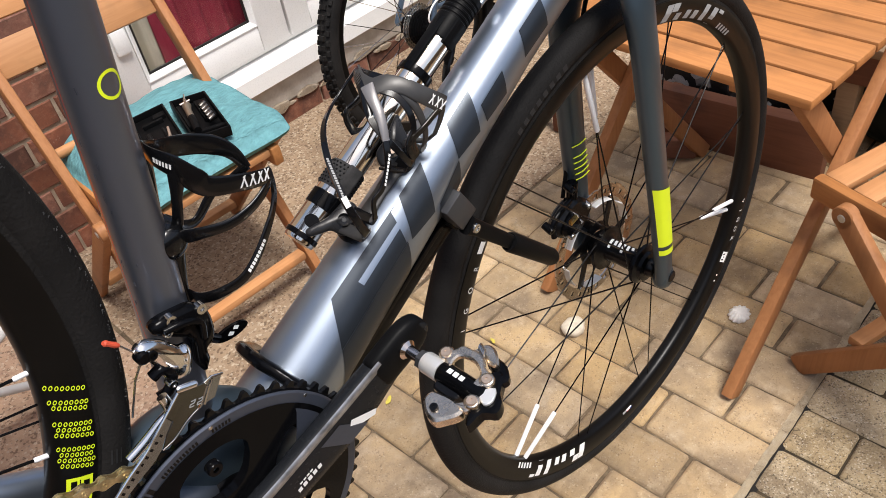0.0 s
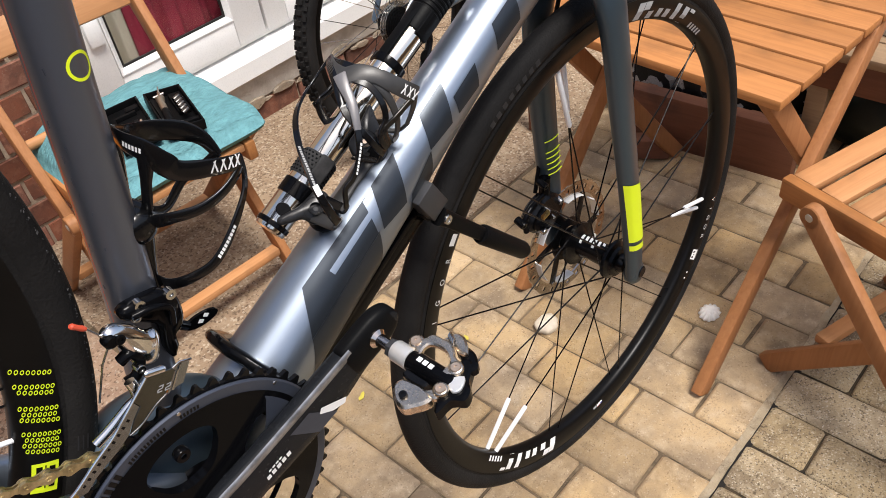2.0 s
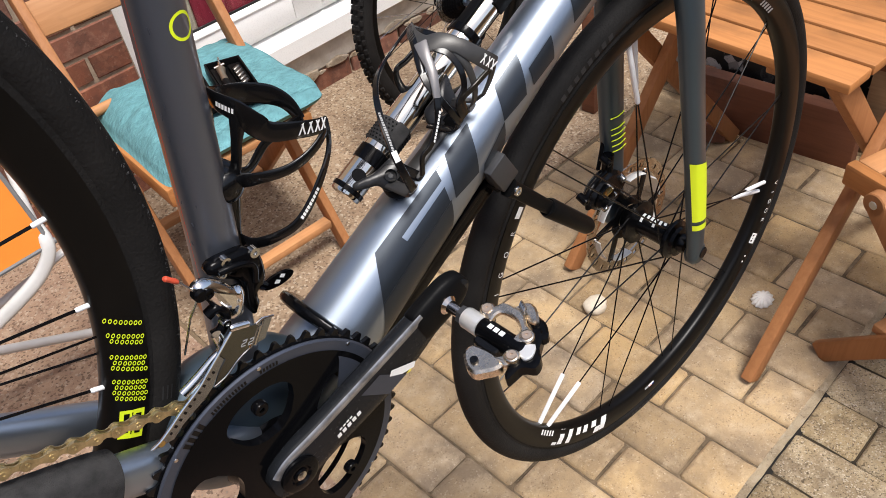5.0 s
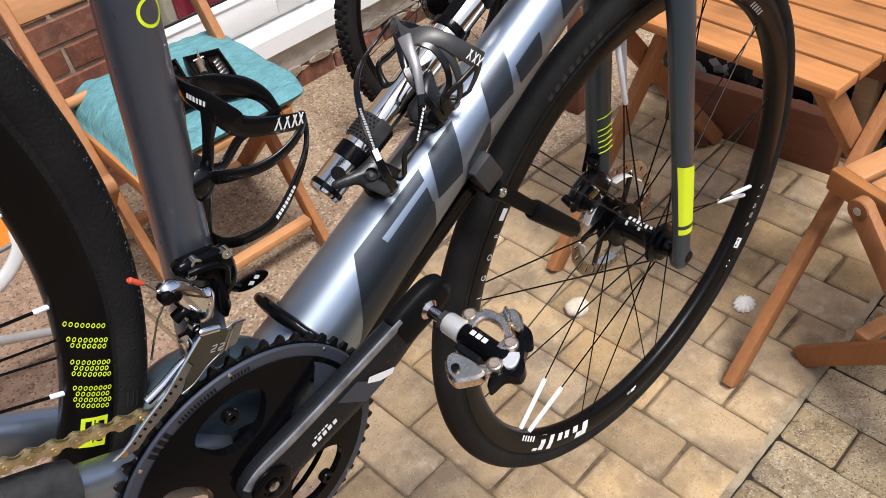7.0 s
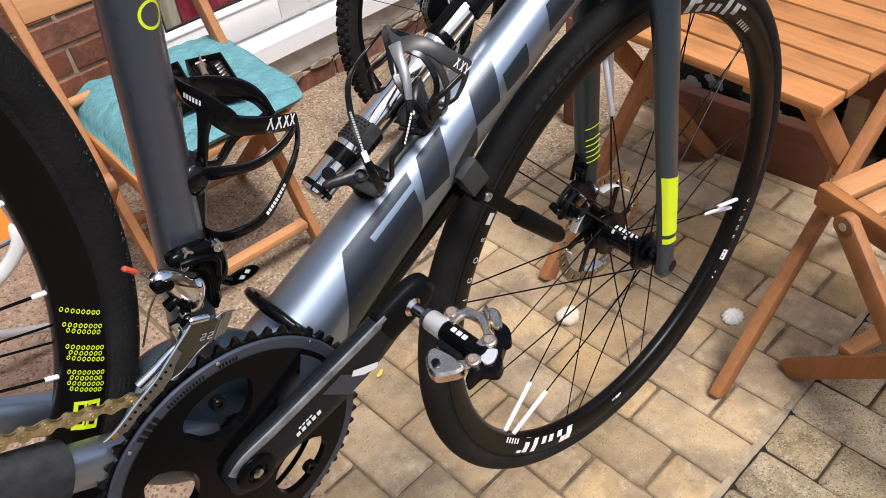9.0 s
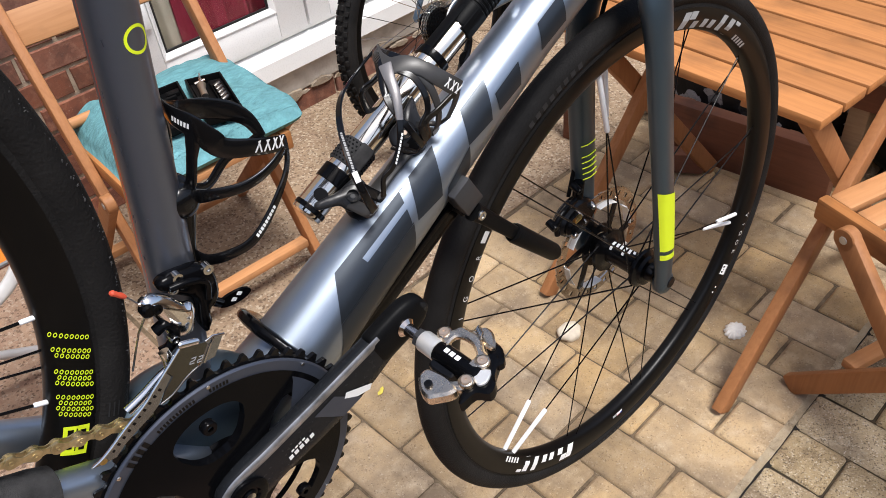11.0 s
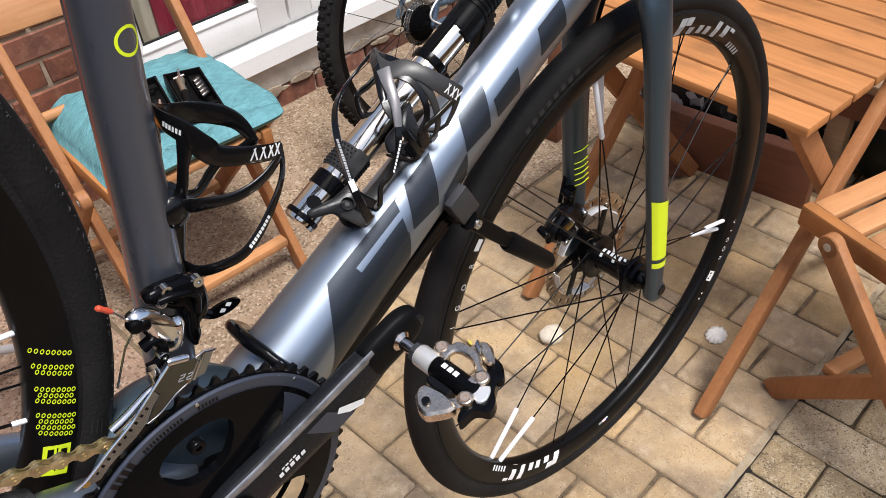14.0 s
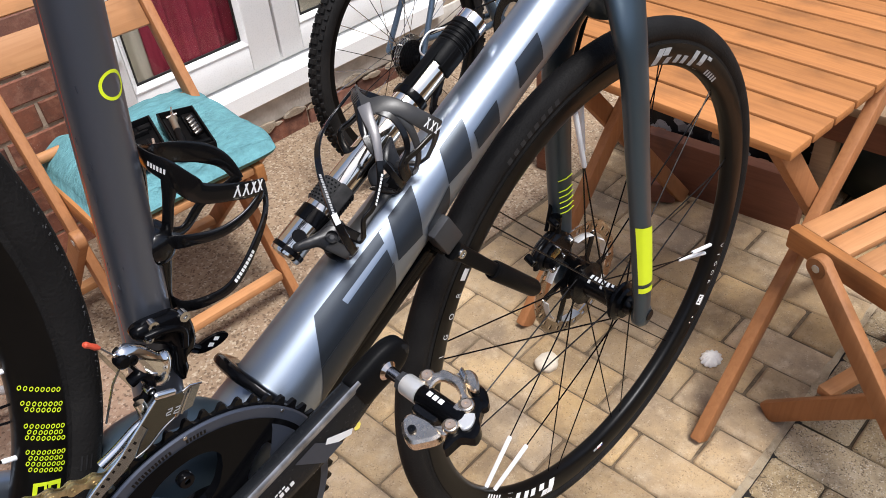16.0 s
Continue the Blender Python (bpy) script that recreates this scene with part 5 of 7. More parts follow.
# ---- bottle cages: ribbons wrapped on an imaginary bottle ----
def ribbon(geo, o, ax, pts, width, r=0.038, thick=0.0021, bulge=0.0, slim=0.82):
    """A flat strip on a cylinder; points as (degrees from the drive side towards the tube's far side, height)."""
    ax = Vector(ax).normalized()
    side = Vector((0, -1, 0))
    out = side.cross(ax)
    cp = curve([(math.radians(a), h, 0) for a, h in pts], 7)
    n = len(cp)
    P, N = [], []
    for q in cp:
        d = side * math.cos(q.x) + out * math.sin(q.x)
        P.append(Vector(o) + ax * q.y + d * (r + bulge))
        N.append(d)
    v, f = [], []
    for i in range(n):
        t = (P[min(i + 1, n - 1)] - P[max(i - 1, 0)]).normalized()
        b = t.cross(N[i]).normalized()
        w = float(np.interp(i / (n - 1), np.linspace(0, 1, len(width)), width)) * slim / 2
        for a_, c_ in ((-1, 0.35), (-0.8, 1), (0.8, 1), (1, 0.35), (1, -0.35), (0.8, -1), (-0.8, -1), (-1, -0.35)):
            v.append(P[i] + b * (w * a_) + N[i] * (thick / 2 * c_))
    for i in range(n - 1):
        for k in range(8):
            k2 = (k + 1) % 8
            f.append((i * 8 + k, i * 8 + k2, (i + 1) * 8 + k2, (i + 1) * 8 + k))
    f += [tuple(range(8)), tuple((n - 1) * 8 + k for k in range(7, -1, -1))]
    return geo.add(v, f)


def ribbon_print(name, o, ax, a0, h0, a1, h1, count, size, mat, parent, r=0.0396, gap=1.35, lean=0.3):
    """A row of small printed strokes along a ribbon."""
    ax = Vector(ax).normalized()
    side = Vector((0, -1, 0))
    out = side.cross(ax)

    def at(a, h):
        return Vector(o) + ax * h + (side * math.cos(radians(a)) + out * math.sin(radians(a))) * r
    geo = Geo()
    for k in range(count):
        u = k / max(1, count - 1)
        c = at(a0 + (a1 - a0) * u, h0 + (h1 - h0) * u)
        t = (at(a1, h1) - at(a0, h0)).normalized()
        nrm = (side * math.cos(radians(a0 + (a1 - a0) * u)) + out * math.sin(radians(a0 + (a1 - a0) * u)))
        b = nrm.cross(t).normalized()
        w = (at(a1, h1) - at(a0, h0)).length / max(1, count - 1) / gap / 2
        geo.add([c - t * w - b * size / 2, c + t * w - b * size / 2, c + t * (w + lean * size) + b * size / 2, c - t * (w - lean * size) + b * size / 2], [(0, 1, 2, 3)])
    part(name, geo, mat, parent, smooth=0)


BRACKET = material("bracket_carbon", (0.022, 0.021, 0.021), 0.30, 0.2, 0.3, 40, rough_vary=0.08)
LIT_CARBON = material("lit_satin_carbon", (0.20, 0.19, 0.19), 0.36, 0.4, 0.2, 40)
SATIN = material("satin_carbon", (0.050, 0.048, 0.046), 0.38, 0.3, 0.3, 40, rough_vary=0.08)
T1 = Vector((-0.29, 0, 0.957)).normalized()
F1 = Vector((0.957, 0, 0.29)).normalized()
O1 = Vector((0.0115, 0, 0.355)) + F1 * 0.058
g = Geo()
sweep(g, [O1 - F1 * 0.0405 + T1 * h for h in (0.160, 0.175, 0.205, 0.219, 0.226)], [0.0030, 0.0040, 0.0095, 0.0105, 0.003], 16, (0, 1, 0))
sweep(g, [O1 - F1 * 0.044 + T1 * 0.2122 + Vector((0, d, 0)) for d in (-0.0165, -0.0150, -0.0115, 0.0115, 0.0165)], [0.004, 0.0085, 0.0118, 0.0118, 0.005], 18, (0, 0, 1))
cage_a = part("bottle_cage", g, CARBON, bike, "glossy black carbon bottle cage on the seat tube", smooth=50)
part("cage_strut", ribbon(Geo(), O1, T1, [(100, 0.270), (82, 0.2675), (61, 0.2639), (44, 0.2550), (34, 0.2500), (7, 0.2470), (-31, 0.2405)], [0.012, 0.016, 0.019, 0.020, 0.017, 0.014, 0.012]), CARBON, cage_a, smooth=50)
part("cage_strut", ribbon(Geo(), O1, T1, [(-31, 0.2380), (-6, 0.2295), (20, 0.2227), (48, 0.2185), (72, 0.2140), (90, 0.2120)], [0.008, 0.008, 0.0085, 0.0095, 0.012, 0.016]), CARBON, cage_a, smooth=50)
part("cage_strut", ribbon(Geo(), O1, T1, [(88, 0.2120), (74, 0.2230), (66, 0.2430), (60, 0.2580)], [0.014, 0.010, 0.0095, 0.014]), CARBON, cage_a, smooth=50)
part("cage_strut", ribbon(Geo(), O1, T1, [(-31, 0.2430), (-34, 0.2300), (-28, 0.2203), (-10, 0.2065), (19, 0.1833), (44, 0.1735), (70, 0.1660), (90, 0.1640)], [0.006, 0.006, 0.006, 0.0075, 0.008, 0.0085, 0.010, 0.012]), CARBON, cage_a, smooth=50)
part("cage_strut", ribbon(Geo(), O1, T1, [(100, 0.1665), (95, 0.1760), (93, 0.1900), (88, 0.2060)], [0.006, 0.006, 0.007, 0.012]), CARBON, cage_a, smooth=50)
part("cage_strut", ribbon(Geo(), O1, T1, [(100, 0.268), (125, 0.2600), (154, 0.2500), (181, 0.2455), (210, 0.2400), (228, 0.2330), (241, 0.2210)], [0.012, 0.015, 0.018, 0.018, 0.018, 0.014, 0.010]), CARBON, cage_a, smooth=50)
part("cage_strut", ribbon(Geo(), O1, T1, [(241, 0.2230), (221, 0.2120), (199, 0.2040), (173, 0.1880), (140, 0.1990), (110, 0.2100)], [0.008, 0.008, 0.008, 0.009, 0.010, 0.012]), CARBON, cage_a, smooth=50)
part("cage_strut", ribbon(Geo(), O1, T1, [(92, 0.2110), (118, 0.2260), (130, 0.2430), (128, 0.2560)], [0.012, 0.009, 0.009, 0.012]), CARBON, cage_a, smooth=50)
ribbon_print("print", O1, T1, 6, 0.2476, -20, 0.2440, 4, 0.0075, WHITE, cage_a, gap=4.5, lean=0.42)
ribbon_print("print", O1, T1, 0, 0.2468, -26, 0.2432, 4, 0.0075, WHITE, cage_a, gap=4.5, lean=-0.42)
ribbon_print("print", O1, T1, 78, 0.2668, 62, 0.2640, 6, 0.0034, WHITE, cage_a, gap=1.5, lean=0.0)
ribbon_print("print", O1, T1, -4, 0.2025, 16, 0.1865, 9, 0.0024, WHITE, cage_a)
g = Geo()
tab = []
for k in range(20):
    a = 2 * math.pi * k / 20
    tab.append((0.026 + 0.0125 * math.cos(a) + 0.004 * math.sin(a), 0.4705 + 0.0065 * math.sin(a) + 0.002 * math.cos(a)))
plate(g, tab, 0.012, 0.0145)
sweep(g, [(0.0155, 0.0132, 0.4675), (-0.002, 0.006, 0.478), (-0.010, 0.0, 0.50)], [(0.004, 0.002)] * 3, 10, (0, 1, 0))
part("cage_tab", g, GLOSS_BLACK, cage_a, "glossy oval tab with a white emblem", smooth=40)
g = Geo()
plate(g, [(0.0225, 0.4685), (0.0265, 0.4680), (0.0275, 0.4705), (0.0240, 0.4715)], 0.0114, 0.0118)
plate(g, [(0.0265, 0.4730), (0.0300, 0.4722), (0.0312, 0.4748), (0.0275, 0.4757)], 0.0114, 0.0118)
part("print", g, WHITE, cage_a, smooth=0)

U2, N2 = Vector((0.6, 0, 0.8)), Vector((-0.8, 0, 0.6))
O2 = N2 * (0.19 + 0.030 + 0.042)
g = Geo()
LOOP = [(-18, 0.5035), (0, 0.5045), (27, 0.5105), (47, 0.5183), (73, 0.5312), (104, 0.5499), (124, 0.568), (130, 0.585), (124, 0.603)]
sweep(g, [O2 - N2 * 0.0395 + U2 * h for h in (0.494, 0.502, 0.515, 0.54, 0.56, 0.572, 0.580)], [0.004, 0.0095, 0.008, 0.0065, 0.008, 0.0095, 0.004], 16, (0, 1, 0), squash=0.45)
cage_b = part("bottle_cage", g, SATIN, bike, "satin grey-black carbon bottle cage on the down tube", smooth=50)
part("cage_strut", ribbon(Geo(), O2, U2, LOOP, [0.009, 0.008, 0.007, 0.006, 0.006, 0.006, 0.006, 0.006, 0.009]), CARBON, cage_b, smooth=50)
part("cage_strut", ribbon(Geo(), O2, U2, [(124, 0.603), (107, 0.5970), (82, 0.5850), (60, 0.5723), (40, 0.5660), (0, 0.563), (-18, 0.5645)], [0.008, 0.008, 0.008, 0.007, 0.006, 0.006, 0.008]), CARBON, cage_b, smooth=50)
part("cage_strut", ribbon(Geo(), O2, U2, [(120, 0.602), (98, 0.594), (78, 0.5915), (64, 0.5985), (46, 0.6035), (25, 0.6065), (-6, 0.6125)], [0.006, 0.009, 0.013, 0.013, 0.011, 0.012, 0.013], slim=1.05), SATIN, cage_b, smooth=50)
part("cage_strut", ribbon(Geo(), O2, U2, [(-6, 0.6115), (-3, 0.6034), (1, 0.5885), (4, 0.5760), (-18, 0.5710)], [0.007, 0.006, 0.006, 0.007, 0.009]), CARBON, cage_b, smooth=50)
part("cage_strut", ribbon(Geo(), O2, U2, [(66, 0.5918), (47, 0.5942), (26, 0.5903), (11, 0.5828), (4, 0.5714), (-18, 0.5690)], [0.006, 0.006, 0.006, 0.006, 0.007, 0.009]), CARBON, cage_b, smooth=50)
for pts, wd in (([(186, 0.6115), (183, 0.6034), (179, 0.5885), (176, 0.576), (210, 0.569), (265, 0.569)], [0.010, 0.008, 0.007, 0.007, 0.009, 0.012]),
                ([(60, 0.602), (98, 0.600), (120, 0.602), (155, 0.6065), (186, 0.6125)], [0.006, 0.007, 0.007, 0.008, 0.008])):
    part("cage_strut", ribbon(Geo(), O2, U2, pts, wd, r=0.0358), CARBON, cage_b, smooth=50)
# the strut's upper half is coloured pale for the light it reflects
part("cage_strut", ribbon(Geo(), O2, U2, [(80, 0.5900), (66, 0.5830), (51, 0.5761), (32, 0.5633)], [0.012, 0.010, 0.0088, 0.0066], bulge=0.0022), LIT_CARBON, cage_b, "satin grey cage strut, coloured pale where it reflects light", smooth=50)
part("cage_strut", ribbon(Geo(), O2, U2, [(32, 0.5633), (15, 0.5497), (6, 0.5343), (6, 0.5240), (-10, 0.5150)], [0.0064, 0.0062, 0.0056, 0.005, 0.005], bulge=0.0020), CARBON, cage_b, smooth=50)
ribbon_print("print", O2, U2, 16, 0.6080, -1, 0.6112, 3, 0.0075, WHITE, cage_b, gap=4.5, lean=0.42)
ribbon_print("print", O2, U2, 11, 0.6090, -4, 0.6118, 3, 0.0075, WHITE, cage_b, gap=4.5, lean=-0.42)
ribbon_print("print", O2, U2, 22, 0.5565, 8, 0.5385, 9, 0.0016, WHITE, cage_b, r=0.0423)
ribbon_print("print", O2, U2, 72, 0.5308, 38, 0.5145, 16, 0.0016, GREY_PRINT, cage_b)
ribbon_print("print", O2, U2, 34, 0.5130, 29, 0.5112, 2, 0.0042, WHITE, cage_b, gap=0.9, lean=0.0)
B3 = (N2 * 0.75 + Vector((0, -1, 0)) * 0.66).normalized()
B2 = B3.cross(U2)
for h, n_, outline, mt in ((0.5055, 0.2395, [(-7, -9), (4, -10), (11, -7), (15, 1), (12, 8), (4, 10), (-5, 12), (-15, 17), (-22, 20), (-25, 16), (-19, 10), (-12, 4), (-11, -4)], BLOCK_GREY),
                           (0.5705, 0.2360, [(-12, -7), (0, -11), (12, -9), (20, 2), (27, 13), (16, 12), (5, 10), (-7, 10), (-14, 2)], COPPER)):
    c = U2 * h + N2 * n_
    m = Matrix(((U2.x, B2.x, B3.x, c.x), (U2.y, B2.y, B3.y, c.y), (U2.z, B2.z, B3.z, c.z), (0, 0, 0, 1)))
    bracket = part("bracket", slab(Geo(), loop([(x * 0.001, y * 0.001) for x, y in outline], 4), -0.0035, 0.0025, 0.0018), BRACKET, cage_b, "dark satin carbon bracket at a cage bolt", smooth=60, m=m)
    up_ = pose(0, 0, 0.0025, 90, 0, 0)
    part("bolt_seat", lathe(Geo(), [(0.0050, -0.0005), (0.0078, -0.0022), (0.0088, -0.0012), (0.0092, 0.0005)], 28, up_), GLOSS_BLACK, bracket)
    part("cage_bolt", lathe(Geo(), [(1e-4, 0.0004), (0.0018, 0.0004), (0.0021, -0.0012), (0.0043, -0.0012), (0.0049, 0.0), (0.0049, 0.004)], 20, up_), mt, bracket)
    part("rubber_boss", sweep(Geo(), [c - N2 * 0.002, c - N2 * 0.008, c - N2 * 0.012, c - N2 * 0.018], [0.0085, 0.0125, 0.0130, 0.0110], 24), PLASTIC, cage_b)
def on_cage(a, h, r=0.038):
    """A point on the down tube cage's cylinder."""
    return O2 + U2 * h + (Vector((0, -1, 0)) * math.cos(radians(a)) + N2 * math.sin(radians(a))) * r


for a, h, base_h, base_n, wd, mt in ((-18, 0.5035, 0.5000, 0.2390, 0.0050, SATIN), (-10, 0.5150, 0.5150, 0.2390, 0.0042, CARBON), (-18, 0.5645, 0.5560, 0.2370, 0.0034, CARBON),
                                     (-24, 0.580, 0.5810, 0.2340, 0.0036, SATIN), (-30, 0.594, 0.5840, 0.2340, 0.0034, SATIN)):
    p, q = on_cage(a, h), U2 * base_h + N2 * base_n
    mid = on_cage(a - 22, (h + base_h) / 2, 0.034)
    part("cage_strut", sweep(Geo(), curve([p, mid, q], 6), (wd, 0.0014), 12, (0, 1, 0), square=2.6), mt, cage_b, smooth=50)
part("cage_strut", ribbon(Geo(), O2, U2, [(-30, 0.580), (-12, 0.588), (24, 0.597), (56, 0.600)], [0.006, 0.006, 0.007, 0.008], slim=0.9, r=0.0364), SATIN, cage_b, smooth=50)
part("cage_strut", ribbon(Geo(), O2, U2, [(-30, 0.594), (-18, 0.604), (-6, 0.611)], [0.007, 0.006, 0.008], slim=0.9), SATIN, cage_b, smooth=50)

# ---- mini pump beside the cage ----
PA, PB = Vector((0.0885, 0.024, 0.5255)), Vector((0.2475, 0.024, 0.7200))
PL = (PB - PA).length
PM = between(PA, PB, (0, 1, 0)) @ Matrix(((1.14, 0, 0, 0), (0, 0, -1.14, 0), (0, 1, 0, 0), (0, 0, 0, 1)))


def turned(name, prof, mat, parent, label="", seg=36):
    """A piece of the pump turned about its axis; (radius, along)."""
    return part(name, lathe(Geo(), prof, seg, PM if parent is bike else None), mat, parent, label)


pump = part("mini_pump", lathe(Geo(), [(1e-4, 0.0), (0.0106, 0.0), (0.0112, 0.0012), (0.0112, 0.163), (1e-4, 0.163)], 40), PUMP_CHROME, bike, "chromed mini pump with black collars strapped to the cage", m=PM)
turned("end_band", [(0.0111, 0.0030), (0.0119, 0.0034), (0.0119, 0.0072), (0.0111, 0.0076)], GLOSS_BLACK, pump)
turned("collar", [(0.0113, 0.030), (0.0122, 0.0305), (0.0122, 0.043), (0.0113, 0.0435)], GLOSS_BLACK, pump)
turned("upper_collar", [(0.0112, 0.1585), (0.0128, 0.159), (0.0130, 0.160), (0.0130, 0.1655), (0.0112, 0.166)], GLOSS_BLACK, pump)
turned("inner_barrel", [(0.0098, 0.160), (0.0100, 0.1605), (0.0100, 0.205), (0.0098, 0.206)], PUMP_CHROME, pump)
prof = [(0.0100, 0.196), (0.0110, 0.197), (0.0117, 0.203)]
for k in range(5):
    z = 0.2170 + k * 0.0042
    prof += [(0.0119, z), (0.0112, z + 0.0008), (0.0112, z + 0.0018), (0.0119, z + 0.0026)]
prof += [(0.0119, 0.2405), (0.0113, 0.2415)]
turned("grip", prof, PLASTIC, pump, "ribbed black grip")
turned("end_ring", [(0.0110, 0.2410), (0.0118, 0.2415), (0.0118, PL - 0.001), (0.0110, PL), (1e-4, PL)], CHROME, pump)
g = Geo()
for s in (-1, 1):
    box(g, 0.0030, 0.050, 0.009, Matrix.Translation((s * 0.0102, 0.188, 0)), 0.0014)
box(g, 0.013, 0.024, 0.003, Matrix.Translation((0, 0.206, 0.0098)), 0.0013)
part("grip_fork", g, PLASTIC, pump)
g = Geo()
disc(g, 0.0052, 0.0014, pose(-0.0074, 0.0180, 0.0074, 90, -45, 0), 24, 0.0004)
part("lock_button", g, GLOSS_BLACK, pump)
g = Geo()
for s in range(5):
    disc(g, 0.0009, 0.0008, pose(0.0085 * math.cos(s * 1.2566), -0.0002, 0.0085 * math.sin(s * 1.2566)), 8, 0.0002)
part("end_screw", g, STEEL, pump)
# hook-and-loop strap with a nubby face
strap = lathe(Geo(), [(0.0112, 0.0480), (0.0119, 0.0480), (0.0124, 0.0490), (0.0125, 0.0590), (0.0124, 0.0690), (0.0119, 0.0700), (0.0112, 0.0700)], 40, Matrix.Diagonal((1.0, 1.0, 1.05, 1)))
box(strap, 0.011, 0.023, 0.004, pose(-0.006, 0.059, 0.0132, 0, -22), 0.0016)
part("strap", strap, NEOPRENE, pump, "black hook-and-loop strap", smooth=50)
nub = Geo()
for i in range(26):
    for j in range(7):
        a = 2 * math.pi * (i + 0.5 * (j % 2)) / 26
        box(nub, 0.0013, 0.0016, 0.0016, pose(0.0123 * math.cos(a), 0.0502 + j * 0.0029, 0.0129 * math.sin(a), 0, -math.degrees(a)), 0.0005)
nb = part("strap_texture", nub, PLASTIC, pump)
nb["kind"] = "stuff"

# ---- rim prints, fork prints, seat tube prints ----
def print_on(wh, spec, mat, name="print"):
    for a0, a1, r0, r1, sk in spec:
        part(name, rim_patch(Geo(), a0, a1, r0, r1, sk), mat, wh, smooth=0)


def logo(mid):
    """Leaning bars and a row of small ones after them, along the rim."""
    big, small = [], []
    for a, w, r0, r1, lean in ((-8.0, 1.1, 0.2880, 0.3065, 1.0), (-6.3, 1.1, 0.2980, 0.3068, 0.5), (-5.4, 1.0, 0.2880, 0.2960, 0.4), (-3.2, 0.9, 0.2890, 0.2985, 0.5), (-1.4, 0.9, 0.2890, 0.2985, 0.5),
                               (0.8, 0.9, 0.2885, 0.3070, 1.0), (3.0, 1.0, 0.2872, 0.3065, 1.0), (5.0, 1.0, 0.3030, 0.3072, 0.2)):
        a, w = a * 1.75, w * 2.1
        big.append((mid - a + w / 2, mid - a - w / 2, r0, r1, -lean))
    for k in range(5):
        a = mid - 10.6 - k * 1.35
        small.append((a - 0.42, a + 0.30, 0.2880, 0.2945, -0.25))
    return big, small


GREY_LOGO = material("pale_grey_print", (0.42, 0.43, 0.43), 0.5, 0, 0.1, 60)
for mid, mt in ((-101.5, WHITE), (87.0, GREY_LOGO)):
    b_, s_ = logo(mid)
    print_on(front_wheel, b_, mt)
    print_on(front_wheel, s_, mt)
print_on(front_wheel, [(-9.4, -12.6, 0.2935, 0.3048, 0), (-16.4, -16.9, 0.2985, 0.3015, 0), (-18.2, -18.7, 0.2985, 0.3015, 0)], WHITE)
print_on(front_wheel, [(-10.0, -10.5, 0.2950, 0.3030, 0.3), (-10.9, -11.3, 0.2975, 0.3035, 0.3), (-11.6, -12.1, 0.2950, 0.2990, 0)], RIM_BLACK)
print_on(front_wheel, [(-64.6, -67.0, 0.2925, 0.2965, 0)], WHITE)
print_on(front_wheel, [(-64.6, -65.5, 0.2945, 0.2965, 0)], material("blue_print", (0.03, 0.06, 0.30), 0.5))
print_on(front_wheel, [(-65.6, -67.0, 0.2935, 0.2948, 0), (-65.6, -67.0, 0.2957, 0.2965, 0)], material("red_print", (0.5, 0.04, 0.04), 0.5))
print_on(front_wheel, [(-67.2, -68.6, 0.2925, 0.2955, 0)], GREY_PRINT)


def rim_word(word, mid, step, r, size, mat):
    """Spaced capitals along the rim, tops outward."""
    for k, ch in enumerate(word):
        cu = bpy.data.curves.new("letter", "FONT")
        cu.body, cu.size, cu.align_x, cu.align_y = ch, size, "CENTER", "CENTER"
        tmp = bpy.data.objects.new("letter", cu)
        me = bpy.data.meshes.new_from_object(tmp)
        bpy.data.objects.remove(tmp)
        a = mid + step * (k - (len(word) - 1) / 2)
        p = rim_point(r, a, -rim_side(r) - 0.0018)
        c_, s_ = math.cos(radians(a)), math.sin(radians(a))
        m = Matrix(((s_, c_, 0, p.x), (0, 0, -1, p.y), (-c_, s_, 0, p.z), (0, 0, 0, 1)))
        me.transform(m)
        me.materials.clear()
        me.materials.append(mat)
        part("letter", me, mat, front_wheel)


rim_word("VIGOR", 0.8, -2.9, 0.2985, 0.0112, WHITE)
rim_word("VIGOR", 179.5, -4.3, 0.2985, 0.0088, WHITE)
print_on(front_wheel, [(168.0, 165.6, 0.2950, 0.3040, 0)], WHITE)

SIDEWALL = material("sidewall_print", (0.020, 0.020, 0.021), 0.6)


def tyre_print(wh, a, w, r0, r1):
    v = []
    for r in (r0, r1):
        for q in range(5):
            v.append(rim_point(r, a - w / 2 + w * q / 4, -0.97 * math.sqrt(0.0143 ** 2 - (r - 0.3237) ** 2) - 0.0005))
    part("print", Geo().add(v, [(q, q + 1, q + 6, q + 5) for q in range(4)]), SIDEWALL, wh, smooth=0)


for k in range(8):
    tyre_print(front_wheel, 146 - 1.9 * k, 1.1, 0.3205, 0.3270)
for k in range(9):
    tyre_print(front_wheel, -62 - 1.5 * k, 0.9, 0.3205, 0.3250)
for k, (r0, r1) in enumerate(((0.3195, 0.3205), (0.3225, 0.3235), (0.3255, 0.3265))):
    tyre_print(rear_wheel, -0.3, 2.0, r0, r1)

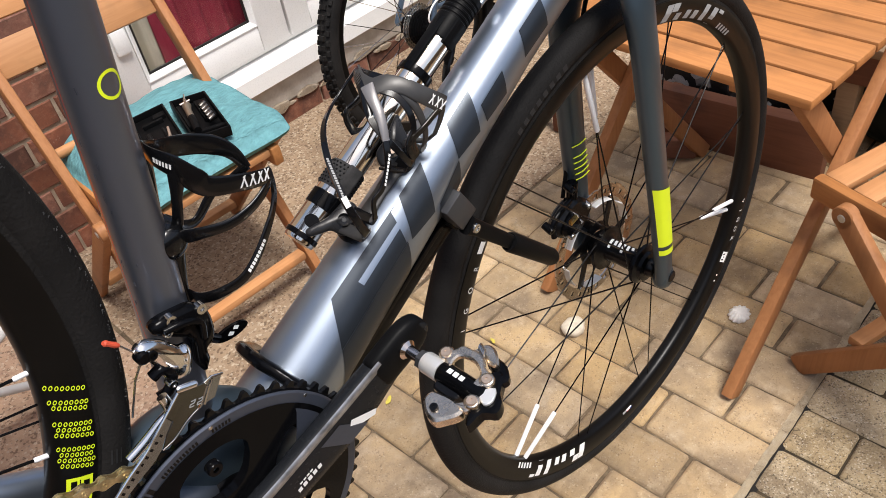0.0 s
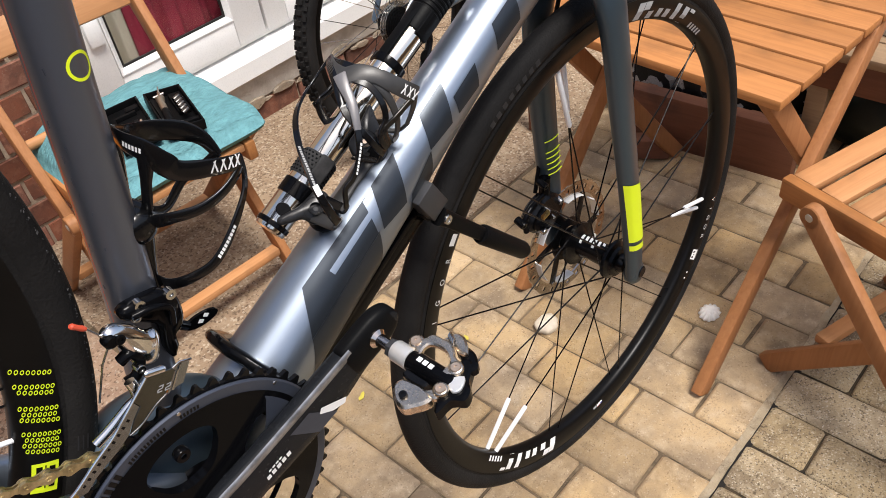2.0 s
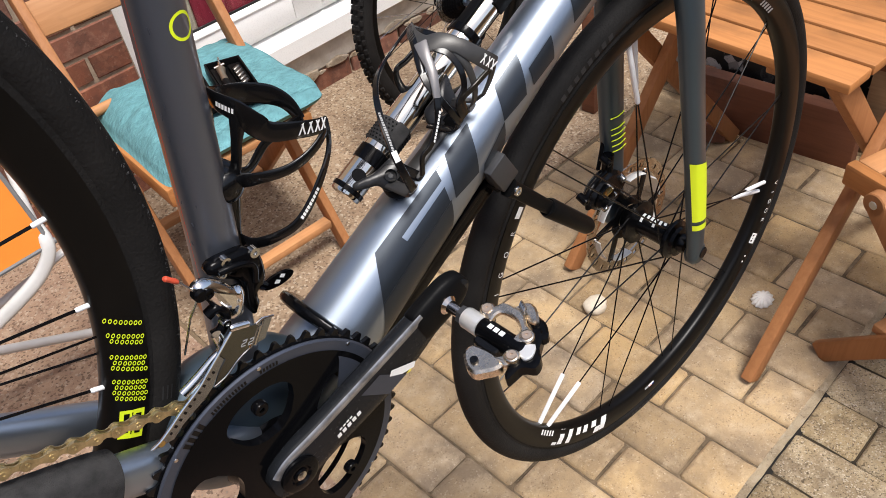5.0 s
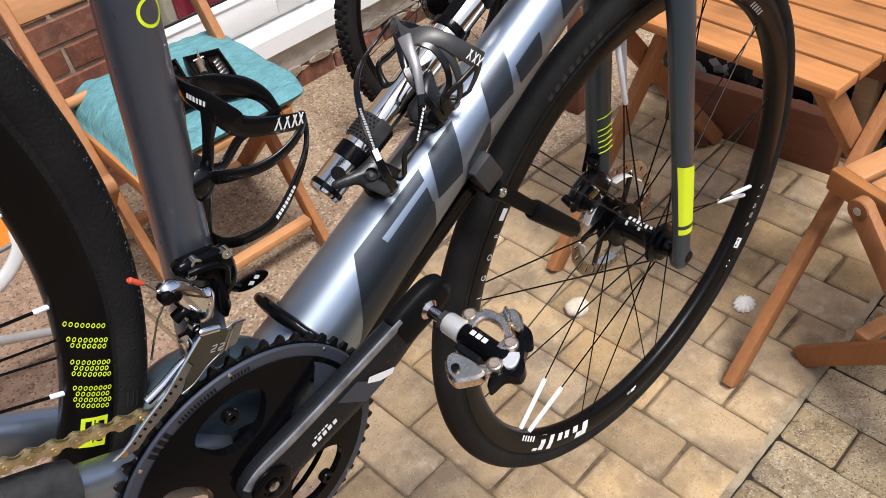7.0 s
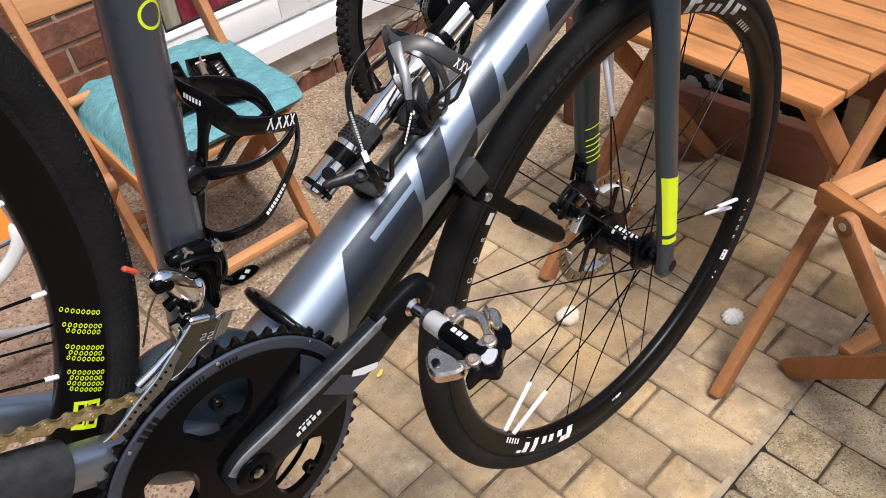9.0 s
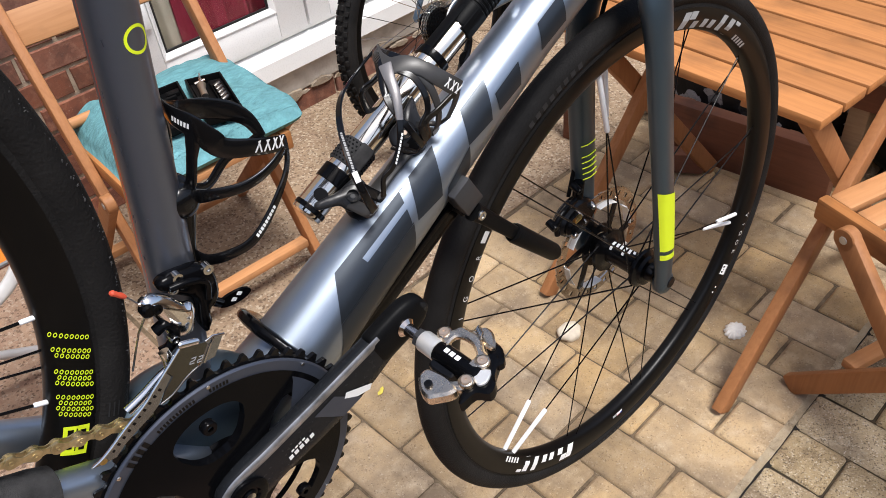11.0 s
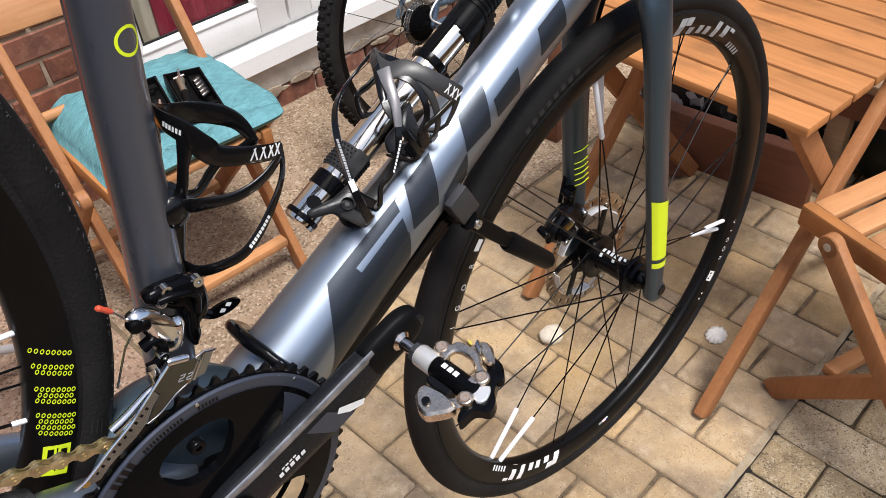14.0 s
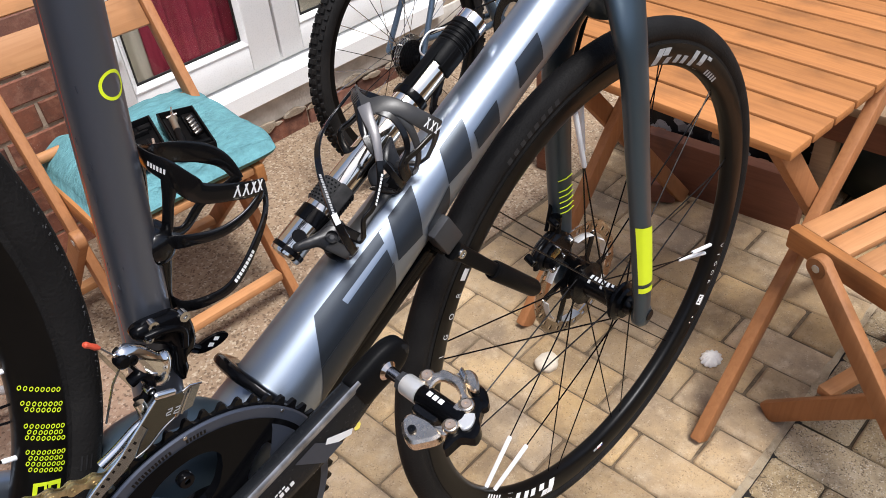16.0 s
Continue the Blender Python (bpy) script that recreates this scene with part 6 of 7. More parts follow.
# rear rim: rows of yellow rings
ring_print = Geo()
for left, rows, tip in ((12.4, 1, 0.24), (10.2, 2, 0.20), (6.9, 3, 0.16), (3.1, 4, 0.12)):
    for i in range(rows):
        for k in range(8 if i % 2 == 0 else 7):
            u = k + 0.5 * (i % 2)
            r, a = 0.2892 + u * 0.00275, left - 0.84 * i - tip * u
            c = rim_point(r, a, -rim_side(r) - 0.0006)
            n = 12
            v = []
            for q in range(n):
                b = 2 * math.pi * q / n
                for kk in (1.0, 0.56):
                    v.append(c + Vector((math.cos(b) * 0.00122 * kk, 0, math.sin(b) * 0.00172 * kk)))
            ring_print.add(v, [(2 * q, 2 * ((q + 1) % n), 2 * ((q + 1) % n) + 1, 2 * q + 1) for q in range(n)])
ob = part("ring_print", ring_print, NEON, rear_wheel, "rows of small neon yellow rings", smooth=0)
ob["kind"] = "stuff"
print_on(rear_wheel, [(-1.6, -5.9, 0.2925, 0.3080, 0)], NEON)
print_on(rear_wheel, [(-2.1, -3.3, 0.2950, 0.2985, 0), (-3.7, -5.0, 0.2950, 0.2985, 0), (-2.0, -5.3, 0.3000, 0.3008, 0), (-2.2, -3.5, 0.3025, 0.3060, 0), (-3.9, -5.2, 0.3025, 0.3060, 0)], RIM_BLACK)
scuff = Geo()
rnd = random.Random(3)
for k in range(170):
    a, b = rnd.uniform(-8, 75), radians(-rnd.gauss(46, 4))
    p = rim_point(0.3237 + 0.0144 * math.cos(b), a, 0.0140 * math.sin(b))
    sz = rnd.uniform(0.0002, 0.0006)
    box(scuff, sz * rnd.uniform(1, 4), sz, sz, Matrix.Translation(p) @ pose(0, 0, 0, rnd.uniform(0, 90), rnd.uniform(0, 180), rnd.uniform(0, 90)), 0)
ob = part("scuff", scuff, material("rubber_crumb", (0.05, 0.05, 0.05), 0.8), rear_wheel, "pale crumbs of worn rubber on the tyre", smooth=0)
ob["kind"] = "stuff"
g = Geo()
lathe(g, [(0.004, -0.066), (0.012, -0.066), (0.020, -0.060), (0.022, -0.03), (0.016, -0.02), (0.016, 0.03), (0.026, 0.035), (0.026, 0.04), (0.012, 0.05), (0.004, 0.066)], 32)
part("hub", g, BLACK_METAL, rear_wheel)
for k in range(8):
    g = Geo()
    r = 0.026 + 0.0042 * k
    lathe(g, [(0.017, -0.045 + 0.0035 * k - 0.0008), (r, -0.045 + 0.0035 * k - 0.0008), (r, -0.045 + 0.0035 * k + 0.0008), (0.017, -0.045 + 0.0035 * k + 0.0008)], 40, closed=True)
    part("sprocket", g, STEEL, rear_wheel)
for a, r_ in ((14.5, 0), (1.8, 0), (27.5, 0)):
    g = Geo()
    e = rim_point(0.287, a, -0.003)
    d = (rim_point(0.02, a + 60, -0.02) - e).normalized()
    sweep(g, [e, e + d * 0.002, e + d * 0.0095, e + d * 0.0105], [0.0012, 0.0017, 0.0017, 0.0010], 10)
    part("spoke_sleeve", g, SLEEVE, rear_wheel, "white plastic spoke sleeve")
    g = Geo()
    sweep(g, [e, e + d * 0.24], (0.0011, 0.0008), 8)
    part("spoke", g, BLACK_METAL, rear_wheel)


def fork_print(corners, s, mat, lift=0.0007, n=10):
    """A sticker on the outer face of a fork blade; corners as (height, fore-aft share)."""
    geo = Geo()
    path = blade_path(s)
    fr_ = frames(path, (0, 1, 0))

    def at(z, q):
        zs = [p.z for p, t, a, b in fr_]
        j = max(1, next((i for i, h in enumerate(zs) if h < z), len(zs) - 1))
        u = (zs[j - 1] - z) / (zs[j - 1] - zs[j])
        p = fr_[j - 1][0].lerp(fr_[j][0], u)
        a = fr_[j - 1][2].lerp(fr_[j][2], u)
        ra, rb = blade_radii((j - 1 + u) / (len(fr_) - 1))
        e = max(0.0, 1 - abs(q) ** 2.3) ** (1 / 2.3)
        if a.x < 0:
            a = -a
        out = a.cross(fr_[j][1]).normalized()
        out = out if out.y * s > 0 else -out
        return p + a * (q * (ra + lift)) + out * (e * (rb + lift))
    v, f = [], []
    A_, B_, C_, D_ = corners
    for j in range(n + 1):
        for i in range(n + 1):
            u, w = i / n, j / n
            z = (A_[0] * (1 - u) + B_[0] * u) * (1 - w) + (D_[0] * (1 - u) + C_[0] * u) * w
            q = (A_[1] * (1 - u) + B_[1] * u) * (1 - w) + (D_[1] * (1 - u) + C_[1] * u) * w
            v.append(at(z, q))
    for j in range(n):
        for i in range(n):
            k = j * (n + 1) + i
            f.append((k, k + 1, k + n + 2, k + n + 1))
    part("decal", geo.add(v, f), mat, bike, smooth=60)


fork_print([(0.548, -0.99), (0.534, 0.80), (0.463, 0.80), (0.474, -0.97)], -1, NEON)
fork_print([(0.4690, -0.97), (0.4585, 0.80), (0.4510, 0.80), (0.4620, -0.97)], -1, NEON)
for k in range(6):
    z = (0.560, 0.5465, 0.5395, 0.5325, 0.5255, 0.5185)[k]
    x = 0.4990 + (0.553 - z) * 0.586
    geo = Geo()
    sweep(geo, curve([(x - 0.013, 0.0450, z - 0.004), (x - 0.002, 0.0430, z), (x + 0.011, 0.0450, z + 0.005)], 4), (0.0008, 0.0006), 6)
    part("decal", geo, NEON, bike)
g = Geo()
n = 28
v = []
for k in range(n):
    a = 2 * math.pi * k / n
    for r in (0.0082, 0.0064):
        h, q = r * math.sin(a), 69 + math.degrees(r * math.cos(a) / 0.0165)
        c = Vector((0.0115, 0, 0.355)) + T1 * (0.320 + h)
        v.append(c + Vector((0, -1, 0)) * math.sin(radians(q)) * 0.0171 + F1 * math.cos(radians(q)) * 0.0171)
g.add(v, [(2 * k, 2 * ((k + 1) % n), 2 * ((k + 1) % n) + 1, 2 * k + 1) for k in range(n)])
part("decal", g, NEON, seat_tube, "neon yellow ring printed on the tube", smooth=0)
g = Geo()
v = []
for k in range(12):
    h = 0.15 + 0.24 * k / 11
    c = Vector((0.0115, 0, 0.355)) + T1 * h
    for q in (166.2, 167.6):
        v.append(c + Vector((0, -1, 0)) * math.sin(radians(q)) * 0.0172 + F1 * math.cos(radians(q)) * 0.0172)
g.add(v, [(2 * k, 2 * k + 1, 2 * k + 3, 2 * k + 2) for k in range(11)])
part("decal", g, NEON_RED, seat_tube, "thin red line along the tube", smooth=0)

rnd = random.Random(8)
for k in range(12):
    h, q = rnd.uniform(0.17, 0.34), rnd.uniform(128, 160)
    c = Vector((0.0115, 0, 0.355)) + T1 * h + Vector((0, -1, 0)) * math.sin(radians(q)) * 0.0173 + F1 * math.cos(radians(q)) * 0.0173
    g = Geo()
    sweep(g, [c, c + T1 * rnd.uniform(0.001, 0.005) + F1 * rnd.uniform(-0.0006, 0.0006)], rnd.uniform(0.0002, 0.0004), 6)
    part("scratch", g, RING_GREY, seat_tube)

# ---- disc caliper on the fork ----
XZ_FAR = Matrix(((1, 0, 0, 0), (0, 0, -1, 0), (0, 1, 0, 0), (0, 0, 0, 1)))
cal = part("brake_caliper", slab(Geo(), loop([(0.480, 0.454), (0.486, 0.477), (0.510, 0.493), (0.544, 0.482), (0.538, 0.458), (0.524, 0.443), (0.496, 0.444)], 3), -0.056, -0.037, 0.004, XZ_FAR), BLACK_METAL, bike, "black mechanical disc brake caliper")
g = slab(Geo(), loop([(0.484, 0.462), (0.494, 0.478), (0.512, 0.472), (0.506, 0.454), (0.490, 0.450)], 3), -0.038, -0.030, 0.003, XZ_FAR)
part("pad_housing", g, GLOSS_BLACK, cal)
g = Geo()
sweep(g, curve([(0.494, 0.040, 0.492), (0.478, 0.038, 0.484), (0.465, 0.037, 0.468), (0.472, 0.036, 0.452)], 5), (0.0042, 0.0036), 12, (0, 1, 0))
part("caliper_arm", g, GLOSS_BLACK, cal)
g = Geo()
sweep(g, [(0.512, 0.046, 0.478), (0.502, 0.047, 0.512)], 0.0068, 16)
part("mount_post", g, GLOSS_BLACK, cal)
for x, z, y, r, mt in ((0.5296, 0.4818, 0.034, 0.0042, STEEL), (0.5080, 0.4464, 0.034, 0.0044, STEEL), (0.4907, 0.5050, 0.036, 0.0046, GLOSS_BLACK), (0.4600, 0.4620, 0.034, 0.0048, GLOSS_BLACK), (0.5140, 0.4660, 0.030, 0.0022, STEEL), (0.5000, 0.4760, 0.029, 0.0020, ROTOR_STEEL)):
    g = Geo()
    lathe(g, [(1e-4, 0.0), (r * 0.42, 0.0), (r * 0.46, -0.0014), (r * 0.9, -0.0014), (r, 0.0), (r, 0.012)], 18, pose(x, y, z, 18, 0, 0))
    part("caliper_bolt", g, mt, cal)
for k in range(5):
    g = Geo()
    lathe(g, [(0.0022, 0.0), (0.0036, 0.0), (0.0036, 0.0011), (0.0022, 0.0011)], 14, pose(0.4880 + 0.0020 * k, 0.0280, 0.4700 + 0.0014 * k, 0, 0, 70), closed=True)
    part("adjuster_spring", g, BRASS, cal)
g = Geo()
sweep(g, curve([(0.500, 0.054, 0.49), (0.498, 0.060, 0.56), (0.480, 0.058, 0.63), (0.455, 0.05, 0.70), (0.44, 0.04, 0.76)], 6), 0.0025, 10)
part("brake_hose", g, PLASTIC, cal)
for k in range(6):
    y0, hgt = 0.016 - k * 0.0060, (58, 34, 40, 56, 34, 22)[k]
    v = [(0.0149 * math.cos(radians(dg)), y0 - 0.0022 * q / 4 - w_, 0.0149 * math.sin(radians(dg))) for q in range(5) for dg in (96 + hgt * q / 4,) for w_ in (0, 0.0036)]
    g = Geo().add(v, [(2 * q, 2 * q + 1, 2 * q + 3, 2 * q + 2) for q in range(4)])
    part("print", g, WHITE, front_wheel, smooth=0)

# ---- work stand that holds the bike ----
TB = BIKE @ Matrix(((0.6, 0, -0.8, 0), (0, 1, 0, 0), (0.8, 0, 0.6, 0), (0, 0, 0, 1)))
stand = root("work_stand", pose(0, 0, 0), "black tubular work stand cradling the bike by its down tube", "bike stand")
rail = part("rail", box(Geo(), 0.215, 0.026, 0.022, pose(0.474, 0, 0.1450), 0.002), GLOSS_BLACK, stand, m=TB)
g = Geo()
box(g, 0.200, 0.004, 0.006, pose(0.476, -0.0155, 0.1545), 0.001)
box(g, 0.200, 0.004, 0.006, pose(0.476, 0.0155, 0.1545), 0.001)
part("rail_lip", g, GLOSS_BLACK, rail)
part("end_block", box(Geo(), 0.022, 0.017, 0.031, pose(0.566, -0.0275, 0.1665), 0.0015), BLOCK_GREY, stand, "satin black square end block", m=TB)
part("cross_block", box(Geo(), 0.022, 0.030, 0.012, pose(0.565, -0.012, 0.150), 0.002), PLASTIC, stand, m=TB)
g = Geo()
sweep(g, [(0.2205, -0.032, 0.5375), (0.232, -0.032, 0.5330), (0.300, -0.032, 0.5035)], [(0.0085, 0.006), (0.0075, 0.005), (0.0065, 0.005)], 18, (0, 1, 0), square=4)
sweep(g, [(0.285, -0.032, 0.5095), (0.289, -0.032, 0.508), (0.361, -0.032, 0.4785), (0.366, -0.032, 0.4765)], [0.0085, 0.0098, 0.0092, 0.0075], 22, (0, 1, 0))
lever = part("lever", g, PLASTIC, stand, "black rubber-gripped clamp lever", m=BIKE)
for x, z in ((0.226, 0.5355),):
    g = Geo()
    lathe(g, [(1e-4, 0.0), (0.0022, 0.0), (0.0024, -0.001), (0.0042, -0.001), (0.0046, 0.0), (0.0046, 0.004)], 18, pose(x, -0.0385, z))
    part("lever_bolt", g, STEEL, lever)
hook = []
for a in range(-70, 131, 10):
    r = radians(a)
    c, (ra, rb) = down_tube(0.383)
    hook.append(c + Vector((0, -1, 0)) * (math.sin(r) * (ra + 0.006)) + N2 * (math.cos(r) * (rb + 0.006 + (0.008 if -40 < a < 20 else 0))))
g = Geo()
sweep(g, hook, [(0.0085, 0.005)] * len(hook), 14, (0.6, 0, 0.8), square=2.6)
part("hook", g, GLOSS_BLACK, stand, "glossy black cradle hook over the tube", m=BIKE)
g = Geo()
sweep(g, [(0, 0, 0.02), (0, 0, 0.76)], 0.022, 24)
sweep(g, [(0, 0, 0.75), (0.06, 0, 0.80), (0.10, 0, 0.825)], 0.018, 20)
part("mast", g, BLACK_METAL, stand, m=pose(0.02, 0.03, 0))
for k in range(3):
    g = Geo()
    sweep(g, [(0, 0, 0.20), (0.30 * math.cos(2.3 + k * 2.094), 0.30 * math.sin(2.3 + k * 2.094), 0.012)], 0.013, 16)
    part("leg", g, BLACK_METAL, stand, m=pose(0.02, 0.03, 0))

# ---- tool case on the cushion ----
case_m = pose(0.514, 1.033, 0.518, 0, 0, -17) @ Matrix.Scale(0.90, 4)
case = root("tool_case", case_m, "open black plastic socket set case lying on the cushion", "tool case")


def tray(name, m, w, d, h, mat, cells):
    """A shallow moulded tray with a rim and ribs."""
    t = part(name, box(Geo(), w, d, 0.006, pose(0, 0, 0.003), 0.002), mat, case, m=m)
    rim = Geo()
    for sx, sy, cx, cy in ((w, 0.005, 0, d / 2 - 0.0025), (w, 0.005, 0, -d / 2 + 0.0025), (0.005, d - 0.01, w / 2 - 0.0025, 0), (0.005, d - 0.01, -w / 2 + 0.0025, 0)):
        box(rim, sx, sy, h, pose(cx, cy, h / 2), 0.0018)
    for cx, cy, sx, sy in cells:
        box(rim, sx, sy, h * 0.75, pose(cx, cy, h * 0.75 / 2), 0.0015)
    part("rim", rim, mat, t)
    return t


base = tray("case_base", pose(0.050, 0.0, 0.0, 2, 4), 0.088, 0.195, 0.026, PLASTIC, ((0.022, 0.03, 0.030, 0.09), (-0.026, 0.02, 0.020, 0.11), (0.0, -0.066, 0.08, 0.012)))
lid = tray("case_lid", pose(-0.048, 0.012, 0.0, 2, -5), 0.088, 0.195, 0.022, PLASTIC, ((0.0, 0.045, 0.05, 0.008), (0.015, -0.03, 0.008, 0.07), (-0.022, -0.02, 0.012, 0.05), (0.02, 0.065, 0.03, 0.02)))
for k in range(5):
    g = Geo()
    lathe(g, [(0.003, 0), (0.0065, 0), (0.007, 0.001), (0.007, 0.017), (0.0065, 0.018), (0.0035, 0.018), (0.0035, 0.006), (1e-4, 0.006)], 18, pose(0, 0, 0, 90, 0, 0))
    part("socket", g, SOCKET_STEEL, base, m=pose(0.010, -0.045 + k * 0.0175, 0.026, 0, 90 - 14, 24))
g = Geo()
sweep(g, [(-0.026, -0.080, 0.030), (-0.024, -0.055, 0.032), (-0.022, -0.022, 0.033)], [0.0085, 0.010, 0.0085], 18)
part("driver_handle", g, PLASTIC, base)
g = Geo()
sweep(g, [(-0.022, -0.022, 0.033), (-0.020, 0.012, 0.034), (-0.017, 0.032, 0.035), (-0.016, 0.040, 0.035)], [0.0085, 0.0078, 0.0108, 0.007], 18)
part("driver_body", g, material("warm_alloy", (0.42, 0.36, 0.28), 0.35, 0.9), base)
g = Geo()
sweep(g, [(-0.016, 0.040, 0.035), (-0.013, 0.062, 0.036)], 0.0042, 12)
sweep(g, [(-0.013, 0.062, 0.036), (-0.008, 0.086, 0.038)], 0.0018, 8)
sweep(g, [(-0.030, 0.046, 0.034), (-0.004, 0.052, 0.036)], 0.0040, 10)
part("driver_bit", g, STEEL, base)
g = Geo()
sweep(g, [(0.018, -0.06, 0.022), (0.024, -0.02, 0.024)], [0.004, 0.003], 10)
part("hex_key", g, COPPER, lid)

# ---- mountain bike leaning by the doors ----
MT = pose(1.345, 1.185, 0.345, -4, 0, 2)
mtb = root("mountain_bike", MT, "mountain bike with knobbly tyres parked beside the white doors", "bicycle")
g = Geo()
rt, c = 0.026, 0.319
pr = [(c + rt * math.cos(radians(-125 + 250 * k / 16)), rt * math.sin(radians(-125 + 250 * k / 16))) for k in range(17)]
lathe(g, pr, 90, closed=True)
mw = part("rear_wheel", lathe(Geo(), [(0.279, -0.010), (0.301, -0.013), (0.304, -0.012), (0.304, 0.012), (0.301, 0.013), (0.279, 0.010), (0.276, 0.0)], 90, closed=True), RIM_BLACK, mtb, "black rim with thin spokes")
ty = part("tyre", g, RUBBER, mw, "knobbly black tyre")
knob = Geo()
for k in range(84):
    a = 360 * k / 84
    for off, lat in ((-42, 0.0), (42, 0.0), (-14, 0.5), (14, 0.5)):
        b = radians(off)
        aa = a + lat * 360 / 84
        p = rim_point(c + (rt + 0.0015) * math.cos(b), aa, (rt + 0.0015) * math.sin(b))
        rad = Vector((math.cos(radians(aa)), 0, math.sin(radians(aa))))
        up = rad * math.cos(b) + Vector((0, 1, 0)) * math.sin(b)
        tang = Vector((-math.sin(radians(aa)), 0, math.cos(radians(aa))))
        sd = up.cross(tang)
        m = Matrix(((tang.x, sd.x, up.x, p.x), (tang.y, sd.y, up.y, p.y), (tang.z, sd.z, up.z, p.z), (0, 0, 0, 1)))
        h = [(-1, -1), (1, -1), (1, 1), (-1, 1)]
        knob.add([(x * 0.0068, y * 0.0050, -0.002) for x, y in h] + [(x * 0.0056, y * 0.0040, 0.0042) for x, y in h], [(4, 5, 6, 7), (0, 1, 5, 4), (1, 2, 6, 5), (2, 3, 7, 6), (3, 0, 4, 7)], m)
kb = part("tread", knob, RUBBER, mw, smooth=0)
kb["kind"] = "stuff"
for k in range(28):
    g = Geo()
    a = 360 * k / 28
    s = -1 if k % 2 else 1
    sweep(g, [rim_point(0.027, a + (55 if k % 4 < 2 else -55), s * 0.026), rim_point(0.278, a, s * 0.002)], 0.0011, 6)
    part("spoke", g, STEEL if k % 3 else BLACK_METAL, mw)
part("hub", lathe(Geo(), [(0.004, -0.06), (0.012, -0.06), (0.013, -0.03), (0.029, -0.028), (0.029, -0.023), (0.014, -0.02), (0.014, 0.02), (0.029, 0.023), (0.029, 0.028), (0.010, 0.04), (0.004, 0.06)], 28), BLACK_METAL, mw)
for k in range(9):
    g = Geo()
    r = 0.024 + 0.0052 * k
    n = 16 + 2 * k
    out = []
    for q in range(n):
        out += [(r - 0.0025, 360 / n * q), (r, 360 / n * (q + 0.35)), (r, 360 / n * (q + 0.65))]
    y = -0.052 + 0.0042 * k
    plate(g, [(rr * math.cos(radians(a)), rr * math.sin(radians(a))) for rr, a in out], y - 0.0008, y + 0.0008)
    part("sprocket", g, BLACK_METAL if k < 6 else STEEL, mw, smooth=0)
for s in (-1, 1):
    g = Geo()
    sweep(g, [(0.0, s * 0.070, 0.0), (0.10, s * 0.055, 0.17), (0.22, s * 0.03, 0.42)], 0.0085, 14)
    part("seatstay", g, FRAME_BLUE, mtb)
    g = Geo()
    sweep(g, [(0.0, s * 0.070, 0.0), (0.2, s * 0.05, -0.02), (0.42, s * 0.03, -0.035)], 0.010, 14)
    part("chainstay", g, FRAME_BLUE, mtb)
g = Geo()
sweep(g, [(0.42, 0, -0.035), (0.30, 0, 0.25), (0.23, 0, 0.45)], 0.017, 18)
part("seat_tube", g, FRAME_BLUE, mtb)
g = Geo()
sweep(g, [(0.42, 0, -0.035), (0.75, 0, 0.22), (0.98, 0, 0.38)], 0.022, 18)
part("down_tube", g, FRAME_BLUE, mtb)
g = Geo()
lathe(g, [(0.055, -0.064), (0.0875, -0.064), (0.090, -0.062), (0.0875, -0.060), (0.055, -0.060)], 48, pose(0.42, 0, -0.035), closed=True)
part("chainring", g, BLACK_METAL, mtb)
g = Geo()
box(g, 0.022, 0.014, 0.150, pose(0.47, -0.085, -0.09, 0, -35), 0.005)
part("crank_arm", g, BLACK_METAL, mtb)
g = Geo()
sweep(g, curve([(0.045, -0.075, -0.01), (0.06, -0.08, -0.05), (0.045, -0.08, -0.09), (0.02, -0.078, -0.12), (0.0, -0.076, -0.165)], 5), [(0.006, 0.014)] * 21, 12, (0, 1, 0))
part("rear_derailleur", g, BLACK_METAL, mtb)
for z in (-0.105, -0.165):
    g = Geo()
    lathe(g, [(0.004, -0.082), (0.021, -0.082), (0.021, -0.078), (0.004, -0.078)], 24, pose(0.008 if z < -0.12 else 0.03, 0, z), closed=True)
    part("jockey_wheel", g, PLASTIC, mtb)
g = Geo()
sweep(g, curve([(0.005, -0.050, 0.052), (0.20, -0.055, 0.055), (0.42, -0.062, 0.050)], 6), (0.0042, 0.0028), 8)
sweep(g, curve([(0.0, -0.07, -0.185), (0.2, -0.066, -0.15), (0.42, -0.062, -0.122)], 6), (0.0042, 0.0028), 8)
part("chain", g, BLACK_METAL, mtb)
g = Geo()
sweep(g, curve([(0.05, -0.075, -0.02), (-0.02, -0.085, 0.035), (0.02, -0.085, 0.075), (0.10, -0.075, 0.06)], 6), 0.0025, 10)
part("gear_cable", g, SLEEVE, mtb, "pale gear cable loop")
g = Geo()
fw = lathe(Geo(), pr, 72, closed=True)
part("front_tyre", fw, RUBBER, mtb, m=pose(1.10, 0, 0.0))
g = Geo()
sweep(g, [(1.10, -0.055, 0.0), (1.02, -0.055, 0.35)], 0.018, 14)
sweep(g, [(1.10, 0.055, 0.0), (1.02, 0.055, 0.35)], 0.018, 14)
part("suspension_fork", g, BLACK_METAL, mtb)

